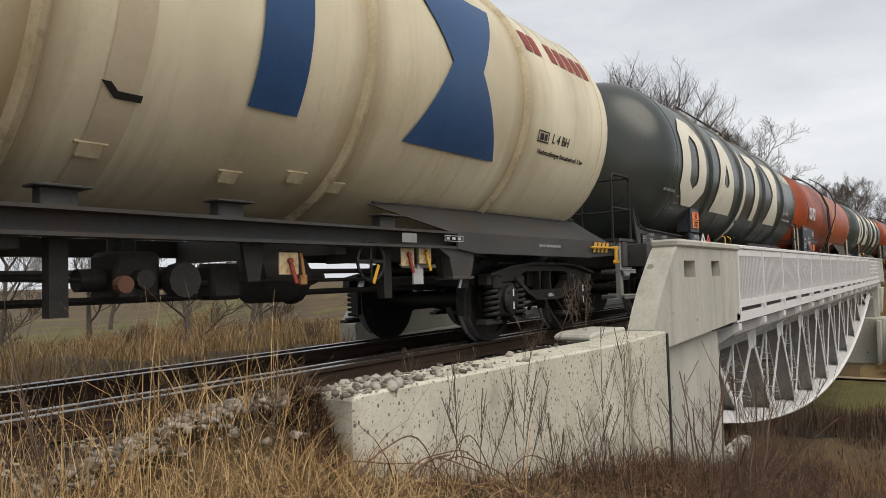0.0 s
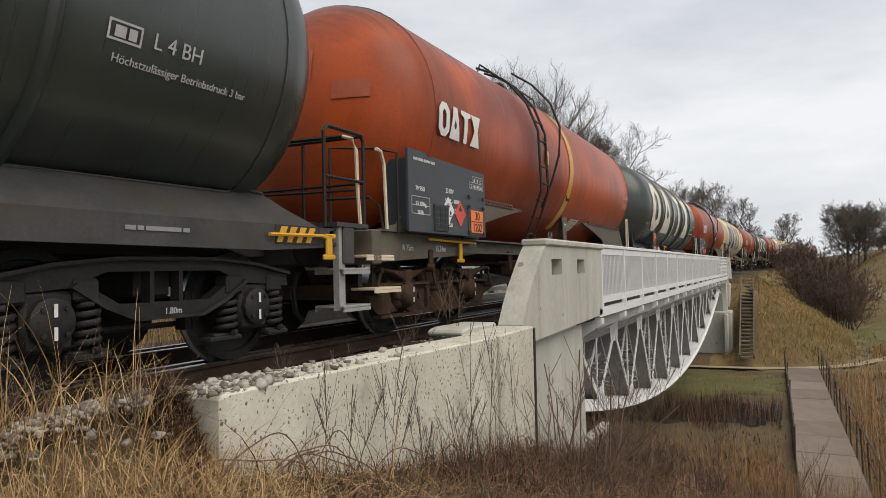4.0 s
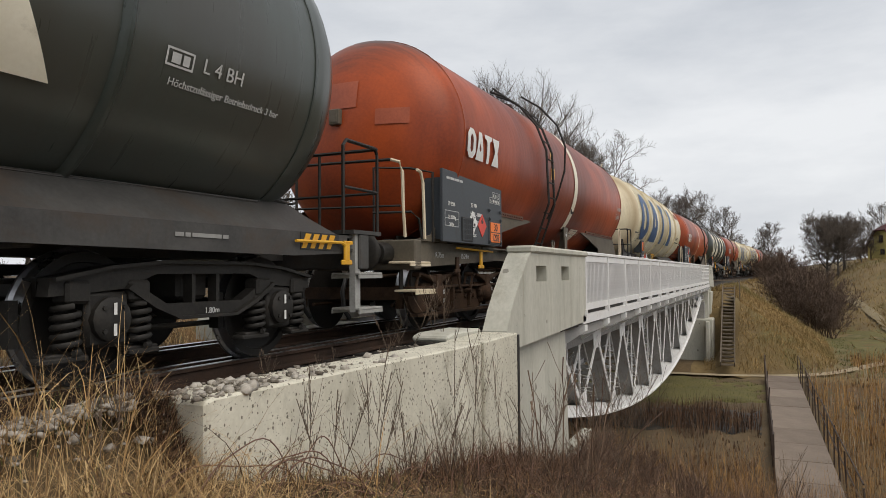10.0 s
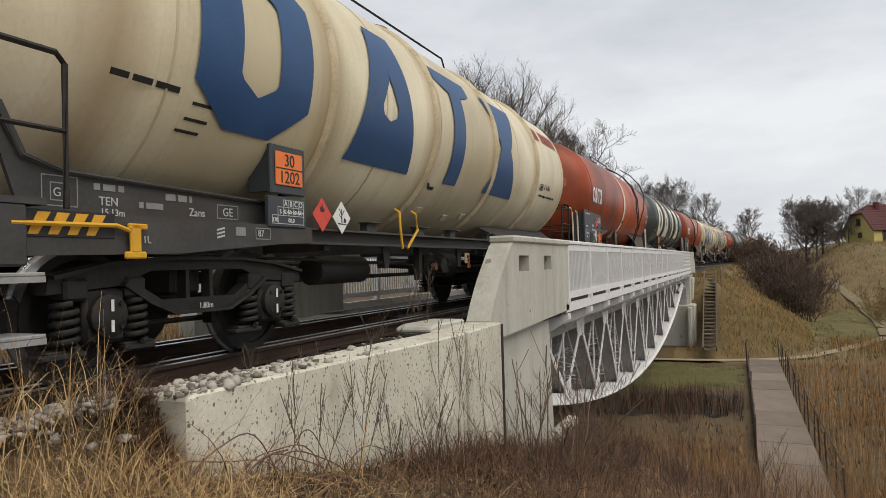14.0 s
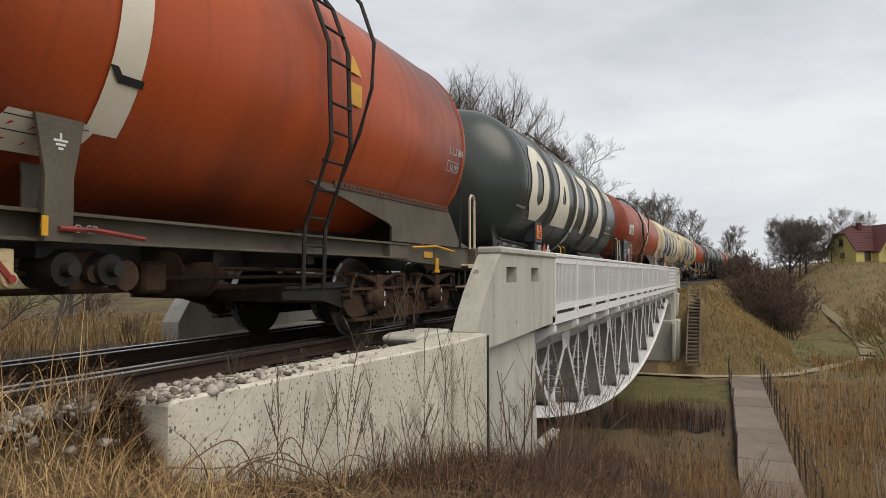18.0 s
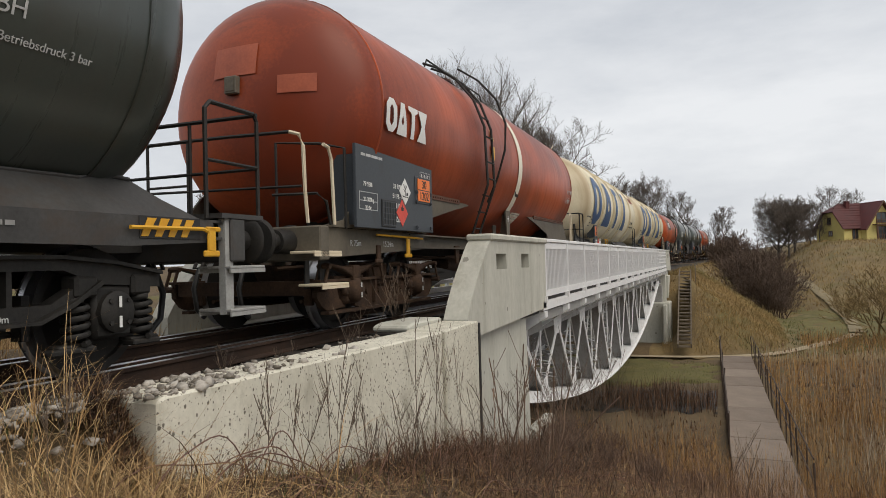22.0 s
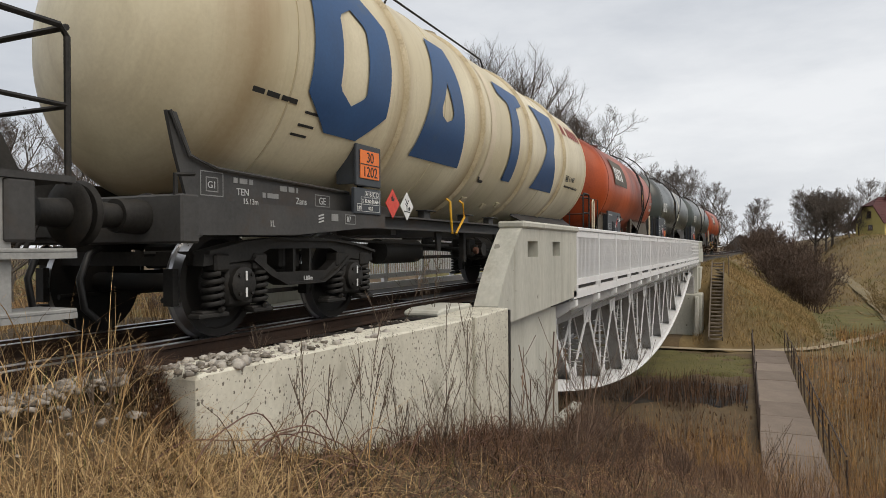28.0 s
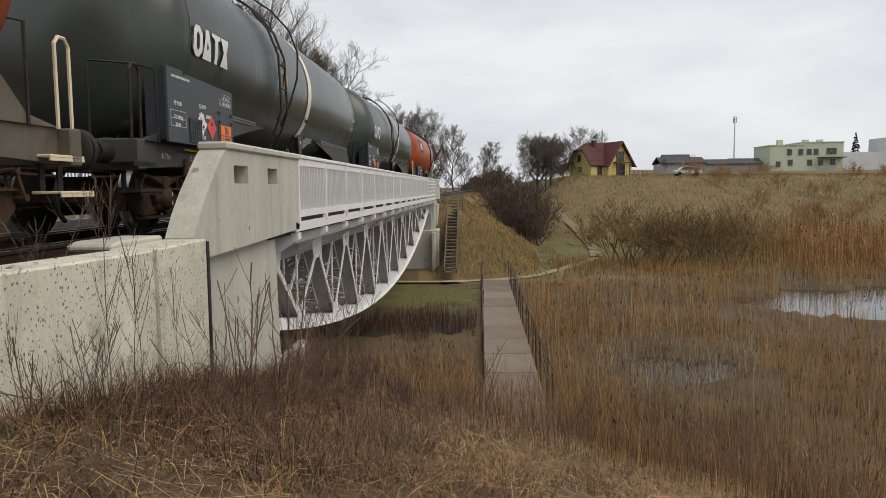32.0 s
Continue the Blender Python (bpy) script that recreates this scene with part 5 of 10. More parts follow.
def ringed_wagon(name, tank_mat, mark_mat, label, platform, marks_dark, tree_first=False):
    """Long barrel with stiffening rings and large plain marks; coil-sprung bogies. Front is -y."""
    R, ZC, HALF = 1.46, 2.63, 5.7
    w = tagged(empty(name), label, "tank wagon", "goods train")
    put("barrel", f"ring_barrel|{tank_mat.name}", lambda bm: barrel(bm, R, HALF, 0.84, ZC), tank_mat, w, smooth=50)
    for y in (-5.62, -3.6, -2.5, -1.16, 1.2, 2.4, 3.62, 5.6):
        thick = y in (-3.6, -1.16, 1.2, 3.62)
        rr = R + (0.05 if thick else 0.008)
        put("stiffening_ring" if thick else "weld_seam", f"ring|{thick}|{tank_mat.name}", lambda bm: lathe(bm, [(-0.052, R - 0.01), (-0.038, R + 0.028), (-0.015, rr), (0.015, rr), (0.038, R + 0.028), (0.052, R - 0.01)] if thick else [(-0.012, R - 0.01), (-0.01, rr), (0.01, rr), (0.012, R - 0.01)], "y", 56, (0, 0, ZC), True), M_BEIGE_RING if thick and marks_dark else tank_mat, w, (0, y, 0), smooth=40)
    for k, (fn, y, wd) in enumerate(((ring_shape, -5.4, 1.43), (wedge_shape, -3.18, 1.5), (stem_shape, -0.25 if not platform else -0.98, 1.25), (waist_shape, 1.76 if not platform else 0.95, 1.45))):
        put("large_mark", f"large_mark{k}|{mark_mat.name}|{platform}", lambda bm: on_barrel(bm, fn(y, wd), -31, 32, R, ZC, 0.016, 30), mark_mat, w)
    # pale vertical band with a dark chevron
    band_mat = M_CREAM if tank_mat is M_DARK else M_BEIGE_BAND
    shift = 0.06 if tank_mat is M_DARK else 0.0 if platform else 0.22
    put("band", f"band|{band_mat.name}|{shift}", lambda bm: on_barrel(bm, lambda v: [(-1.0 + shift, -0.78 + shift)], -66, 38, R, ZC, 0.006, 20), band_mat, w)
    put("chevron", f"chevron|{shift}", lambda bm: (on_barrel(bm, lambda v: [(shift - 0.92 - 0.1 * v, shift - 0.86 - 0.1 * v)], -36, -32.4, R, ZC, 0.014, 4), on_barrel(bm, lambda v: [(shift - 0.92, shift - 0.76)], -36, -34.2, R, ZC, 0.015, 2)), M_BLACK, w)
    put("small_lettering", f"end_lettering|{marks_dark}", lambda bm: [on_barrel(bm, lambda v, a=a, b=b: [(a, b)], c, d, R, ZC, 0.006, 2) for a, b, c, d in ((3.95, 4.2, -18, -17.4), (3.95, 4.2, -13.6, -13), (3.95, 3.965, -18, -13), (4.185, 4.2, -18, -13), (4.0, 4.08, -17, -14.2), (4.1, 4.16, -17, -14.2))], M_BLACK if marks_dark else M_GREYMARK, w)["kind"] = "stuff"
    put("small_lettering", f"top_lettering|{marks_dark}", lambda bm: [on_barrel(bm, lambda v, a=a: [(a, a + 0.16)], 22, 33, R, ZC, 0.006, 4) for a in (3.85, 4.05, 4.45, 4.68, 4.9, 5.12, 5.34)], M_DULLRED if marks_dark else M_CREAM, w)["kind"] = "stuff"
    put("small_lettering", f"front_lettering|{marks_dark}", lambda bm: [on_barrel(bm, lambda v, a=a, b=b: [(a, b)], -24, -22.2, R, ZC, 0.006, 2) for a, b in ((-6.1, -5.95), (-5.92, -5.75), (-5.72, -5.5))] + [on_barrel(bm, lambda v, a=a: [(a, a + 0.24)], b, b + 1, R, ZC, 0.006, 2) for a, b in ((-5.35, -26), (-5.38, -31), (-5.42, -35))], M_BLACK if marks_dark else M_BARMARK, w)["kind"] = "stuff"
    ink = M_BLACK if marks_dark else M_GREYMARK
    barrel_text(w, "L 4 BH", 0.15, ink, 4.5, -17, R, ZC)
    barrel_text(w, "Höchstzulässiger Betriebsdruck 3 bar", 0.078, ink, 4.6, -23, R, ZC)
    # underframe
    for s in (-1, 1):
        put("side_sill", f"ring_sill|{s}", lambda bm: channel(bm, s, 6.7, 1.13, 0.98, 1.14), M_FRAME_GREY, w)
    for y in (-4.95, 4.95):
        put("centre_sill", "ring_centre", lambda bm: box(bm, (-0.3, -1.75, 0.9), (0.3, 1.75, 1.15)), M_FRAME_GREY, w, (0, y, 0))
    for y in (-3.2, -1.2, 1.2, 3.2):
        put("cross_member", "ring_cross", lambda bm: box(bm, (-1.07, -0.06, 0.92), (1.07, 0.06, 1.12)), M_FRAME_GREY, w, (0, y, 0))
    for e in (-1, 1):
        for s in (-1, 1):
            put("bolster_plate", f"bolster_plate|{e}|{s}", lambda bm: prism(bm, [(-6.7, 0.86), (-6.7, 1.13), (-3.7, 1.13), (-3.7, 0.99), (-4.2, 0.97), (-5.4, 0.88)] if e < 0 else [(6.45, 0.96), (6.45, 1.13), (2.6, 1.13), (2.6, 0.98), (2.9, 0.94), (5.6, 0.92)], "x", s * 1.22 - 0.012, s * 1.22 + 0.012), M_FRAME_GREY, w)
        for s in (-1, 1):
            if e < 0:
                # flat text plate and the ear that climbs the barrel
                put("saddle_plate", f"saddle_plate|{e}|{s}", lambda bm: prism(bm, [(e * 6.5, 1.15), (e * 6.62, 1.5), (e * 6.7, 1.8), (e * 6.6, 1.8), (e * 6.45, 1.5), (e * 6.2, 1.42), (e * 4.2, 1.36), (e * 3.9, 1.28), (e * 3.3, 1.25), (e * 3.1, 1.15)], "x", s * 1.02 - 0.015, s * 1.02 + 0.015), M_FRAME_GREY, w)
            else:
                put("saddle_plate", f"rear_cradle|{s}", lambda bm: rear_cradle(bm, s), M_FRAME_GREY, w)
        for y in (5.9, 3.9):
            put("cross_bearer", f"ring_bearer|{e * y}", lambda bm: box(bm, (-0.95, e * y - 0.08, 1.0), (0.95, e * y + 0.08, 1.25)), M_FRAME_GREY, w)
        put("saddle_rim", f"saddle_rim|{e}", lambda bm: pipe(bm, [(1.05, -6.68, 1.8), (1.06, -6.5, 1.48), (1.06, -6.2, 1.41), (1.06, -4.2, 1.355)] if e < 0 else [(0.9, 1.78, 1.385), (0.865, 2.2, 1.4), (0.855, 5.5, 1.415), (0.81, 5.75, 1.47), (0.83, 5.98, 1.45)], 0.016), M_FRAME_GREY, w)
        if e > 0:
            put("jacking_bracket", "jacking_bracket", lambda bm: (prism(bm, [(2.3, 1.0), (2.95, 1.0), (2.85, 0.72), (2.55, 0.72), (2.5, 0.9)], "x", 1.02, 1.2), box(bm, (1.0, 2.52, 0.69), (1.22, 2.88, 0.72), 0.006)), M_FRAME_GREY, w)
        running_end(w, e, 0, M_FRAME_GREY)
        coil_bogie(w, -5.0 if e < 0 else 4.72)
    for y in (-2.3, -0.95, 0.15, 1.75):
        put("tank_foot", "tank_foot", lambda bm: (box(bm, (1.0, -0.1, 1.14), (1.1, 0.1, 1.25), 0.008), box(bm, (1.0, -0.15, 1.245), (1.16, 0.15, 1.26), 0.004)), M_FRAME_GREY, w, (0, y, 0))
    under_gear(w, M_BOGIE)
    for y, a in ((-0.72, -50), (0.28, -53), (0.85, -50), (1.3, -52)):
        r_ = radians(a)
        put("barrel_bracket", f"barrel_bracket|{tank_mat.name}", lambda bm: (box(bm, (-0.01, -0.1, 0.02), (0.05, 0.1, 0.035), 0.004), prism(bm, [(-0.01, -0.05), (0.05, 0.02), (-0.01, 0.02)], "y", -0.07, 0.07)), M_BEIGE_RING if marks_dark else tank_mat, w, ((R - 0.005) * math.cos(r_), y, ZC + R * math.sin(r_)))
    put("valve_cap", "valve_cap", lambda bm: tube(bm, (1.1, -0.62, 0.72), (1.16, -0.62, 0.72), 0.05, n=12), M_RUSTRED, w, label="dull red valve cap")
    put("seal_tag", "seal_tag", lambda bm: bar(bm, (1.2, 1.5, 0.83), (1.21, 1.42, 0.68), 0.03, 0.004), M_YELLOW, w)
    for y, z in ((1.95, 0.9), (2.2, 0.92), (0.6, 0.84)):
        tg = put("brake_tag", "brake_tag", lambda bm: box(bm, (1.13, -0.09, -0.08), (1.145, 0.09, 0.08), 0.005), M_RUSTYCREAM, w, (0, y, z), label="pale rusty brake setting plate")
        put("tag_lever", "tag_lever", lambda bm: (bar(bm, (1.155, 0.0, 0.02), (1.165, 0.05, -0.14), 0.03, 0.012), tube(bm, (1.145, 0, 0.02), (1.17, 0, 0.02), 0.022, n=8)), M_DULLRED if y < 2.1 else M_YELLOW, tg)
    put("sill_label", "sill_label", lambda bm: box(bm, (1.222, 1.78, 1.02), (1.226, 1.98, 1.1), 0.001), M_BARMARK, w)
    put("sill_label", "sill_frame", lambda bm: (box(bm, (1.235, 2.38, 1.045), (1.238, 2.68, 1.05)), box(bm, (1.235, 2.38, 1.095), (1.238, 2.68, 1.1)), box(bm, (1.235, 2.38, 1.045), (1.238, 2.386, 1.1)), box(bm, (1.235, 2.674, 1.045), (1.238, 2.68, 1.1)), *[box(bm, (1.235, 2.41 + 0.09 * k, 1.06), (1.238, 2.46 + 0.09 * k, 1.085)) for k in range(3)]), M_GREYMARK, w)["kind"] = "stuff"
    # code plate on its holder
    put("plate_holder", "plate_holder", lambda bm: (box(bm, (1.22, -0.26, 1.42), (1.26, 0.26, 1.86), 0.01), box(bm, (1.0, -0.24, 1.44), (1.22, -0.18, 1.84)), box(bm, (1.0, 0.18, 1.44), (1.22, 0.24, 1.84)), box(bm, (1.2, -0.28, 1.12), (1.25, 0.28, 1.4), 0.01)), M_BOARD, w, (0, -4.1, 0))
    hazard_plate(w, 1.262, -4.1, 1.65)
    put("load_table", "load_table", lambda bm: (*[box(bm, (0, a, z), (0.003, 0.23, z + 0.006)) for a, z in ((-0.24, 0.0), (-0.24, 0.075), (-0.16, 0.15), (-0.08, 0.215))], *[box(bm, (0, y, z0_), (0.003, y + 0.005, z1_)) for y, z0_, z1_ in ((-0.24, 0, 0.08), (-0.16, 0.0, 0.155), (-0.08, 0.075, 0.22), (0.0, 0.075, 0.22), (0.077, 0.075, 0.22), (0.155, 0.075, 0.22), (0.228, 0.0, 0.22))]), M_GREYMARK, w, (1.252, -4.1, 1.15))
    for k, (ch, num) in enumerate((("A", "42.4"), ("B", "50.4"), ("C", "60.4"), ("D", "68.4"))):
        letter("table_letter", ch, 0.07, M_WHITE, w, (1.254, -4.14 + 0.077 * k, 1.315))
        letter("table_number", num, 0.052, M_WHITE, w, (1.254, -4.14 + 0.077 * k, 1.245))
    letter("table_letter", "S", 0.06, M_WHITE, w, (1.254, -4.22, 1.243))
    letter("table_number", "120", 0.055, M_WHITE, w, (1.254, -4.3, 1.168))
    letter("table_number", "00.0", 0.055, M_WHITE, w, (1.254, -4.06, 1.168))
    placard(w, "tree" if tree_first else "flame", 1.235, -3.53, 1.27)
    placard(w, "flame" if tree_first else "tree", 1.235, -3.17, 1.26)
    put("number_block", "number_bars", lambda bm: (bars(bm, 1.036, -5.98, 1.315, (0.05, 0.1, 0.05), 0.045), bars(bm, 1.036, -5.35, 1.29, (0.1, 0.09, 0.03), 0.05), bars(bm, 1.036, -5.6, 1.215, (0.04, 0.16), 0.045)), M_BARMARK, w)["kind"] = "stuff"
    letter("frame_lettering", "TEN", 0.085, M_GREYMARK, w, (1.037, -5.86, 1.215))
    letter("frame_lettering", "Zans", 0.09, M_GREYMARK, w, (1.037, -5.02, 1.185))
    letter("frame_lettering", "GE", 0.1, M_GREYMARK, w, (1.037, -4.66, 1.205))
    letter("frame_lettering", "G1", 0.08, M_GREYMARK, w, (1.037, -6.23, 1.25))
    for y, z, wd, ht, x in ((-6.23, 1.285, 0.26, 0.2, 1.036), (-6.23, 1.28, 0.14, 0.12, 1.036), (-4.66, 1.24, 0.26, 0.12, 1.036), (-4.45, 1.055, 0.2, 0.1, 1.236)):
        put("text_frame", f"text_frame|{y}|{wd}", lambda bm: (box(bm, (0, -wd / 2, -ht / 2), (0.002, wd / 2, -ht / 2 + 0.008)), box(bm, (0, -wd / 2, ht / 2 - 0.008), (0.002, wd / 2, ht / 2)), box(bm, (0, -wd / 2, -ht / 2), (0.002, -wd / 2 + 0.008, ht / 2)), box(bm, (0, wd / 2 - 0.008, -ht / 2), (0.002, wd / 2, ht / 2))), M_BARMARK, w, (x, y, z))
    letter("frame_lettering", "15.13m", 0.065 if marks_dark else 0.085, M_GREYMARK, w, (1.2365, -6.0, 1.125 if marks_dark else 1.03))
    letter("frame_lettering", "1L", 0.075, M_GREYMARK, w, (1.2365, -5.72, 0.95))
    letter("frame_lettering", "87", 0.08, M_GREYMARK, w, (1.2385, -4.48, 1.03))
    put("grey_plate", "grey_plate", lambda bm: box(bm, (1.234, -4.8, 1.03), (1.239, -4.68, 1.1)), M_BARMARK, w)
    put("slope_mark", "slope_mark", lambda bm: [prism(bm, [(-5.02, 1.0 + 0.03 * k), (-4.93, 1.02 + 0.03 * k), (-4.93, 1.035 + 0.03 * k), (-5.02, 1.015 + 0.03 * k)], "x", 1.2345, 1.2375) for k in range(3)], M_GREYMARK, w)
    bars_at = ((4.2, 1.03, (0.08, 0.05, 0.3, 0.06), 0.03),)
    put("sill_bars", "sill_bars", lambda bm: [bars(bm, 1.236, y, z, wd, h) for y, z, wd, h in bars_at], M_BARMARK, w)
    for a, b in ((-0.1, -0.03), (0.36, 0.1)):
        put("drain_lever", f"drain_lever|{a}", lambda bm: pipe(bm, [(1.16, a, 1.44), (1.22, a, 1.4), (1.23, a + 0.03 * (b > 0), 1.2), (1.22, b, 0.96)], 0.018), M_YELLOW, w, (0, -1.72, 0), label="orange-yellow drain lever")
    top_walk(w, -2.2, 1.6, ZC + R, tank_mat)
    # hoops and steps at the ends
    for e in (-1, 1):
        if e < 0 and not platform:
            put("grab_hoop", f"grab_hoop|{e}", lambda bm: pipe(bm, [(1.2, e * 6.78, 1.15), (1.2, e * 6.78, 1.3), (1.2, e * 6.6, 1.32)], 0.02), M_BOGIE, w)
            continue
        put("end_platform", f"end_platform|{e}", lambda bm: box(bm, (-1.28, min(e * 6.5, e * 7.05), 1.16), (1.28, max(e * 6.5, e * 7.05), 1.2)), M_FRAME_GREY, w)
        sx_ = 6.62 if e > 0 else -6.95
        put("step_hanger", "step_hanger", lambda bm: (box(bm, (1.235, -0.05, 0.36), (1.25, 0.05, 1.16), 0.004), box(bm, (1.18, -0.05, 0.36), (1.235, -0.035, 1.16))), M_GALV, w, (0, sx_, 0), label="galvanised step hanger")
        for z in (0.38, 0.74):
            put("foot_step", "galvanised_step", lambda bm: (box(bm, (0.96, -0.05, 0.0), (1.3, 0.42, 0.025), 0.006), box(bm, (1.285, -0.05, -0.035), (1.3, 0.42, 0.0)), box(bm, (0.96, -0.05, -0.035), (0.975, 0.42, 0.0))), M_GALV, w, (0, sx_, z), label="pale galvanised foot step")
        put("platform_railing", f"platform_railing|{e}", lambda bm: end_railing(bm, e * 6.35, 1.25, 2.1, 1.15, e * 0.62), M_BOGIE, w)
        put("end_rail", f"end_rail|{e}|2.1", lambda bm: pipe(bm, [(1.25, e * 7.02, 2.1), (-1.25, e * 7.02, 2.1)], 0.02), M_BOGIE, w)
        put("end_rail", f"end_rail|{e}|1.6", lambda bm: pipe(bm, [(1.25, e * 7.02, 1.62), (-1.25, e * 7.02, 1.62)], 0.016), M_BOGIE, w)
        for x in (0.5, -0.5, -1.25):
            put("rail_post", "rail_post", lambda bm: pipe(bm, [(0, 0, 1.15), (0, 0, 2.1)], 0.018), M_BOGIE, w, (x, e * 7.02, 0))
        sy, hy = (5.98, 6.38) if e > 0 else (-6.3, -5.85)
        put("warning_stripe", f"warning_stripe|{e}", lambda bm: [prism(bm, [(sy + o, 0.99), (sy + o + 0.065, 0.99), (sy + o + 0.15, 1.125), (sy + o + 0.065, 1.125)], "x", 1.24, 1.244) for o in np.arange(-0.3, 0.16, 0.13)], M_YELLOW, w)["kind"] = "stuff"
        put("stripe_plate", f"stripe_plate|{e}", lambda bm: box(bm, (1.232, sy - 0.31, 0.975), (1.2395, sy + 0.31, 1.14), 0.002), M_BLACK, w)
        put("brake_rod", f"brake_rod|{e}", lambda bm: pipe(bm, [(1.27, sy - 0.42, 1.05), (1.27, sy + 0.3, 1.06), (1.27, sy + 0.4, 1.03)], 0.016), M_YELLOW, w, label="yellow brake-state rod")
        put("lifting_hook", f"lifting_hook|{e}", lambda bm: (box(bm, (1.255, hy - 0.045, 0.88), (1.285, hy + 0.045, 1.08), 0.01), box(bm, (1.255, hy - 0.09, 0.84), (1.285, hy + 0.09, 0.89), 0.01), box(bm, (1.255, hy - 0.06, 1.04), (1.285, hy + 0.1, 1.08), 0.008)), M_YELLOW, w)
    if platform:
        put("end_ladder", f"end_ladder|{tank_mat.name}", lambda bm: (*[pipe(bm, [(x, -6.95, 1.2), (x, -6.9, 3.3), (x, -6.6, 4.1), (x, -6.3, 4.3)], 0.02) for x in (0.02, 0.36)], *[tube(bm, (0.02, -6.95 + 0.02 * k / 10, 1.5 + 0.26 * k), (0.36, -6.95 + 0.02 * k / 10, 1.5 + 0.26 * k), 0.014, n=6) for k in range(8)], tube(bm, (0.02, -6.75, 3.7), (0.36, -6.75, 3.7), 0.014, n=6)), M_BEIGE_RING, w)
        put("document_box", "document_box", lambda bm: (box(bm, (0.38, -6.6, 2.49), (0.55, -6.44, 2.72), 0.012), box(bm, (0.405, -6.61, 2.52), (0.525, -6.6, 2.69), 0.004)), M_FRAME_TAUPE, w, label="small dirty document box on the tank end")
        put("top_platform", "top_platform", lambda bm: (box(bm, (-0.3, -6.3, ZC + R - 0.1), (0.4, -5.6, ZC + R - 0.05)), pipe(bm, [(0.32, -6.35, ZC + R - 0.1), (0.32, -6.35, ZC + R + 0.12), (0.32, -5.9, ZC + R + 0.14), (0.32, -5.3, ZC + R + 0.02)], 0.018), pipe(bm, [(-0.28, -6.35, ZC + R - 0.1), (-0.28, -6.35, ZC + R + 0.12), (-0.28, -5.4, ZC + R + 0.08)], 0.018)), M_BOGIE, w)
    return w


M_BEIGE_BAND = material("pale_cream_band", (0.6, 0.51, 0.36), (0.72, 0.63, 0.47), 0.5, scale=3, fine=30, bump=0.05, stain=(0.36, 0.27, 0.16), stain_at=(0.58, 0.8))




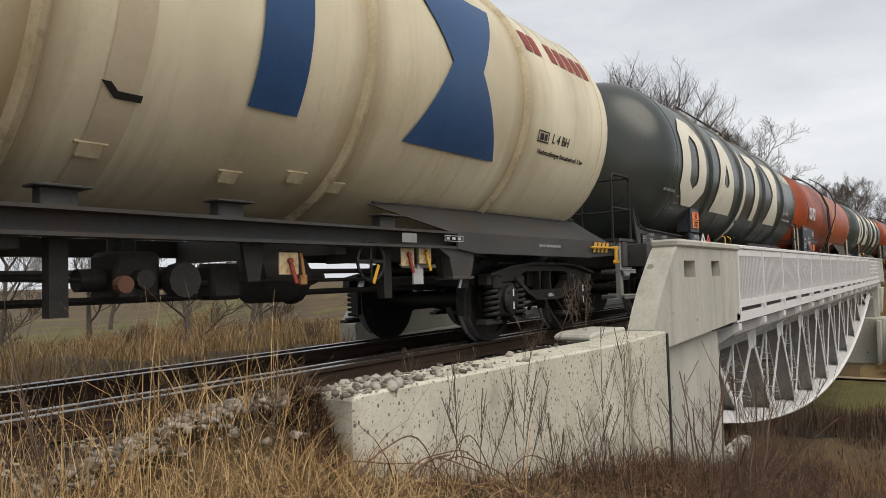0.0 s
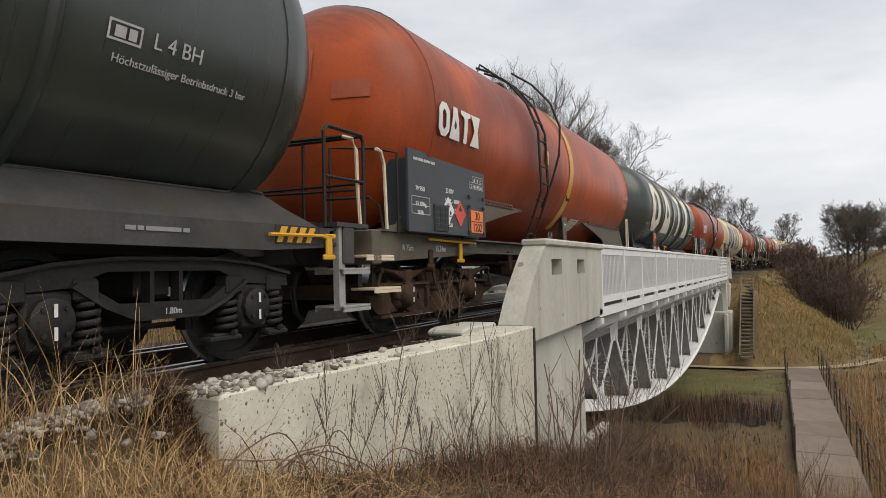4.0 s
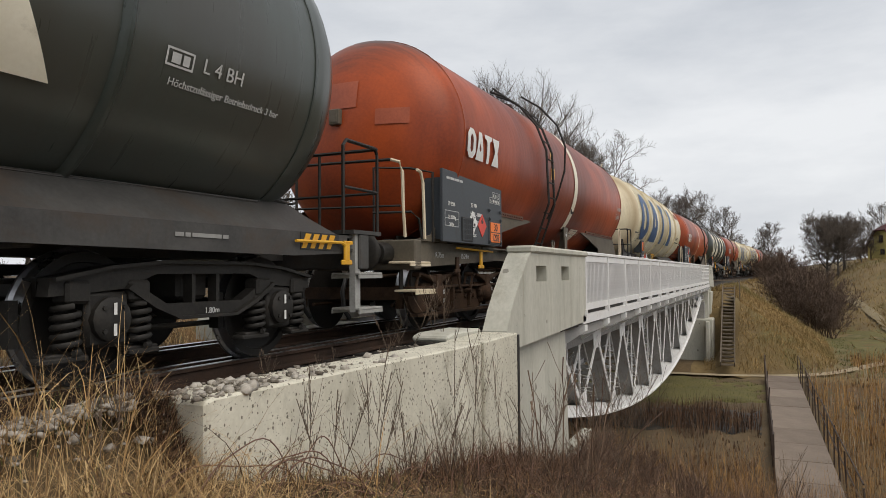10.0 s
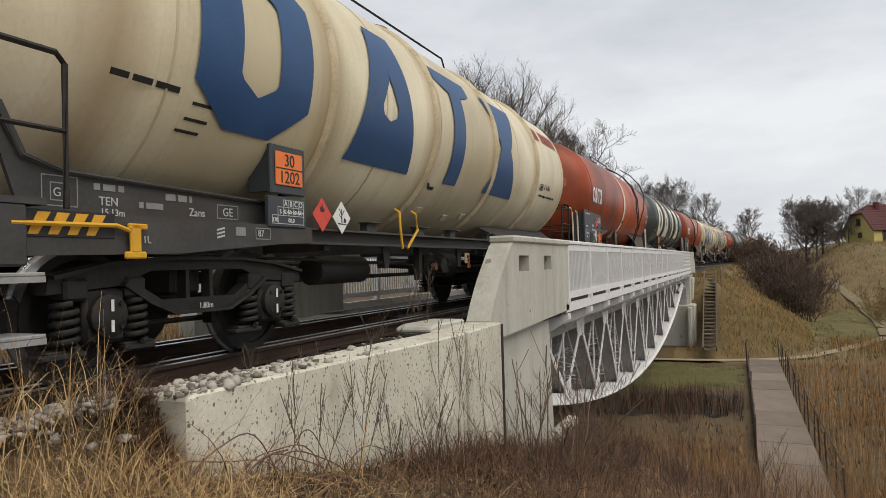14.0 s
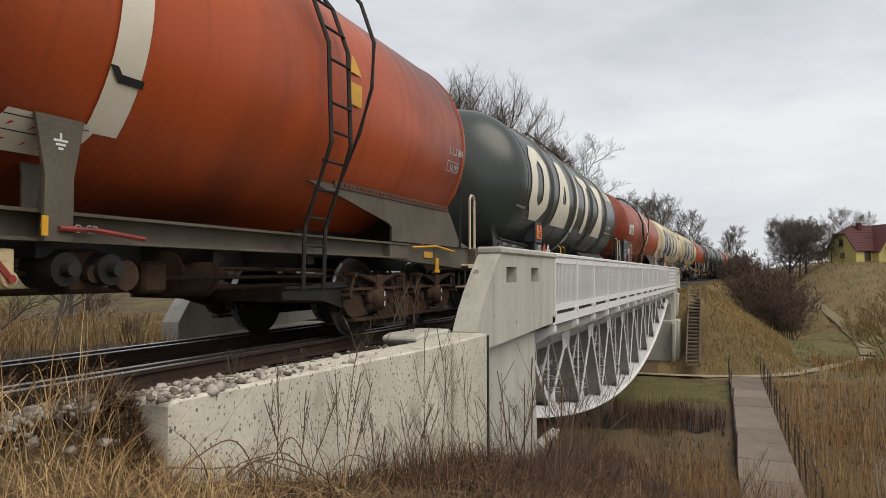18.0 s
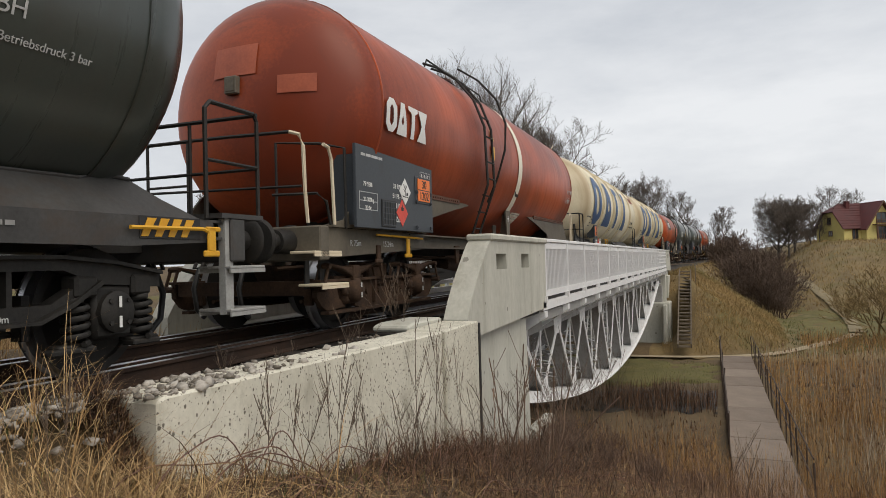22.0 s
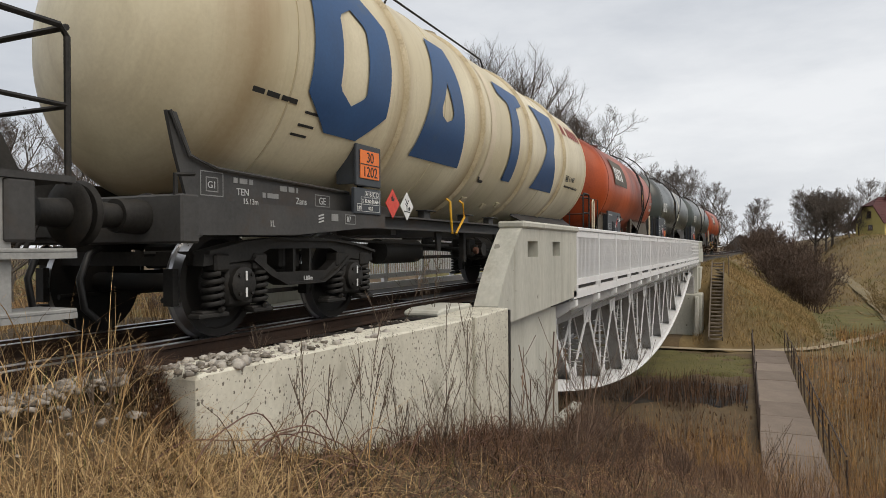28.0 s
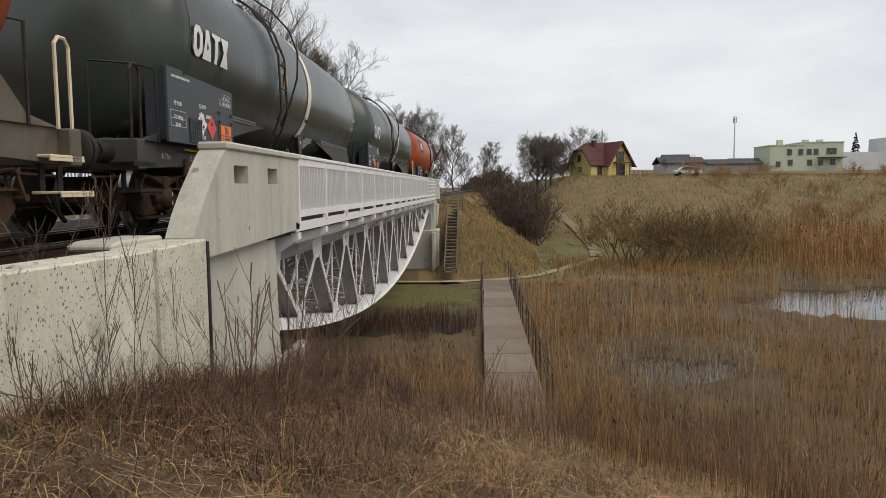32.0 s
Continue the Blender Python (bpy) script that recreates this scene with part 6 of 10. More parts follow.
def riveted_wagon(name, tank_mat, label, flip=1, band_mat=None, half=14.66 / 2, short=False, panel=True, plate_up=False):
    """Smooth barrel wagon with riveted saddles and a large data board; leaf-sprung bogies. Front is -y."""
    R, ZC = (1.45, 2.62) if not short else (1.42, 2.55)
    HALF = half - 1.68
    w = tagged(empty(name), label, "tank wagon", "goods train")
    f = flip
    tag = f"{tank_mat.name}|{short}"
    FRAME, RAILS = (M_FRAME_GREY, M_BOGIE) if tank_mat is M_DARK else (M_FRAME_TAUPE, M_BEIGE_BAND)
    put("barrel", f"smooth_barrel|{tag}", lambda bm: barrel(bm, R, HALF, 0.7, ZC, mid=0.04), tank_mat, w, smooth=50)
    for y in (-HALF + 0.02, -HALF * 0.36, HALF * 0.36, HALF - 0.02):
        put("weld_seam", f"seam|{tag}", lambda bm: lathe(bm, [(-0.02, R - 0.005), (-0.012, R + 0.012), (0.012, R + 0.012), (0.02, R - 0.005)], "y", 48, (0, 0, ZC), True), tank_mat, w, (0, y, 0), smooth=40)
    if not short or tank_mat is M_DARK:
        bm_y = (0.05 if band_mat is M_YELLOW_BAND else 0.3 if f > 0 else -0.5) if not short else 0.4
        by = bm_y
        put("band", f"smooth_band|{(band_mat or M_CREAM).name}|{tag}|{f}|{bm_y}", lambda bm: on_barrel(bm, lambda v: [(by - 0.13, by + 0.13)], -50 if band_mat is M_YELLOW_BAND else -39, 62, R + 0.04, ZC, 0.01, 24), band_mat or M_CREAM, w, label="painted band round the barrel")
        put("chevron", f"smooth_chevron|{tag}|{f}|{bm_y}", lambda bm: (on_barrel(bm, lambda v: [(bm_y - 0.05 - 0.1 * v, bm_y + 0.02 - 0.1 * v)], -24.5, -20.6, R + 0.045, ZC, 0.016, 4), on_barrel(bm, lambda v: [(bm_y - 0.05, bm_y + 0.15)], -24.5, -22.3, R + 0.045, ZC, 0.018, 2)), M_BLACK, w)
    bm_y = (0.3 if f > 0 else -0.5) if not short else 0.4
    bm_y_ = bm_y - 0.65
    # small mark of four plain shapes on a panel
    if panel:
        my = -half + (2.7 if short else 1.72)
        if short:
            put("mark_panel", f"mark_panel|{tag}", lambda bm: on_barrel(bm, lambda v: [(my - 0.15, my + 1.9)], 2, 34, R + 0.025, ZC, 0.006, 8), M_FRAME_TAUPE if tank_mat is M_RED else tank_mat, w)
        for k, fn in enumerate((ring_shape, wedge_shape, stem_shape, waist_shape)):
            put("small_mark", f"small_mark{k}|{tag}", lambda bm: on_barrel(bm, fn(my + 0.31 * k, 0.29), *((8, 23) if short else (-11.5, 4)), R + 0.025, ZC, 0.012, 16), M_WHITE, w)
    if tank_mat is M_RED and not short:
        for k, (x0, x1, z0, z1) in enumerate(((-0.43, 0.18, 2.97, 3.34), (0.46, 0.91, 2.71, 2.92))):
            put("repainted_patch", f"repainted_patch{k}", lambda bm: on_dish(bm, x0, x1, z0, z1, R, HALF, 0.7, ZC), M_FADEDRED, w, label="paler repainted patch on the tank end")
        put("document_box", "red_document_box", lambda bm: (box(bm, (-0.21, -HALF - 0.76, 2.75), (-0.04, -HALF - 0.67, 2.96), 0.012), box(bm, (-0.18, -HALF - 0.768, 2.78), (-0.07, -HALF - 0.76, 2.93), 0.003)), M_FRAME_TAUPE, w, label="small rusty document box on the tank end")
    # saddles: riveted side plates that carry the barrel at each end
    for e in (-1, 1):
        yb = -half + 2.5 if e < 0 else half - 2.78
        for s in (-1, 1):
            put("saddle_plate", f"rivet_saddle|{e}|{half}|{s}", lambda bm: prism(bm, [(e * (half - 0.72), 1.16), (e * (half - 1.2), 1.25), (e * (half - 1.62), 1.66), (e * (half - 1.72), 1.7), (e * (half - 5.2), 1.7), (e * (half - 5.4), 1.68), (e * (half - 4.75), 1.58), (e * (half - 3.6), 1.37), (e * (half - 3.52), 1.32), (e * (half - 3.52), 1.16)], "x", s * 1.17 - 0.015, s * 1.17 + 0.015), FRAME, w)
            put("saddle_skirt", f"rivet_skirt|{e}|{half}|{s}", lambda bm: prism(bm, [(e * (half - 0.72), 1.156), (e * (half - 3.52), 1.156), (e * (half - 3.52), 0.94), (e * (half - 0.72), 0.82)], "x", s * 1.1 - 0.05, s * 1.1 + 0.05), FRAME, w)
        put("bolster", f"rivet_bolster|{half}", lambda bm: box(bm, (-1.04, -0.25, 0.95), (1.04, 0.25, 1.35)), M_BOGIE, w, (0, yb, 0))
        put("bearer_web", f"bearer_web|{half}", lambda bm: box(bm, (-1.15, -0.015, 1.16), (1.15, 0.015, 1.6)), M_BOGIE, w, (0, e * (half - 3.25), 0))
        put("rivet_strip", f"rivet_strip|{e}|{half}|{tank_mat.name}", lambda bm: [box(bm, (1.15, min(e * (half - 4.9), e * (half - 1.7)), 1.67), (1.2, max(e * (half - 4.9), e * (half - 1.7)), 1.745))] + [tube(bm, (1.2, e * (half - 1.76 - 0.092 * k), 1.708), (1.21, e * (half - 1.76 - 0.092 * k), 1.708), 0.014, n=6) for k in range(34)], M_RUSTRED if tank_mat is M_RED else tank_mat, w)
        # Plate added to block light and keep the gap under the barrel dark.
        put("inner_web", f"inner_web|{half}|{e}", lambda bm: box(bm, (0.5, min(e * (half - 4.7), e * (half - 1.5)), 0.95), (0.53, max(e * (half - 4.7), e * (half - 1.5)), 1.27)), M_BOGIE, w)
        running_end(w, e, 0, FRAME, half)
        leaf_bogie(w, yb)
        if e > 0 or short or tank_mat is M_DARK:
            put("grab_rail", f"grab_rail|{e}|{half}", lambda bm: [pipe(bm, [(1.2, e * (half - 0.66) - 0.11, 1.15), (1.2, e * (half - 0.66) - 0.11, 1.95), (1.2, e * (half - 0.66) - 0.05, 2.02), (1.2, e * (half - 0.66) + 0.05, 2.02), (1.2, e * (half - 0.66) + 0.11, 1.95), (1.2, e * (half - 0.66) + 0.11, 1.15)], 0.02)], RAILS, w, label="" if tank_mat is M_DARK else "pale hoop handrail")
        else:
            y0 = -half + 0.34
            put("grab_rail", f"front_rail|{half}", lambda bm: pipe(bm, [(1.22, y0 + 0.06, 1.18), (1.22, y0 + 0.02, 1.5), (1.22, y0, 1.95), (1.2, y0 - 0.04, 2.06), (1.1, y0 - 0.06, 2.09)], 0.021), RAILS, w, label="pale handrail bent over at the top")
            put("grab_rail", f"second_rail|{half}", lambda bm: pipe(bm, [(1.22, y0 + 0.58, 1.18), (1.22, y0 + 0.54, 1.88), (1.22, y0 + 0.48, 2.0), (1.22, y0 + 0.38, 2.02)], 0.021), RAILS, w, label="pale handrail bent over at the top")
            put("end_rail", f"front_cross_rail|{half}", lambda bm: (pipe(bm, [(1.1, y0 - 0.06, 2.09), (0.3, y0 - 0.08, 2.1), (-1.1, y0 - 0.08, 2.1), (-1.15, y0 - 0.08, 1.2)], 0.019), pipe(bm, [(1.18, y0 + 0.02, 1.55), (-1.12, y0 - 0.08, 1.58)], 0.015)), M_BOGIE, w)
            put("end_rail", f"platform_bend|{half}", lambda bm: pipe(bm, [(1.22, y0 + 0.5, 1.18), (1.22, y0 + 0.42, 1.42), (1.18, y0 + 0.3, 1.5), (0.7, y0 + 0.2, 1.5)], 0.017), M_BOGIE, w)
        if e < 0 or short or f < 0:
            put("end_railing", f"end_railing|{e}|{half}", lambda bm: pipe(bm, [(1.2, e * (half - 1.2), 1.15), (1.2, e * (half - 1.2), 2.05), (0.9, e * (half - 1.15), 2.12), (0.5, e * (half - 0.9), 2.12), (0.5, e * (half - 0.9), 1.16)], 0.018), M_BOGIE, w)
            put("end_railing", f"far_railing|{e}|{half}", lambda bm: (pipe(bm, [(-0.6, e * (half - 0.75), 1.15), (-0.6, e * (half - 0.75), 2.2), (-1.2, e * (half - 0.75), 2.2), (-1.2, e * (half - 0.75), 1.15)], 0.02), pipe(bm, [(-0.6, e * (half - 0.75), 1.7), (-1.2, e * (half - 0.75), 1.7)], 0.016)), M_BOGIE, w)
            ys = -half + 0.66 if e < 0 else half - 0.8
            for k, z in enumerate((0.53, 0.87)):
                put("foot_step", "plain_step", lambda bm: (box(bm, (0.98, -0.24, 0.0), (1.28, 0.3, 0.028), 0.006), box(bm, (1.265, -0.24, -0.03), (1.28, 0.3, 0.0))), RAILS, w, (0, ys + 0.14 * (1 - k), z), label="" if tank_mat is M_DARK else "pale foot step")
            put("step_hanger", f"dark_hanger|{e}|{half}", lambda bm: (box(bm, (1.0, ys - 0.02, 0.5), (1.02, ys + 0.06, 1.0)), box(bm, (1.0, ys + 0.26, 0.5), (1.02, ys + 0.34, 1.0))), M_BOGIE, w)
        put("sling_hook", f"sling_hook|{e}|{half}", lambda bm: (box(bm, (1.15, e * (half - 2.05) - 0.05, 0.8), (1.18, e * (half - 2.05) + 0.05, 0.98), 0.01), box(bm, (1.15, e * (half - 2.05) - 0.09, 0.76), (1.18, e * (half - 2.05) + 0.09, 0.81), 0.01)), M_YELLOW if f < 0 else M_BOGIE_RUST, w)
    for s in (-1, 1):
        if short or f < 0:
            put("side_sill", f"rivet_sill|{half}|{s}", lambda bm: channel(bm, s, half - 3.0, 1.08, 0.95, 1.145), FRAME, w)
        else:
            put("side_sill", f"rivet_half_sill|{s}|{bm_y}", lambda bm: channel(bm, s, (half - 3.5 + bm_y) / 2, 1.08, 0.95, 1.145), FRAME, w, (0, (bm_y - half + 2.5) / 2, 0))
            put("inner_sill", f"rivet_inner_sill|{s}|{bm_y}", lambda bm: (box(bm, (s * 0.62 - 0.04, bm_y - 0.6, 0.92), (s * 0.62 + 0.04, half - 2.9, 1.08), 0.01), box(bm, (s * 0.62 - 0.02, bm_y - 0.6, 0.9), (s * 0.62 + s * 0.14, bm_y + 0.1, 1.13), 0.01)), FRAME, w)
    put("centre_sill", f"rivet_centre|{half}", lambda bm: box(bm, (-0.25, -half + 0.7, 0.8), (0.25, half - 0.7, 1.03)), M_BOGIE, w)
    for y in (-2.2, -0.8, 0.8, 2.2):
        for c in (-1, 1):
            put("cross_bearer", f"cross_bearer|{c}", lambda bm: box(bm, (min(c * 0.255, c * 1.05), -0.06, 0.85), (max(c * 0.255, c * 1.05), 0.06, 1.03)), M_BOGIE, w, (0, y, 0))
    if f < 0:
        put("footboard_bar", f"rear_rod|{half}", lambda bm: pipe(bm, [(1.22, half - 3.0, 1.1), (1.22, half - 2.2, 1.14), (1.22, half - 1.5, 1.08)], 0.016), M_YELLOW, w, label="yellow brake-state rod")
        put("brake_tag", f"rear_tag|{half}", lambda bm: box(bm, (1.155, half - 2.5, 0.97), (1.165, half - 2.2, 1.06), 0.004), M_YELLOW, w)
    else:
        put("footboard_bar", f"footboard_bar|{half}", lambda bm: pipe(bm, [(1.22, -half + 1.9, 1.1), (1.22, -half + 3.3, 1.08)], 0.014), M_YELLOW, w, label="yellow brake-state rod")
        put("rod_hook", f"rod_hook|{half}", lambda bm: (box(bm, (1.2, -half + 2.78, 0.86), (1.23, -half + 2.86, 1.07), 0.008), box(bm, (1.2, -half + 2.72, 0.82), (1.23, -half + 2.92, 0.87), 0.008)), M_YELLOW, w)
    # barrel straps and props at the middle
    if f > 0 and not plate_up and not short:
        put("hook_bracket", f"hook_bracket|{tag}", lambda bm: prism(bm, [(-0.1, 1.146), (0.1, 1.146), (0.09, 1.24), (0.13, 1.38), (0.06, 1.38), (0.045, 1.31), (-0.045, 1.31), (-0.06, 1.38), (-0.13, 1.38), (-0.09, 1.24)], "x", 1.145, 1.165), FRAME, w, (0, bm_y - 0.67, 0))
    for y in ((0.6,) if short else (bm_y + 0.12,) if f > 0 and not plate_up else (bm_y - 0.05,) if plate_up else (bm_y - 0.34,)):
        put("barrel_prop", f"barrel_prop|{tag}", lambda bm: (prism(bm, [(-0.1, 0.95), (0.1, 0.95), (0.1, 1.35), (0.17, 1.72), (-0.17, 1.72), (-0.1, 1.35)], "x", 1.2, 1.225), prism(bm, [(1.0, 0.95), (1.2, 0.95), (1.2, 1.72), (1.12, 1.68)], "y", -0.012, 0.012), prism(bm, [(-0.02, 1.0), (0.16, 1.0), (0.16, 1.35), (0.22, 1.63), (-0.06, 1.63), (-0.02, 1.35)], "x", 0.9, 0.92)), FRAME, w, (0, y, 0))
        put("earth_mark", "earth_mark", lambda bm: [box(bm, (1.227, -c, 1.52 + d), (1.23, c, 1.535 + d)) for c, d in ((0.05, 0.045), (0.035, 0.02), (0.018, -0.005))] + [box(bm, (1.227, -0.007, 1.565), (1.23, 0.007, 1.62))], M_WHITE, w, (0, y, 0))
    ry = 0.6 if short else bm_y + 0.12 if f > 0 and not plate_up else bm_y - 0.2
    put("brake_lever", f"brake_lever|{f}|{short}|{plate_up}|{bm_y}", lambda bm: pipe(bm, [(1.24, ry - 0.15, 1.03), (1.26, ry + 0.1, 1.03), (1.26, ry + 0.5, 0.99)], 0.018), M_DULLRED, w, label="red brake release lever")
    put("lever_tag", f"lever_tag|{f}|{short}|{plate_up}|{bm_y}", lambda bm: (box(bm, (1.25, ry - 0.28, 0.98), (1.262, ry - 0.24, 1.1)), tube(bm, (1.24, ry - 0.26, 1.04), (1.255, ry - 0.26, 1.04), 0.02, n=8)), M_YELLOW, w)
    put("load_changer", f"load_changer|{f}|{short}|{bm_y}", lambda bm: (box(bm, (1.1, bm_y_ - 0.1, 0.66), (1.13, bm_y_ + 0.1, 0.9), 0.01), tube(bm, (1.13, bm_y_ + 0.05, 0.72), (1.16, bm_y_ + 0.05, 0.72), 0.05, n=10)), M_RUSTYCREAM, w, label="pale rusty load changer plate")
    put("change_handle", f"change_handle|{f}|{short}|{bm_y}", lambda bm: (bar(bm, (1.165, bm_y_ + 0.05, 0.72), (1.175, bm_y_ - 0.06, 0.84), 0.035, 0.015), tube(bm, (1.16, bm_y_ + 0.05, 0.72), (1.185, bm_y_ + 0.05, 0.72), 0.025, n=8)), M_DULLRED, w)
    put("drain_valve", f"drain_valve|{f}|{short}|{bm_y}", lambda bm: (tube(bm, (1.1, bm_y_ - 0.16, 0.62), (1.14, bm_y_ - 0.16, 0.62), 0.028, n=10), box(bm, (1.1, bm_y_ - 0.21, 0.575), (1.12, bm_y_ - 0.11, 0.6), 0.004)), M_YELLOW, w, label="yellow drain valve")
    put("brake_tag", f"left_tag|{f}|{short}|{bm_y}", lambda bm: (box(bm, (1.1, bm_y_ - 1.35, 0.56), (1.12, bm_y_ - 1.1, 0.68), 0.006), bar(bm, (1.13, bm_y_ - 1.22, 0.62), (1.14, bm_y_ - 1.22, 0.42), 0.035, 0.012)), M_RUSTYCREAM, w, label="pale rusty plate with a hanging lever")
    put("plate_hanger", f"plate_hanger|{f}|{short}|{bm_y}", lambda bm: (box(bm, (1.07, bm_y_ - 1.33, 0.68), (1.095, bm_y_ - 1.29, 0.95)), box(bm, (1.07, bm_y_ - 1.16, 0.68), (1.095, bm_y_ - 1.12, 0.95))), FRAME, w)
    for dy_ in (0.45, 0.8):
        put("air_valve", f"air_valve|{f}|{short}|{dy_}|{bm_y}", lambda bm: (tube(bm, (0.85, bm_y_ + dy_, 0.78), (1.12, bm_y_ + dy_, 0.78), 0.13, 0.11, n=16), tube(bm, (1.12, bm_y_ + dy_, 0.78), (1.2, bm_y_ + dy_, 0.78), 0.05, n=10)), M_BOGIE, w, smooth=40)
    under_gear(w, M_BOGIE_RUST, False)
    # ladder bowed over the side
    ly = (-1.95 if f > 0 else 1.9) if not short else 1.15
    def side_ladder(bm):
        for o in (-0.18, 0.18):
            pts = [(1.28, ly + o, 0.6), (1.3, ly + o, 1.2), (R + 0.14, ly + o, 2.0)] + [((R + 0.14) * math.cos(radians(a)), ly + o, ZC + (R + 0.14) * math.sin(radians(a))) for a in (-8, 12, 30, 48, 62, 72)]
            pipe(bm, pts, 0.022)
        for k in range(7):
            z = 0.75 + 0.27 * k
            x = 1.29 + max(z - 1.2, 0) * 0.33
            tube(bm, (min(x, R + 0.14), ly - 0.18, z), (min(x, R + 0.14), ly + 0.18, z), 0.014, n=6)
        for a in (6, 18, 30, 42, 54):
            c, d = (R + 0.14) * math.cos(radians(a)), ZC + (R + 0.14) * math.sin(radians(a))
            tube(bm, (c, ly - 0.18, d), (c, ly + 0.18, d), 0.014, n=6)
        pipe(bm, [((R + 0.3 + 0.12 * math.sin(radians(3 * a))) * math.cos(radians(a)), ly + 0.32, ZC + (R + 0.3) * math.sin(radians(a))) for a in (-30, -15, 0, 15, 30, 45, 58)], 0.02)
    put("side_ladder", f"side_ladder|{tag}|{f}", side_ladder, M_BOGIE, w)
    top_walk(w, *((-1.9, 1.2) if f > 0 else (-0.6, 2.5)), ZC + R + 0.03, tank_mat)
    # data board
    b0, b1, z0, z1 = (-half + 1.2, -half + 3.4, 1.16, 2.1) if not short else (-half + 1.95, -half + 3.95, 1.16, 1.8)
    put("data_board", f"data_board|{short}", lambda bm: (box(bm, (1.3, b0, z0), (1.34, b1, z1), 0.006), box(bm, (1.0, b0 + 0.1, 1.2), (1.3, b0 + 0.16, z1 - 0.1)), box(bm, (1.0, b1 - 0.16, 1.2), (1.3, b1 - 0.1, z1 - 0.1))), M_BOARD, w, label="blue-grey data board with white lettering")
    def board_marks(bm):
        X = 1.3415
        for wd, y, z, h in (((0.1, 0.12, 0.16, 0.1), b0 + 0.12, z1 - 0.12, 0.045), ((0.17,), b0 + 1.17, z1 - 0.575 * (z1 - z0), 0.07), ((0.12, 0.1, 0.03), b0 + 0.92, z1 - 0.71 * (z1 - z0), 0.09)):
            bars(bm, X, y, z, wd, h * 0.7, 0.003)
        for y in (b0 + 0.06, b0 + 0.5):
            box(bm, (X, y, z1 - 0.78 * (z1 - z0)), (X + 0.003, y + 0.008, z1 - 0.57 * (z1 - z0)))
        for z in (z1 - 0.78 * (z1 - z0), z1 - 0.675 * (z1 - z0), z1 - 0.57 * (z1 - z0)):
            box(bm, (X, b0 + 0.06, z), (X + 0.003, b0 + 0.508, z + 0.008))
        # load limits table
        for z in (0.0, 0.085, 0.17):
            box(bm, (X, b1 - (0.53 if z < 0.1 else 0.42), z1 - 0.3 + z), (X + 0.003, b1 - 0.09, z1 - 0.294 + z))
        for k in range(4):
            y = b1 - 0.42 + 0.108 * k
            box(bm, (X, y, z1 - 0.3), (X + 0.003, y + 0.006, z1 - 0.124))
        box(bm, (X, b1 - 0.53, z1 - 0.3), (X + 0.003, b1 - 0.524, z1 - 0.21))
    put("board_lettering", f"board_lettering|{short}", board_marks, M_GREYMARK, w)["kind"] = "stuff"
    if not short:
        for txt, size, yy, zz in (("33 RIV", 0.085, b0 + 1.05, 0.42), ("51 PL-", 0.085, b0 + 1.03, 0.55), ("Zas", 0.095, b0 + 1.06, 0.86), ("79 950l", 0.075, b0 + 0.27, 0.46), ("23 300kg", 0.07, b0 + 0.285, 0.645), ("20.0t", 0.075, b0 + 0.27, 0.75)):
            letter("board_text", txt, size, M_WHITE, w, (1.343, yy, z1 - zz * (z1 - z0) - 0.03))
    for k, ch in enumerate("ABC"):
        letter("table_letter", ch, 0.075, M_WHITE, w, (1.343, b1 - 0.366 + 0.108 * k, z1 - 0.205))
    letter("table_letter", "S", 0.075, M_WHITE, w, (1.343, b1 - 0.475, z1 - 0.29))
    for k, ch in enumerate(("40", "48", "56")):
        letter("table_number", ch, 0.07, M_WHITE, w, (1.343, b1 - 0.366 + 0.108 * k, z1 - 0.287))
    grid = put("board_window", f"board_window|{short}", lambda bm: box(bm, (1.3405, b0 + 0.6, z0 + 0.03), (1.352, b0 + 0.98, z0 + 0.36), 0.005), M_BLACK, w)
    for k in range(6):
        put("grille_bar", f"grille_upright|{short}", lambda bm: box(bm, (1.352, b0 + 0.62, z0 + 0.05), (1.358, b0 + 0.63, z0 + 0.34)), M_BOARD, grid, (0, 0.07 * k, 0))
    for k in range(5):
        put("grille_bar", f"grille_cross|{short}", lambda bm: box(bm, (1.352, b0 + 0.62, z0 + 0.05), (1.357, b0 + 0.97, z0 + 0.06)), M_BOARD, grid, (0, 0, 0.07 * k))
    zf = z0 + (0.36 if plate_up else 0.0)
    put("plate_frame", f"plate_frame|{short}|{plate_up}", lambda bm: box(bm, (1.3405, b1 - 0.6, zf + 0.02), (1.35, b1 - 0.08, zf + 0.38), 0.004), M_BOARD, w)
    for y in (b1 - 0.6, b1 - 0.13):
        for z in (z0 + 0.03, z0 + 0.37, z0 + 0.5):
            put("plate_clip", "plate_clip", lambda bm: (box(bm, (0, 0, 0), (0.02, 0.05, 0.05), 0.004), tube(bm, (0.02, 0.025, 0.025), (0.028, 0.025, 0.025), 0.012, n=6)), M_BOARD, w, (1.35, y, z))
    if not short:
        hazard_plate(w, 1.352, b1 - 0.34, z0 + (0.56 if plate_up else 0.2))
        if plate_up:
            placard(w, "tree", 1.342, b1 - 0.92, z0 + 0.5)
            placard(w, "flame", 1.342, b1 - 1.02, z0 + 0.22)
        elif f > 0:
            placard(w, "tree", 1.342, b1 - 1.2, z0 + 0.3)
            placard(w, "flame", 1.342, b1 - 0.85, z0 + 0.28)
        else:
            placard(w, "flame", 1.342, b1 - 0.68, z0 + 0.64)
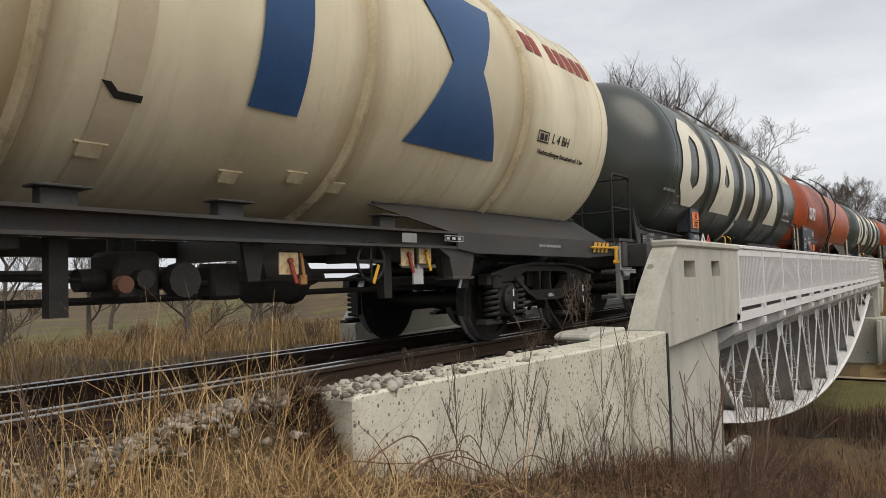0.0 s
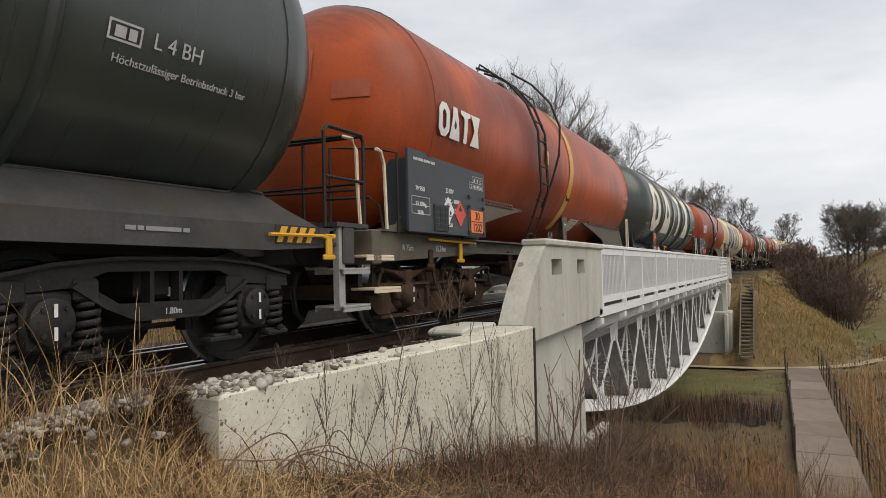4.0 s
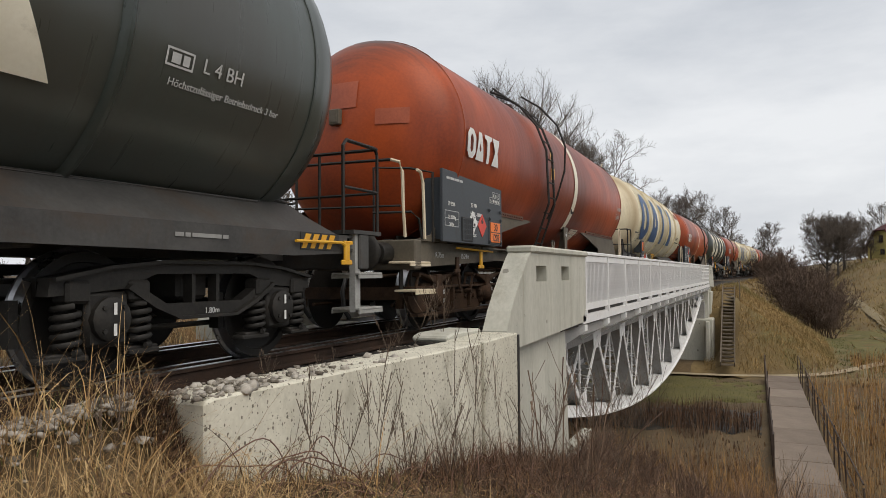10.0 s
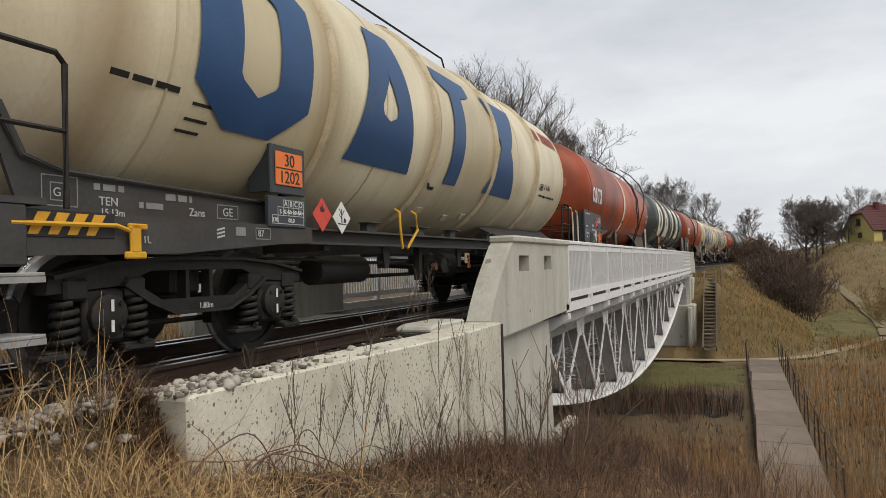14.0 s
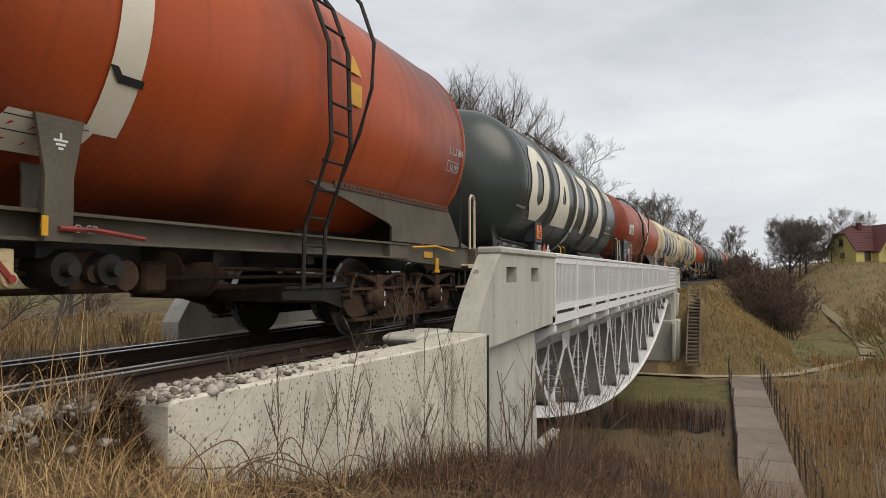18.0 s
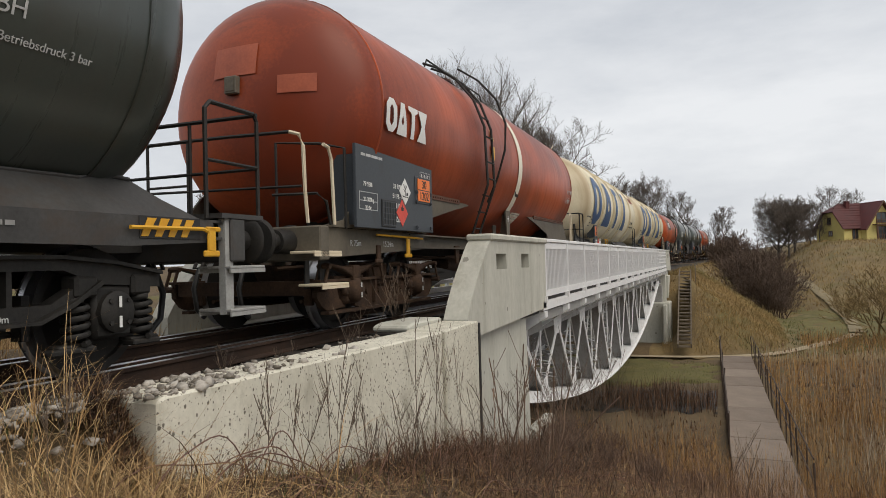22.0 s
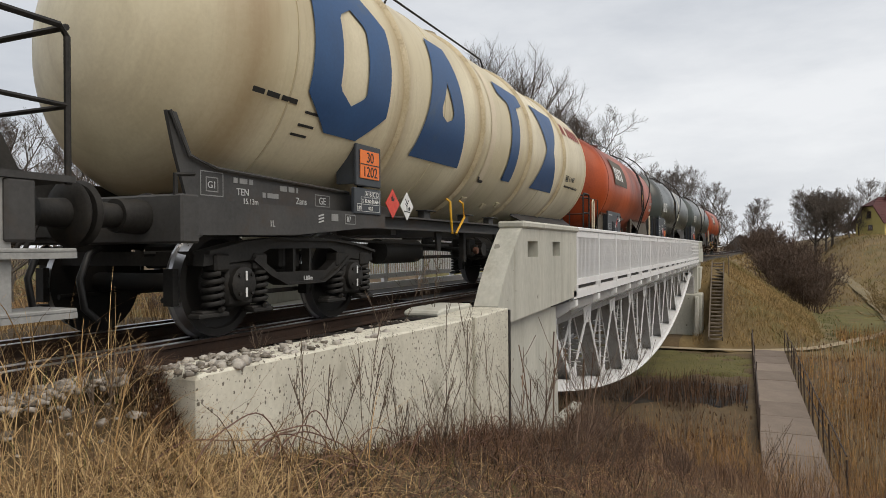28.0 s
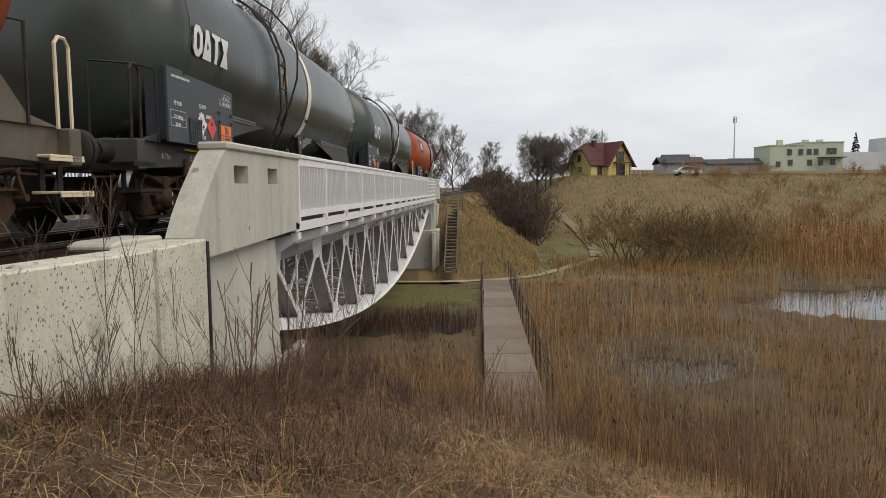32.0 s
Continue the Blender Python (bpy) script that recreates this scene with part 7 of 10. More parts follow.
            placard(w, "tree", 1.342, b1 - 0.79, z0 + 0.28)
    else:
        hazard_plate(w, 1.24, b1 + 0.32, 1.15)
        placard(w, "flame", 1.342, b1 - 0.55, z0 + 0.3, 0.15)
        placard(w, "tree", 1.342, b1 - 0.22, z0 + 0.3, 0.15)
    # markings on the barrel end and the document plate
    barrel_text(w, "L 1,5 BN", 0.14, M_GREYMARK, half - 2.0, -7, R + 0.004, ZC)
    barrel_text(w, "12.19 L" if f < 0 else "06.20 L", 0.115, M_GREYMARK, half - 2.0, -15.5, R + 0.004, ZC)
    put("date_frame", f"date_frame|{tag}", lambda bm: [on_barrel(bm, lambda v: [(a_, b_)], c_, d_, R, ZC, 0.008, 2) for a_, b_, c_, d_ in ((half - 2.27, half - 1.87, -16.6, -16.2), (half - 2.27, half - 1.87, -11.2, -10.8), (half - 2.27, half - 2.255, -16.6, -10.8), (half - 1.885, half - 1.87, -16.6, -10.8))], M_GREYMARK, w)
    letter("frame_lettering", "R 75m", 0.1, M_GREYMARK, w, (1.152, -half + 1.5, 0.96))
    letter("frame_lettering", "15.24m" if not short else "12.5m", 0.1, M_GREYMARK, w, (1.152, -half + 2.35, 0.96))
    letter("frame_lettering", "O-GP", 0.075, M_GREYMARK, w, (1.122, -0.56, 1.02))
    dy = bm_y - 0.7 if f < 0 else bm_y + 0.28 if plate_up else bm_y + 0.62
    put("document_plate", f"document_plate|{tag}|{f}|{plate_up}|{bm_y}", lambda bm: (on_barrel(bm, lambda v: [(dy - 0.06 + 0.1 * v, dy + 0.56 + 0.1 * v)], -48.5, -37, R + 0.03, ZC, 0.02, 3)), M_CREAM, w)
    put("plate_ruling", f"plate_ruling|{tag}|{f}|{plate_up}|{bm_y}", lambda bm: [on_barrel(bm, lambda v: [(dy + 0.02, dy + 0.6)], a, a + 0.3, R + 0.035, ZC, 0.024, 1) for a in (-38.6, -42.6)], M_BLACK, w)
    put("plate_pictures", f"plate_pictures|{tag}|{f}|{plate_up}|{bm_y}", lambda bm: [on_barrel(bm, lambda v: [(dy + c + 0.02 * v + 0.012 * math.sin(9 * c), dy + c + 0.018 + 0.035 * v)], a + 0.4 * math.sin(17 * c), a + 1.0 + 0.4 * math.sin(31 * c), R + 0.035, ZC, 0.024, 2) for c in (0.06, 0.2, 0.33, 0.42) for a in (-41.4, -46.0)], M_LABELRED, w)
    barrel_text(w, "LG", 0.12, M_CREAM, dy + 0.85, -43, R + 0.02, ZC)
    put("warning_sign", f"warning_sign|{tag}|{f}", lambda bm: (on_barrel(bm, lambda v: [(ly + 0.36 + 0.1 * v, ly + 0.6 - 0.1 * v)], 8, 16, R + 0.03, ZC, 0.012, 3), on_barrel(bm, lambda v: [(ly + 0.36, ly + 0.58)], -5, 4, R + 0.03, ZC, 0.012, 3)), M_YELLOW, w)
    return w


# front offsets along the train, and each wagon's build
V0, ACC = 4.52, 0.01575


def run(t):
    """Metres that the train has gone by t seconds."""
    return V0 * t + ACC * t * t


DARK_LABEL = "dark green-grey ringed tank wagon with cream marks on coil-sprung bogies"
BEIGE_LABEL = "cream ringed tank wagon with blue marks, stained brown with dirt"
RED_LABEL = "rust-red tank wagon with a blue-grey data board on leaf-sprung bogies"
dark_first = ringed_wagon("tank_wagon", M_DARK, M_CREAM, DARK_LABEL, False, False, True)
dark_a = ringed_wagon("tank_wagon", M_DARK, M_CREAM, DARK_LABEL, False, False)
beige_a = ringed_wagon("tank_wagon", M_BEIGE, M_BLUE, BEIGE_LABEL, False, True)
beige_b = ringed_wagon("tank_wagon", M_BEIGE, M_BLUE, "cream ringed tank wagon with blue marks, end platform and ladder", True, True)
red_yellow = riveted_wagon("tank_wagon", M_RED, "rust-red tank wagon with a faded yellow band and data board", 1, M_YELLOW_BAND)
red_a = riveted_wagon("tank_wagon", M_RED, RED_LABEL, 1)
red_up = riveted_wagon("tank_wagon", M_RED, "rust-red tank wagon with its code plate high on the board", 1, None, plate_up=True)
red_flip = riveted_wagon("tank_wagon", M_RED, "rust-red tank wagon with its ladder behind the cream band", -1)
red_short = riveted_wagon("tank_wagon", M_RED, "short rust-red tank wagon with a grey marking panel", 1, None, 12.1 / 2, True)
dark_smooth = riveted_wagon("tank_wagon", M_DARK, "dark grey smooth tank wagon with a cream band and data board", 1, M_CREAM)


def again(w):
    c = copy_thing(w, Matrix())
    for o in c.children_recursive:
        if o.name.startswith("wheelset"):
            WHEELSETS.append((o, o.location.y))
    return c


TRAIN = [(beige_a, -4.54), (dark_first, 9.87), (red_yellow, 23.8), (dark_a, 38.85), (red_a, 53.5), (beige_b, 68.3), (red_flip, 82.95), (again(dark_a), 97.8), (red_up, 112.6), (again(beige_b), 127.4), (again(beige_a), 142.1), (red_short, 156.6), (dark_smooth, 168.75), (again(dark_smooth), 183.5), (again(red_short), 198.2)]

# ---- valley: path, footbridge, stairs, water ----


def ribbon(name, pts, width, lift, mat, label, category):
    """A strip laid on the ground along points."""
    pts = np.asarray(pts, float)
    d = np.r_[0, np.cumsum(np.hypot(*np.diff(pts, axis=0).T))]
    s = np.arange(0, d[-1], 0.6)
    px, py = np.interp(s, d, pts[:, 0]), np.interp(s, d, pts[:, 1])
    k = np.ones(7) / 7
    px = np.convolve(np.r_[[px[0]] * 3, px, [px[-1]] * 3], k, "valid")
    py = np.convolve(np.r_[[py[0]] * 3, py, [py[-1]] * 3], k, "valid")
    tx, ty = np.gradient(px), np.gradient(py)
    n = np.hypot(tx, ty)
    wob = width * (1 + 0.1 * np.sin(s * 0.9) + 0.06 * np.sin(s * 2.1))
    v = []
    for o in (-0.5, -0.17, 0.17, 0.5):
        x, y = px - ty / n * o * wob, py + tx / n * o * wob
        v.append(np.stack([x, y, ground(x, y) + lift + (0.03 if abs(o) < 0.3 else 0)], -1))
    v = np.stack(v, 1)
    k = np.ones(9) / 9
    for c in range(4):
        v[:, c, 2] = np.convolve(np.r_[[v[0, c, 2]] * 4, v[:, c, 2], [v[-1, c, 2]] * 4], k, "valid")
    m = len(s)
    i = (np.arange(m - 1)[:, None] * 4 + np.arange(3)[None]).ravel()
    return tagged(raw(name, v.reshape(-1, 3), np.stack([i, i + 1, i + 5, i + 4], 1), mat), label, category, kind="structure")


ribbon("path", [(-16, 37.4), (-2, 37.6), (4, 37.9), (7.4, 39.3), (9.2, 42.2), (11.2, 46), (13.3, 50.8)], 0.7, 0.1, M_PATH, "pale trodden footpath through the grass", "footpath")
ribbon("hill_track", [(13.2, 50.2), (14.3, 60.3), (14.3, 69), (13.9, 77), (13.0, 85)], 0.8, 0.17, M_TRACKWAY, "worn earth track up the hillside", "track")
mv, mf = rows_grid(np.arange(-11, 9.1, 0.3), np.arange(27.6, 37.4, 0.3), lambda gx, gy: ground(gx, gy) + 0.06 - 0.4 * step(0.85, 1.05, np.hypot((gx + 1.5) / 8.0, (gy - 33.2) / 4.6) + 0.08 * np.sin(1.9 * gx + 1.1 * gy) + 0.06 * np.sin(3.7 * gx - 2.9 * gy)))
tagged(raw("meadow", mv, mf, M_MEADOW, smooth=True), "short green grass under the bridge", "grass", kind="structure")

mv, mf = rows_grid(np.arange(-11, 5.2, 0.3), np.arange(22.5, 29.5, 0.3), lambda gx, gy: ground(gx, gy) + 0.05 - 0.4 * step(0.8, 1.0, np.abs(gy - 26.2 - 0.1 * gx) / 2.3 + 0.1 * np.sin(1.7 * gx + 0.9 * gy) + 0.07 * np.sin(3.3 * gx)))
tagged(raw("ditch", mv, mf, M_MUD, smooth=True), "black wet mud of a ditch through the reeds", "mud", kind="structure")

mv, mf = rows_grid(np.arange(6, 25, 0.4), np.arange(42, 74, 0.4), lambda gx, gy: ground(gx, gy) + 0.06 - 0.5 * step(0.8, 1.05, np.hypot((gx - 14) / 6.5, (gy - 56) / 13) + 0.1 * np.sin(1.3 * gx + 0.7 * gy) + 0.08 * np.sin(2.7 * gx - 1.9 * gy)))
tagged(raw("hollow_grass", mv, mf, M_MEADOW, smooth=True), "green grassy hollow at the foot of the slope", "grass", kind="structure")

mv, mf = rows_grid(np.arange(-90, -10, 1.0), np.arange(-40, 70, 1.0), lambda gx, gy: ground(gx, gy) + 0.06 - 0.5 * step(0.48, 0.62, 0.5 + 0.2 * np.sin(0.21 * gx + 0.13 * gy) + 0.16 * np.sin(0.5 * gx - 0.37 * gy + 1) + 0.1 * np.sin(1.1 * gx + 0.9 * gy)))
tagged(raw("far_field", mv, mf, M_MEADOW, smooth=True), "patchy olive green field beyond the railway", "grass", kind="structure")
wv, wf = rows_grid(np.arange(7, 70, 3.0), np.arange(8, 60, 3.0), lambda gx, gy: 0 * gx + WATER_Z)
tagged(raw("water", wv, wf, M_WATER), "still marsh water mirroring the pale sky", "water", kind="structure")


def footbridge():
    thing = tagged(empty("footbridge"), "narrow concrete slab footbridge with a thin dark handrail", "footbridge")
    a, b = Vector((5.95, 14.6, -4.32)), Vector((5.78, 37.2, -4.32))
    n = 11
    for k in range(n):
        p, q = a.lerp(b, k / n), a.lerp(b, (k + 1) / n)
        bm = bmesh.new()
        box(bm, (-0.7, 0.012, -0.14), (0.7, (q - p).length - 0.012, 0.0), 0.012)
        s = part("slab", bm, M_DECK, thing)
        s.matrix_basis = Matrix.Translation(p + Vector((0, 0, random.uniform(-0.012, 0.012)))) @ pose(0, 0, 0, 0, 0, math.degrees(math.atan2(-(q - p).x, (q - p).y)))
    for side, last in ((0.73, 16), (-0.73, 16)):
        for k in range(last):
            p = a.lerp(b, (k + 0.3) / (last - 0.6))
            if side < 0 and k < 3:
                continue
            bm = bmesh.new()
            lean = random.uniform(-0.05, 0.05)
            tube(bm, (p.x + side, p.y, p.z - 0.3), (p.x + side + lean, p.y, p.z + 1.0), 0.022, n=6)
            part("post", bm, M_RUST, thing)
        for z in (1.0, 0.55):
            if side < 0 and z < 0.9:
                continue
            bm = bmesh.new()
            pipe(bm, [a.lerp(b, f) + Vector((side, 0, z + 0.02 * math.sin(19 * f))) for f in np.linspace(0.03 if side > 0 else 0.2, 1.0, 14)], 0.018)
            part("handrail", bm, M_RUST, thing)
    for f in (0.05, 0.35, 0.65, 0.97):
        bm = bmesh.new()
        p = a.lerp(b, f)
        box(bm, (p.x - 0.6, p.y - 0.15, p.z - 1.2), (p.x + 0.6, p.y + 0.15, p.z - 0.15))
        part("support", bm, M_STONEPIER, thing)


footbridge()


def bank_stairs():
    thing = tagged(empty("bank_stairs"), "steep timber stairway up the railway embankment", "stairs")
    a, b = Vector((3.33, 38.3, -4.5)), Vector((3.2, 45.0, -0.72))
    lift = max(float(ground(3.3, y)) - (-4.5 + (y - 38.3) / 6.7 * 3.78) for y in np.arange(38.3, 45.01, 0.2))
    a.z, b.z = a.z + max(lift, 0) + 0.08, b.z + max(lift, 0) + 0.08
    n = 22
    for k in range(n + 1):
        p = a.lerp(b, k / n)
        bm = bmesh.new()
        box(bm, (p.x - 0.29, p.y - 0.13, p.z - 0.05), (p.x + 0.29, p.y + 0.13, p.z + 0.03), 0.01)
        part("step", bm, M_TIMBER, thing)
    for s in (-0.33, 0.33):
        bm = bmesh.new()
        bar(bm, a + Vector((s, -0.1, 0.02)), b + Vector((s, 0.1, 0.02)), 0.26, 0.06)
        part("stringer", bm, M_TIMBER, thing)
    bm = bmesh.new()
    for x in (-1.2, 0.75):
        tube(bm, (3.05 + x, 45.0, -1.0), (3.05 + x, 45.0, 0.3), 0.03, n=6)
    box(bm, (1.8, 44.97, 0.2), (3.85, 45.03, 0.26))
    part("top_barrier", bm, M_TIMBER, thing)


bank_stairs()

# ---- houses on the hill ----


def window(parent, x, y, z, w, h, face="y"):
    """A window set in a wall that faces -y: frame, pane and sill."""
    bm = bmesh.new()
    for a, b in (((-w / 2, -h / 2), (-w / 2 + 0.08, h / 2)), ((w / 2 - 0.08, -h / 2), (w / 2, h / 2)), ((-w / 2, -h / 2), (w / 2, -h / 2 + 0.08)), ((-w / 2, h / 2 - 0.08), (w / 2, h / 2)), ((-0.04, -h / 2), (0.04, h / 2))):
        box(bm, (a[0], -0.07, a[1]), (b[0], 0.02, b[1]))
    f = part("window_frame", bm, M_WINFRAME, parent)
    place(f, x, y, z)
    bm = bmesh.new()
    box(bm, (-w / 2 + 0.05, -0.03, -h / 2 + 0.05), (w / 2 - 0.05, 0.0, h / 2 - 0.05))
    part("pane", bm, M_GLASS, f)
    bm = bmesh.new()
    box(bm, (-w / 2 - 0.08, -0.16, -h / 2 - 0.06), (w / 2 + 0.08, 0.0, -h / 2))
    part("sill", bm, M_WINFRAME, f)
    return f


M_WINFRAME = material("brown_window_frame", (0.09, 0.045, 0.025), (0.16, 0.085, 0.05), 0.6, scale=4, fine=30, bump=0.1)


def slab(bm, pts, thick):
    """A sloping slab: four corners, thickened downwards along its normal."""
    pts = [Vector(p) for p in pts]
    n = (pts[1] - pts[0]).cross(pts[2] - pts[0]).normalized()
    n = n if n.z > 0 else -n
    a = [bm.verts.new(p) for p in pts]
    b = [bm.verts.new(p - n * thick) for p in pts]
    k = len(a)
    for q in range(k):
        bm.faces.new((a[q], a[(q + 1) % k], b[(q + 1) % k], b[q]))
    bm.faces.new(a)
    bm.faces.new(b[::-1])
    bmesh.ops.recalc_face_normals(bm, faces=bm.faces[:])


def yellow_house():
    """House with a half-hipped end, a long roof and a cross gable with a balcony. Local: length along x, front facing -y."""
    h = tagged(empty("house", 22.0, 112.0, 2.15, 27), "yellow rendered house with a steep maroon tiled roof", "house")
    h.scale = (0.88, 0.88, 0.92)
    EAVE, RIDGE, DEEP, LONG = 2.35, 6.0, 7.0, 8.2
    bm = bmesh.new()
    box(bm, (0, 0, -1.5), (LONG, DEEP, EAVE))
    part("main_wall", bm, M_HOUSEWALL, h)
    for x0, x1 in ((0.0, 0.25), (LONG - 0.25, LONG)):
        bm = bmesh.new()
        prism(bm, [(0, EAVE + 0.002), (2.15, 4.6), (DEEP - 2.15, 4.6), (DEEP, EAVE + 0.002)], "x", x0, x1)
        part("end_gable", bm, M_HOUSEWALL, h)
    gx0, gx1, gm = 2.9, 8.0, 5.45
    bm = bmesh.new()
    prism(bm, [(gx0, -1.5), (gx0, EAVE), (gm, RIDGE - 0.2), (gx1, EAVE), (gx1, -1.5)], "y", -1.3, 3.4)
    part("cross_gable", bm, M_HOUSEWALL, h)
    # roofs
    roof = []
    for nm, pts in (("front_slope", [(-0.45, -0.5, 1.95), (gm, -0.5, 1.95), (gm, 3.5, RIDGE + 0.1), (1.5, 3.5, RIDGE + 0.1), (-0.45, 2.05, 4.7)]),
                    ("back_slope", [(-0.45, DEEP + 0.5, 1.95), (LONG + 0.45, DEEP + 0.5, 1.95), (LONG - 1.5, 3.5, RIDGE + 0.1), (1.5, 3.5, RIDGE + 0.1), (-0.45, DEEP - 2.05, 4.7)]),
                    ("half_hip", [(-0.45, 2.05, 4.7), (1.5, 3.5, RIDGE + 0.1), (-0.45, DEEP - 2.05, 4.7)]),
                    ("gable_slope", [(gm, -2.0, RIDGE + 0.12), (gm, 3.6, RIDGE + 0.12), (gx0 - 0.5, 3.6, 1.75), (gx0 - 0.5, -2.0, 1.75)]),
                    ("gable_slope", [(gm, -2.0, RIDGE + 0.12), (gx1 + 0.5, -2.0, 1.75), (gx1 + 0.5, 3.6, 1.75), (gm, 3.6, RIDGE + 0.12)])):
        bm = bmesh.new()
        slab(bm, pts, 0.16)
        roof.append(part(nm, bm, M_ROOF, h))
    bm = bmesh.new()
    for k in range(1, 10):
        f = k / 10
        y, z = -0.5 + 4.0 * f, 1.95 + (RIDGE - 1.85) * f
        box(bm, (-0.4 + 1.2 * max(f - 0.64, 0) / 0.36, y - 0.02, z - 0.02), (gx0 - 0.45 + 2.9 * f, y + 0.06, z + 0.06))
    part("tile_course", bm, M_ROOF, roof[0])["kind"] = "stuff"
    for s in (-1, 1):
        bm = bmesh.new()
        bar(bm, (gm + s * 0.05, -2.02, RIDGE - 0.05), (gm + s * 3.1, -2.02, 1.6), 0.2, 0.06, (0, 1, 0))
        part("bargeboard", bm, M_WINFRAME, h)
    bm = bmesh.new()
    box(bm, (2.35, 2.6, 4.9), (3.0, 3.2, 6.35), 0.03)
    box(bm, (2.28, 2.53, 6.25), (3.07, 3.27, 6.4))
    part("chimney", bm, M_ROOF, h)
    # openings
    window(h, 1.9, -0.005, 1.1, 1.0, 2.1)
    window(h, gm, -1.305, 3.55, 1.7, 1.6), window(h, gm + 0.1, -1.305, 1.15, 1.9, 2.1)
    for y, z, wd, ht in ((3.6, 3.35, 1.0, 1.1), (3.3, 1.35, 1.0, 0.8)):
        place(window(h, 0, 0, 0, wd, ht), -0.005, y, z, 0, 0, -90)
    bm = bmesh.new()
    box(bm, (gm - 1.5, -2.4, 2.35), (gm + 1.5, -1.3, 2.5))
    slab_ = part("balcony", bm, M_WINFRAME, h)
    bm = bmesh.new()
    box(bm, (gm - 1.5, -2.42, 3.15), (gm + 1.5, -2.36, 3.22))
    part("balcony_rail", bm, M_WINFRAME, slab_)
    for k in range(9):
        bm = bmesh.new()
        box(bm, (gm - 1.48 + 0.36 * k, -2.41, 2.5), (gm - 1.42 + 0.36 * k, -2.37, 3.15))
        part("baluster", bm, M_WINFRAME, slab_)
    for x in (gm - 1.4, gm + 1.4):
        bm = bmesh.new()
        box(bm, (x - 0.08, -2.38, -0.5), (x + 0.08, -2.22, 2.35))
        part("porch_post", bm, M_WINFRAME, h)
    bm = bmesh.new()
    box(bm, (gx0 - 0.2, -4.2, -1.2), (gx1 + 1.2, -1.32, 0.12), 0.03)
    terrace = part("terrace", bm, M_STONEPIER, h)
    bm = bmesh.new()
    box(bm, (gx0 - 0.1, -4.1, 0.85), (gx1 + 1.1, -4.04, 0.92))
    part("terrace_rail", bm, M_WINFRAME, terrace)
    for k in range(8):
        bm = bmesh.new()
        x = gx0 - 0.1 + 0.9 * k
        box(bm, (x, -4.1, 0.1), (x + 0.07, -4.04, 0.86))
        part("rail_post", bm, M_WINFRAME, terrace)


def spruce(x, y, tall, seed):
    """A dark conifer: tiers of drooping boughs round a thin trunk."""
    t = tagged(empty("spruce", x, y, float(ground(x, y)) - 0.1), "dark green spruce behind the far buildings", "tree", "spruces")
    bm = bmesh.new()
    tube(bm, (0, 0, 0), (0, 0, tall), 0.16, 0.02, n=6)
    part("trunk", bm, M_BARK, t)
    r = random.Random(seed)
    bm = bmesh.new()
    for k in range(190):
        f = 0.08 + 0.92 * r.random() ** 0.8
        a, reach = r.uniform(0, 6.283), (1 - f) * tall * 0.3 * r.uniform(0.6, 1.1) + 0.15
        p = Vector((0, 0, tall * f))
        q = p + Vector((math.cos(a) * reach, math.sin(a) * reach, -0.3 * reach + 0.1))
        side = Vector((-math.sin(a), math.cos(a), 0)) * (0.12 + 0.16 * reach)
        mid_ = p.lerp(q, 0.6)
        v = [bm.verts.new(c) for c in (p, mid_ + side, q, mid_ - side, mid_ + Vector((0, 0, 0.16)), mid_ - Vector((0, 0, 0.12)))]
        for tri in ((0, 1, 4), (1, 2, 4), (2, 3, 4), (3, 0, 4), (1, 0, 5), (2, 1, 5), (3, 2, 5), (0, 3, 5)):
            bm.faces.new([v[c] for c in tri])
    part("crown", bm, M_SPRUCE, t)["kind"] = "stuff"


M_SPRUCE = material("spruce_needles", (0.012, 0.022, 0.012), (0.035, 0.052, 0.026), 0.9, scale=2, fine=20, bump=0, island=0.5)
spruce(101.0, 187, 9.6, 1), spruce(110.5, 190, 8.4, 2)
yellow_house()


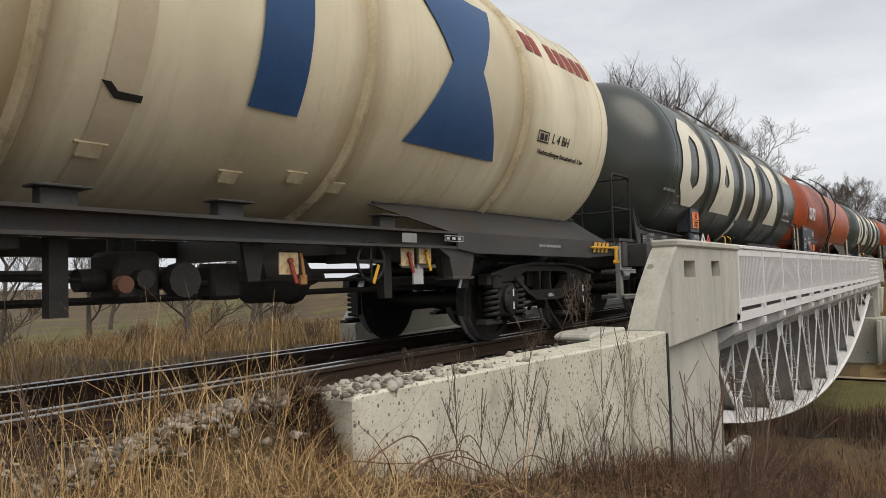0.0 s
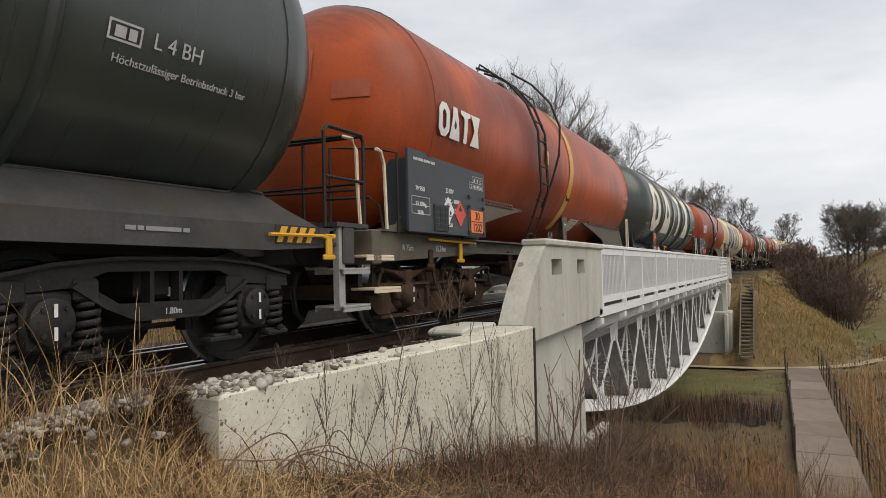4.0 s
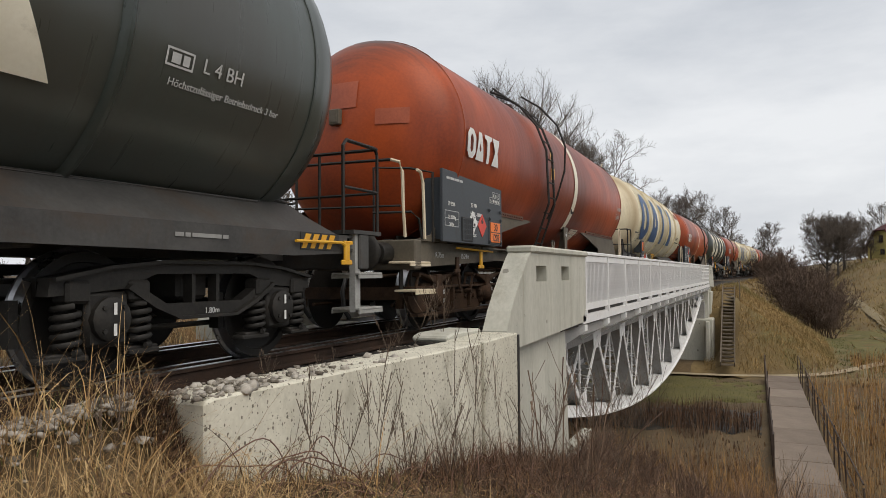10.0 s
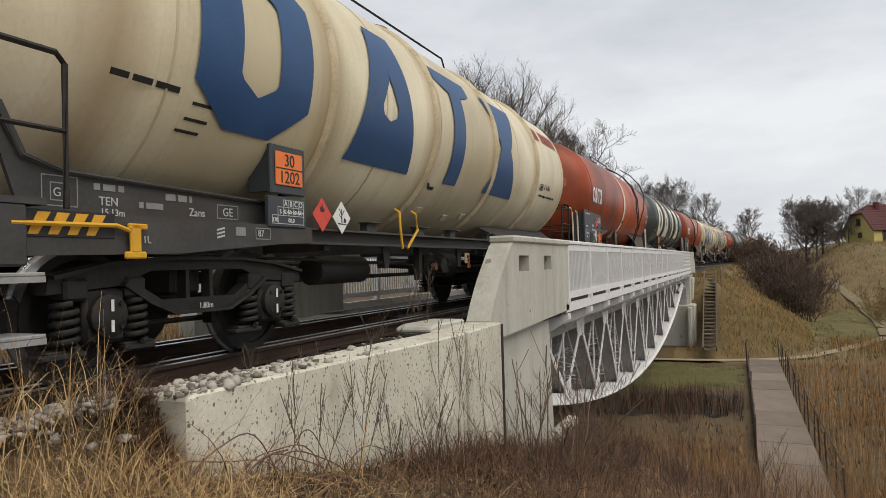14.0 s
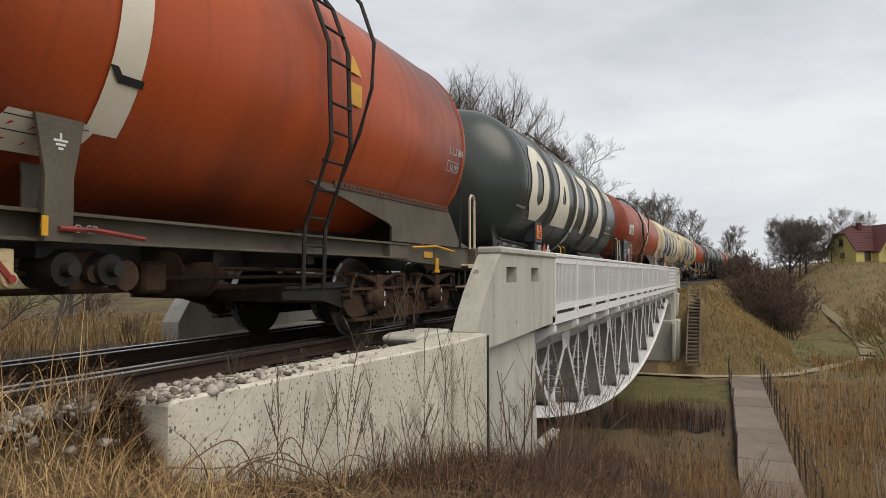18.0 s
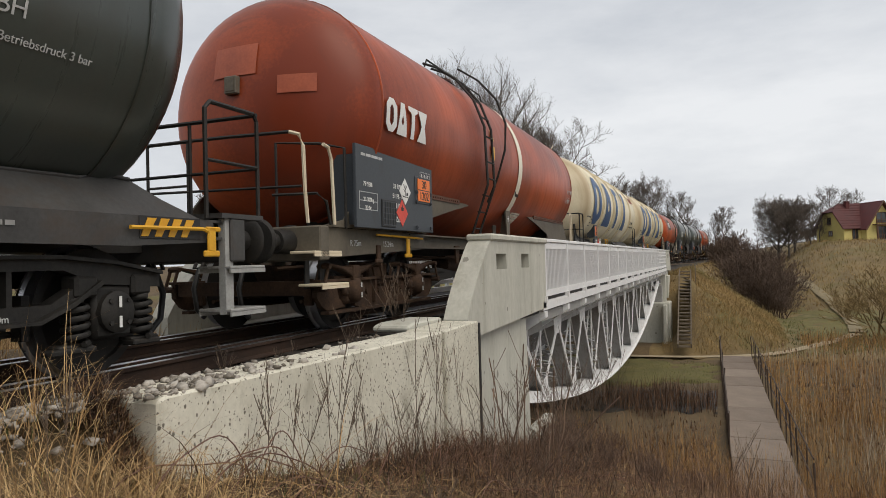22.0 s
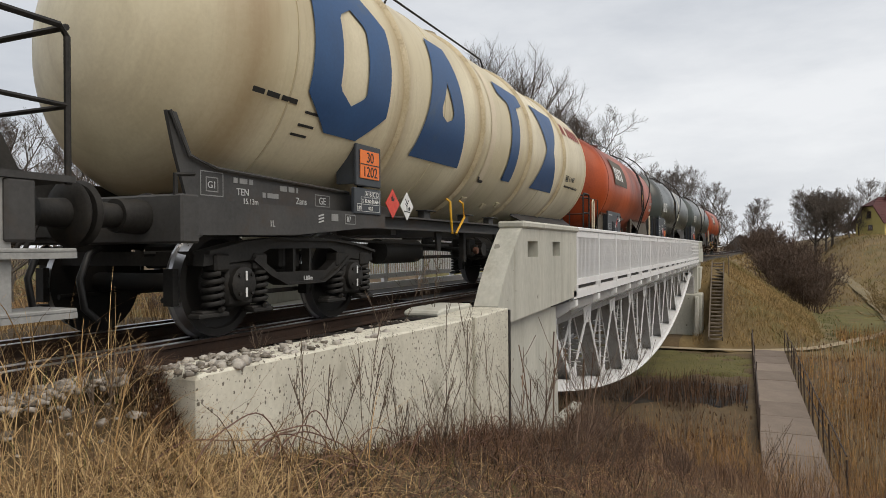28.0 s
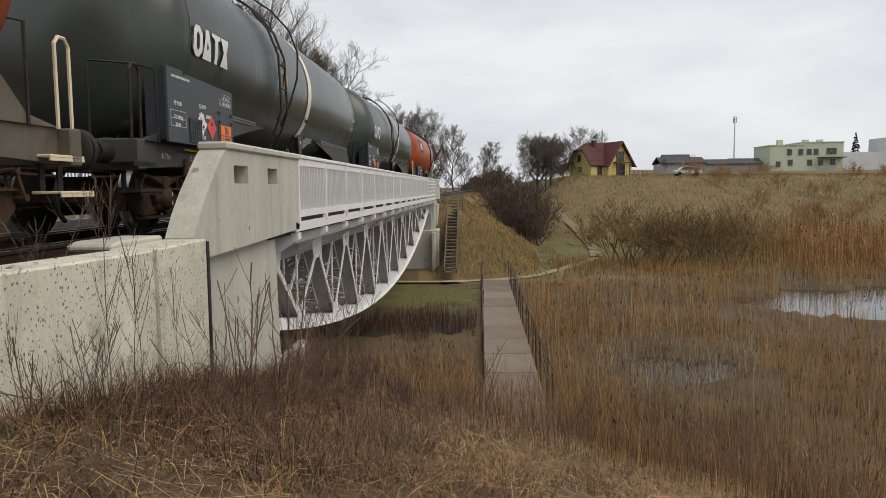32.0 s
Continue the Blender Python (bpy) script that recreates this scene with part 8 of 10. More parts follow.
def flats():
    h = tagged(empty("apartment_block", 82.5, 172, float(ground(82.5, 172)) - 0.2), "pale green flat-roofed apartment block of two storeys", "building")
    for x0, x1, top, y0, mat in ((-9, -1, 6.2, 0, M_FLATS), (-1.0, 8.6, 6.9, 1.0, M_FLATS)):
        bm = bmesh.new()
        box(bm, (x0, y0, -1), (x1, 10, top))
        box(bm, (x0 - 0.15, y0 - 0.15, top), (x1 + 0.15, 10.1, top + 0.2))
        part("block_wall", bm, mat, h)
    for x, y, z in ((-7.0, -0.01, 1.8), (-4.2, -0.01, 2.2), (-1.8, -0.01, 4.7), (-4.4, -0.01, 4.7), (0.6, 0.99, 4.8), (2.2, 0.99, 4.8), (5.2, 0.99, 4.9), (6.4, 0.99, 4.9), (0.8, 0.99, 2.2), (3.4, 0.99, 2.2), (6.2, 0.99, 2.2)):
        window(h, x, y, z, 1.1, 1.3)
    bm = bmesh.new()
    box(bm, (2.6, -1.2, 3.2), (8.4, 1.0, 3.4))
    part("porch_roof", bm, M_DARKROOF, h)
    for x in (-5.5, 0.6, 4.0):
        bm = bmesh.new()
        box(bm, (x, 4, 6.3), (x + 1.2, 5.2, 7.8))
        part("roof_stack", bm, M_FLATS, h)
    w = tagged(empty("white_building", 114, 182, float(ground(114, 182)) - 0.2), "pale grey flat-roofed building beside the flats", "building")
    bm = bmesh.new()
    box(bm, (-6, 0, -1), (14, 12, 8.6))
    part("block_wall", bm, M_FLATWHITE, w)
    for x in (-3.5, 0.5, 4.5):
        window(w, x, -0.01, 6.3, 2.4, 1.5)
    bm = bmesh.new()
    box(bm, (-18, 1, -1), (-6, 7, 4.8))
    part("garage_wall", bm, M_FLATWHITE, w)
    for px, py, wd, ht, dp in ((47, 150, 9, 3.4, 7), (62, 165, 12, 3.0, 8), (52, 172, 6, 4.2, 6), (70, 176, 7, 3.2, 6)):
        s = tagged(empty("farm_shed", px, py, float(ground(px, py)) - 0.2), "low grey shed with a dark pitched roof", "shed", "sheds on the hill")
        bm = bmesh.new()
        box(bm, (-wd / 2, 0, -0.5), (wd / 2, dp, ht * 0.6))
        part("shed_wall", bm, M_GREYSTEEL_SHADE, s)
        bm = bmesh.new()
        prism(bm, [(-0.4, ht * 0.58), (dp / 2, ht), (dp + 0.4, ht * 0.58), (dp + 0.4, ht * 0.66), (dp / 2, ht + 0.14), (-0.4, ht * 0.66)], "x", -wd / 2 - 0.3, wd / 2 + 0.3)
        part("shed_roof", bm, M_DARKROOF, s)
    for px, py, tall in ((-3.2, 172, 6.0), (1.5, 180, 5.0)):
        s = tagged(empty("trackside_cottage", px + 6, py, float(ground(px + 6, py)) - 0.2), "grey cottage with a dark roof beyond the embankment", "house", "cottages by the line")
        bm = bmesh.new()
        prism(bm, [(-3, 0), (-3, tall * 0.5), (0, tall), (3, tall * 0.5), (3, 0)], "y", 0, 8)
        part("cottage_wall", bm, M_STONEPIER, s)
        bm = bmesh.new()
        for q in (-1, 1):
            prism(bm, [(0, tall + 0.25), (0, tall), (q * 3.4, tall * 0.42), (q * 3.4, tall * 0.5)], "y", -0.4, 8.4)
        part("cottage_roof", bm, M_DARKROOF, s)
    m = tagged(empty("phone_mast", 70, 186, float(ground(70, 186))), "tall thin grey antenna mast", "mast")
    bm = bmesh.new()
    tube(bm, (0, 0, -0.5), (0, 0, 13.5), 0.24, 0.12, n=8)
    part("pole", bm, M_FLATWHITE, m)
    for k in range(3):
        bm = bmesh.new()
        a = k * 2.1
        box(bm, (math.cos(a) * 0.4 - 0.12, math.sin(a) * 0.4 - 0.12, 12.2), (math.cos(a) * 0.4 + 0.12, math.sin(a) * 0.4 + 0.12, 13.8))
        part("antenna", bm, M_FLATWHITE, m)
    for px, py in ((36.5, 110.5), (63, 168)):
        c = tagged(empty("parked_car", px, py, float(ground(px, py))), "silver parked car by the house", "car", "parked cars")
        bm = bmesh.new()
        prism(bm, [(-2.1, 0.35), (-2.1, 0.8), (-1.3, 0.95), (-0.7, 1.42), (0.9, 1.42), (1.5, 0.95), (2.1, 0.85), (2.1, 0.35)], "y", -0.85, 0.85)
        bmesh.ops.bevel(bm, geom=bm.edges[:], offset=0.06, segments=1, affect="EDGES")
        part("body", bm, M_FLATWHITE, c)
        bm = bmesh.new()
        prism(bm, [(-1.15, 0.97), (-0.65, 1.36), (0.85, 1.36), (1.35, 0.97)], "y", -0.87, 0.87)
        part("windows", bm, M_GLASS, c)
        for x in (-1.3, 1.3):
            for y in (-0.8, 0.8):
                bm = bmesh.new()
                tube(bm, (x, y - 0.1, 0.32), (x, y + 0.1, 0.32), 0.32, n=14)
                part("wheel", bm, M_BLACK, c)


flats()

# ---- trees and shrubs ----


def branchwork(seed, height, spread_, trunk_r, levels, per, upright, trunk_share=0.32, twig_r=0.006):
    """Segments (start, end, radius, radius, level) of a bare tree."""
    rs_ = random.Random(seed)
    out = []

    def grow(p, d, length, r, level):
        steps = 3 if level < 2 else 2
        if level == levels:
            length *= 0.72
        for k in range(steps):
            bend = Vector((rs_.uniform(-1, 1), rs_.uniform(-1, 1), rs_.uniform(-0.3, 0.6))) * (0.1 + 0.05 * level)
            d = (d + bend + Vector((0, 0, upright * (0.1 + 0.05 * level)))).normalized()
            q = p + d * length / steps
            r1 = max(r * (0.8 if level else 0.86), twig_r)
            out.append((p, q, r, r1, level))
            p, r = q, r1
            if level < levels and (level > 0 or k > 0 or True):
                count = per[level]
                for j in range(count):
                    if level == 0 and k == 0 and trunk_share > 0.2:
                        continue
                    a = rs_.uniform(0, 6.283)
                    side = d.orthogonal()
                    side.rotate(Matrix.Rotation(a, 3, d))
                    nd = (d * rs_.uniform(0.5, 0.9) * upright + side * rs_.uniform(0.5, 1.0) * spread_).normalized()
                    grow(p, nd, length * rs_.uniform(0.48, 0.72), max(r * rs_.uniform(0.45, 0.62), twig_r), level + 1)

    grow(Vector((0, 0, -0.3)), Vector((0, 0, 1)), height * trunk_share * 2.0, trunk_r, 0)
    return out


def branch_mesh(name, segs, mat, sides=(6, 5, 4, 3, 3, 3)):
    vs, fs, base = [], [], 0
    for p, q, r0, r1, level in segs:
        n = sides[min(level, 5)]
        d = (q - p).normalized()
        u = d.orthogonal().normalized()
        w = d.cross(u)
        for c, r in ((p, r0), (q, r1)):
            for k in range(n):
                a = 6.2832 * k / n
                v = c + (u * math.cos(a) + w * math.sin(a)) * r
                vs.append((v.x, v.y, v.z))
        for k in range(n):
            fs.append((base + k, base + (k + 1) % n, base + n + (k + 1) % n, base + n + k))
        base += 2 * n
    ob = raw(name, vs, fs, mat)
    me = ob.data
    bpy.data.objects.remove(ob)
    return me


def crown_tree(seed, height, radius, trunk_r, limbs, lift, twig_r, low=0.16):
    """A bare broad-leaved tree: limbs rising round the trunk to a rounded outline, each forking down to fine twigs."""
    r = random.Random(seed)
    segs = []
    trunk = [Vector((r.uniform(-1, 1) * 0.012 * height * k, r.uniform(-1, 1) * 0.012 * height * k, -0.4 + (height * 0.8 + 0.4) * k / 7)) for k in range(8)]

    def stem_at(f):
        g = min(f * 7, 6.999)
        k = int(g)
        return trunk[k].lerp(trunk[k + 1], g - k)

    for k in range(7):
        segs.append((trunk[k], trunk[k + 1], trunk_r * (1 - k / 7.6), trunk_r * (1 - (k + 1) / 7.6), 0))

    def spray(p, d, length, rad, level):
        n = (5, 4, 3, 2)[level - 1]
        pts = [p]
        for k in range(n):
            d = (d + Vector((r.uniform(-1, 1), r.uniform(-1, 1), r.uniform(-0.6, 0.9))) * 0.12 + Vector((0, 0, lift * 0.09))).normalized()
            pts.append(pts[-1] + d * length / n)
        for k in range(n):
            segs.append((pts[k], pts[k + 1], max(rad * (1 - 0.75 * k / n), twig_r), max(rad * (1 - 0.75 * (k + 1) / n), twig_r), level))
        if level == 4:
            return
        for j in range((8, 6, 5)[level - 1]):
            f = 0.22 + 0.76 * (j + r.random()) / (8, 6, 5)[level - 1]
            g = min(f * n, n - 0.001)
            k = int(g)
            q = pts[k].lerp(pts[k + 1], g - k)
            along_ = (pts[k + 1] - pts[k]).normalized()
            side = along_.orthogonal()
            side.rotate(Matrix.Rotation(r.uniform(0, 6.283), 3, along_))
            nd = (along_ * 0.9 + side * r.uniform(0.5, 1.1) + Vector((0, 0, 0.16 * lift))).normalized()
            spray(q, nd, length * (0.66 - 0.3 * f) * r.uniform(0.7, 1.25), rad * 0.42, level + 1)

    for k in range(limbs):
        f = low + (0.95 - low) * (k / (limbs - 1)) ** 0.85
        p = stem_at(f)
        a = 2.39996 * k + r.uniform(-0.35, 0.35)
        # the limb ends on a rounded outline
        u = (p.z / height - 0.1) / 0.9
        reach = radius * math.sqrt(max(1 - (2 * min(max(u + 0.18, 0.1), 0.97) - 1) ** 2, 0.06)) * r.uniform(0.8, 1.1)
        d = Vector((math.cos(a), math.sin(a), 0.55 * lift + 0.5 * u))
        spray(p, d.normalized(), reach * 1.12, trunk_r * (0.5 - 0.3 * u), 1)
    top = max(q.z for _, q, _, _, _ in segs)
    return (branch_mesh("trunk", [g for g in segs if g[4] < 2], M_BARK), branch_mesh("crown", [g for g in segs if g[4] >= 2], M_TWIG), top)


TREES = [crown_tree(11, 14, 4.2, 0.22, 15, 1.0, 0.009), crown_tree(12, 20, 6.2, 0.3, 22, 1.7, 0.0042), crown_tree(15, 12, 3.0, 0.17, 13, 1.3, 0.010), crown_tree(18, 10, 4.2, 0.28, 24, 0.9, 0.015, 0.26)]


def tree(kind, x, y, tall, rz, label, name="bare_tree", group="bare trees"):
    t = tagged(empty(name, x, y, float(ground(x, y)) - 0.1, rz), label, "tree", group)
    trunk, crown, top = TREES[kind]
    for nm, me in (("trunk", trunk), ("crown", crown)):
        o = new(nm, me)
        o.parent = t
    t.scale = (tall / top,) * 3
    return t


BARE = "leafless grey-brown tree with a fine twiggy crown"
for kind, x, y, tall, rz in ((1, -16.8, 53, 21.5, 140), (1, -13.0, 50, 21.6, 0), (1, -10.2, 51, 19.6, 70), (1, -8.2, 49, 16.6, 200), (0, -6.2, 50, 14.6, 290), (0, -6.4, 73, 12.5, 15), (2, -5.0, 79, 11.6, 300), (0, -6.6, 90, 15.6, 30), (0, -4.4, 94, 15.0, 110), (2, -2.6, 97, 13.4, 260), (2, 0.9, 97, 9.8, 210), (0, -7, 112, 15, 20), (2, -3.5, 130, 13, 77), (2, 0.5, 150, 11, 10)):
    tree(kind, x, y, tall, rz, BARE)
for kind, x, y, top, rz in ((3, 13.6, 113, 9.8, 70), (3, 15.9, 114.5, 9.7, 190), (3, 14.8, 111, 8.6, 40), (2, 17.9, 113, 8.3, 250), (2, 19.3, 115, 8.2, 300), (0, 23.6, 133, 12.4, 0), (0, 26.3, 135, 11.6, 120), (2, 6.3, 135, 9.8, 33), (2, 5.4, 137, 8.8, 140), (2, 43, 150, 6.5, 10), (0, 54, 160, 6.5, 80), (2, 59, 170, 6.0, 30)):
    tree(kind, x, y, top - float(ground(x, y)), rz, "leafless tree in a clump beside the house", group="trees by the house")
for kind, x, y, tall, rz in ((0, -28, 22, 12, 0), (2, -33, 30, 13, 100), (2, -24, 36, 11, 200), (0, -40, 10, 13, 40), (2, -36, 16, 12, 70), (2, -30, 6, 11, 150), (2, -46, 26, 14, 10), (0, -38, -4, 12, 220), (2, -52, 8, 13, 33), (0, -48, -12, 12, 66), (2, -58, 34, 15, 99), (0, -44, 40, 13, 12), (2, -34, 48, 12, 170), (0, -56, 52, 14, 250), (2, -62, -2, 13, 20)):
    tree(kind, x, y, tall, rz, "leafless tree beyond the railway", group="trees across the line")

SHRUBS = []
for seed, twig_mat in ((31, M_BUSH), (32, M_BUSH), (33, M_WILLOW), (34, M_WILLOW), (35, M_TAWNY), (36, M_TAWNY), (37, M_BRIAR), (38, M_BRIAR)):
    segs = []
    rr = random.Random(seed)
    for k in range(5):
        sub = branchwork(seed * 100 + k, 2.2, 0.85, 0.022, 3, (2, 2, 3), 1.1, 0.28, 0.005)
        off = Vector((rr.uniform(-0.5, 0.5), rr.uniform(-0.5, 0.5), 0))
        rot = Matrix.Rotation(rr.uniform(-0.5, 0.5), 3, "X") @ Matrix.Rotation(rr.uniform(-0.5, 0.5), 3, "Y")
        segs += [(off + rot @ p, off + rot @ q, a * 1.4, b * 1.4, lv) for p, q, a, b, lv in sub]
    SHRUBS.append((branch_mesh("stems", [s for s in segs if s[4] < 2], twig_mat, (4, 3, 3, 3, 3, 3)), branch_mesh("twigs", [s for s in segs if s[4] >= 2], twig_mat, (3, 3, 3, 3, 3, 3)), max(s[1].z for s in segs)))


def shrub(kind, x, y, tall, rz, label, group):
    t = tagged(empty("bare_shrub", x, y, float(ground(x, y)) - 0.1, rz), label, "shrub", group)
    stems, twigs, top = SHRUBS[kind]
    for nm, me in (("stem_clump", stems), ("crown", twigs)):
        o = new(nm, me)
        o.parent = t
        o["kind"] = "stuff"
    t.scale = (tall / top,) * 3


rr = random.Random(5)
for k in range(110):
    y = rr.uniform(61, 114)
    x = rr.uniform(7.4 - 0.048 * (y - 57), 10.2 + 0.02 * (y - 57))
    shrub(k % 2, x, y, rr.uniform(2.0, 3.8) + 2.0 * (k % 5 == 0), rr.uniform(0, 360), "dark leafless shrub in the embankment thicket", "embankment thicket")
for x, y, tall in ((18.9, 44.6, 5.0), (14.9, 45.6, 4.8), (16.6, 46.5, 4.6), (21.6, 47, 4.4), (17, 52, 3.4), (19.5, 55, 3.6), (22.5, 51, 3.2), (15, 60, 2.6), (25, 58, 2.6), (20.5, 50, 2.8), (27, 53, 2.4)):
    for j in range(2):
        shrub(2 + rr.randrange(2), x + rr.uniform(-0.9, 0.9), y + rr.uniform(-0.9, 0.9), tall * rr.uniform(0.8, 1.05), rr.uniform(0, 360), "yellow-brown willow shrub on the valley floor", "willow shrubs")
for k in range(64):
    x = rr.uniform(36, 105)
    y = rr.uniform(70, 108)
    shrub(4 + k % 2, x, y, rr.uniform(1.8, 3.6), rr.uniform(0, 360), "rusty brown shrub on the hillside", "hillside shrubs")
for k in range(30):
    shrub(k % 2, rr.uniform(1.5, 24), rr.uniform(126, 152), rr.uniform(2.0, 3.8), rr.uniform(0, 360), "dark leafless shrub in the far hedge", "far hedge")
for k in range(54):
    shrub(k % 2 + 4 * (k % 3 > 0), rr.uniform(-46, -9), rr.uniform(-16, 50), rr.uniform(1.6, 3.2), rr.uniform(0, 360), "leafless shrub across the line", "shrubs across the line")

# ---- grass, reeds and weeds ----


def blades(name, xyz, height, width, lean, mat, levels=3, seed=1, droop=0.6):
    """Tapering bent blades, all in one mesh. height, width, lean: arrays per blade."""
    rs_ = np.random.RandomState(seed)
    n = len(xyz)
    a = rs_.rand(n) * 6.283
    face = a + 1.57 + rs_.normal(0, 0.4, n)
    t = np.linspace(0, 1, levels + 1)
    out = lean[:, None] * height[:, None] * t[None] ** 2
    up = height[:, None] * t[None] * (1 - droop * (lean[:, None] * t[None]) ** 2 * 0.5)
    cx = xyz[:, 0:1] + np.cos(a)[:, None] * out
    cy = xyz[:, 1:2] + np.sin(a)[:, None] * out
    cz = xyz[:, 2:3] + up
    w = width[:, None] * (1 - 0.85 * t[None]) / 2
    dx, dy = np.cos(face)[:, None] * w, np.sin(face)[:, None] * w
    v = np.stack([np.stack([cx - dx, cy - dy, cz], -1), np.stack([cx + dx, cy + dy, cz], -1)], 2)
    m = levels + 1
    i = (np.arange(n)[:, None] * 2 * m + 2 * np.arange(levels)[None]).ravel()
    return raw(name, v.reshape(-1, 3), np.stack([i, i + 1, i + 3, i + 2], 1), mat)


rs = np.random.RandomState(21)


def scatter(n, x0, x1, y0, y1, keep):
    x, y = rs.uniform(x0, x1, n), rs.uniform(y0, y1, n)
    ok = keep(x, y)
    x, y = x[ok], y[ok]
    return np.stack([x, y, ground(x, y) - 0.03], -1)


def clump(x, y, scale, seed):
    """Smooth random field from 0 to 1 for patchy growth."""
    r = np.random.RandomState(seed)
    out = 0
    for k in range(6):
        kx, ky, ph = r.normal(0, 1, 2).tolist() + [r.rand() * 6.28]
        out = out + np.sin((x * kx + y * ky) / scale + ph)
    return 0.5 + out / 8


def clear(x, y):
    return (np.hypot(x - 5.0, y - 0.1) > 0.75) & (np.hypot(x - 5.25, y - 0.75) > 0.6)


off_wall = lambda x, y: (x > WALL_X + 0.05) | (y < 2.45)
bank = lambda x, y: off_wall(x, y) & (np.hypot(x - 5.0, y - 0.1) > 0.3)
p = scatter(42000, 2.3, 18, -9, 13, lambda x, y: off_wall(x, y) & ((y < -1) | (x > 8)))
n = len(p)
tagged(blades("rough_bank_grass", p, rs.uniform(0.08, 0.26, n), rs.uniform(0.008, 0.02, n), rs.uniform(0.4, 1.8, n), M_WEED, 2, 92), "rough dead grass on the railway bank", "grass", kind="stuff")
p = scatter(150000, 1.95, 12, -1.6, 13, lambda x, y: bank(x, y) & ((x > 2.5) | (y < 1.2)) & (rs.rand(len(x)) < 1.15 - 0.045 * y))
n = len(p)
tagged(blades("dead_tangle", p, rs.uniform(0.06, 0.24, n) * (0.5 + clump(p[:, 0], p[:, 1], 0.35, 51)), rs.uniform(0.004, 0.012, n), rs.uniform(0.6, 2.4, n), M_TANGLE, 2, 2), "dark brown tangle of dead grass and stems on the bank", "grass", kind="stuff")
p = scatter(95000, 1.95, 11, -1.6, 13, lambda x, y: bank(x, y) & ((x > 2.5) | (y < 1.2)) & (rs.rand(len(x)) < 0.12 + 0.8 * clump(x, y, 0.55, 1) ** 2))
n = len(p)
tagged(blades("matted_grass", p, rs.uniform(0.1, 0.28, n), rs.uniform(0.003, 0.007, n), rs.uniform(0.4, 1.9, n), M_GRASS, 3, 22), "matted dead brown grass on the bank", "grass", kind="stuff")
p = scatter(26000, 2.48, 4.2, 2.5, 12.5, lambda x, y: off_wall(x, y) & (rs.rand(len(x)) < np.exp(-(x - 2.48) / 0.28) * (0.3 + 0.9 * clump(x, y, 0.5, 71))))
n = len(p)
tagged(blades("wall_foot_scrub", p, rs.uniform(0.08, 0.36, n), rs.uniform(0.003, 0.008, n), rs.uniform(0.2, 1.6, n), M_TANGLE, 3, 72), "dark brown scrub along the foot of the wall", "scrub", kind="stuff")
p = scatter(30000, 1.6, 3.6, -2.5, 2.9, lambda x, y: clear(x, y) & off_wall(x, y) & (rs.rand(len(x)) < np.exp(-((x - 2.15) / 0.5) ** 2) * (0.05 + 1.1 * np.clip(clump(x, y, 0.22, 73) - 0.25, 0, 1)) * np.where((y > 1.1) & (x < 2.5), 0.12, 1)))
n = len(p)
tagged(blades("straw_tussocks", p, rs.uniform(0.15, 0.42, n), rs.uniform(0.003, 0.007, n), rs.uniform(0.2, 1.2, n), M_STRAW, 3, 74), "pale straw tussocks growing through the stones", "grass", kind="stuff")
p = scatter(700, 1.8, 4.2, -0.4, 3.6, lambda x, y: off_wall(x, y) & clear(x, y) & (rs.rand(len(x)) < np.clip(1.6 - 0.4 * x, 0.1, 1)))
n = len(p)
tagged(blades("bent_stems", p, rs.uniform(0.3, 0.75, n), rs.uniform(0.006, 0.011, n), rs.uniform(0.4, 1.8, n), M_GRASS, 5, 75), "thick bent dead stems in the straw", "grass", kind="stuff")
before_wall = lambda x, y: np.where((x > 2.35) & (x < 3.5) & (y > 1.5) & (y < 4.5), 0.12, 1.0)
tall_area = lambda x, y: off_wall(x, y) & clear(x, y) & (rs.rand(len(x)) < np.clip(1.15 - 0.4 * y, 0.04, 1) * np.clip(1.9 - 0.36 * x, 0.1, 1) * (0.2 + 1.0 * clump(x, y, 0.4, 4)) * np.where((y > 1.2) & (x < 2.45), 0.4, 1) * before_wall(x, y))
p = scatter(34000, 1.9, 6.5, -1.2, 8, tall_area)
n = len(p)
tagged(blades("tall_straw", p, rs.uniform(0.2, 0.56, n) * (1 - 0.45 * step(1.2, 4, p[:, 1])), rs.uniform(0.0025, 0.007, n), rs.uniform(0.1, 1.0, n), M_STRAW, 4, 3), "tall pale straw grass", "grass", kind="stuff")
p = scatter(1500, 1.7, 3.4, -0.5, 3.2, lambda x, y: ((x > WALL_X + 0.04) | (y < 2.5)) & clear(x, y) & (rs.rand(len(x)) < np.where(y > 2.2, 0.25, 1) * np.where((y > 1.2) & (x < 2.45), 0.3, 1) * before_wall(x, y)))
n = len(p)
tagged(blades("straw_stems", p, rs.uniform(0.3, 0.8, n), rs.uniform(0.003, 0.006, n), rs.uniform(0.05, 0.5, n), M_STRAW, 4, 4), "thin upright straw stems beside the wall", "grass", kind="stuff")
p = scatter(9000, -6, -1.9, -3, 10, lambda x, y: x < -1.9)
n = len(p)
tagged(blades("far_side_grass", p, rs.uniform(0.2, 0.6, n), rs.uniform(0.006, 0.014, n), rs.uniform(0.1, 0.8, n), M_STRAW, 3, 5), "dead grass across the track", "grass", kind="stuff")
p = scatter(38000, -48, -5, -16, 48, lambda x, y: x < -4)
n = len(p)
tagged(blades("field_grass", p, rs.uniform(0.2, 0.7, n), rs.uniform(0.02, 0.05, n), rs.uniform(0.1, 0.8, n), M_GRASS, 2, 6), "rough winter grass beyond the railway", "grass", kind="stuff")
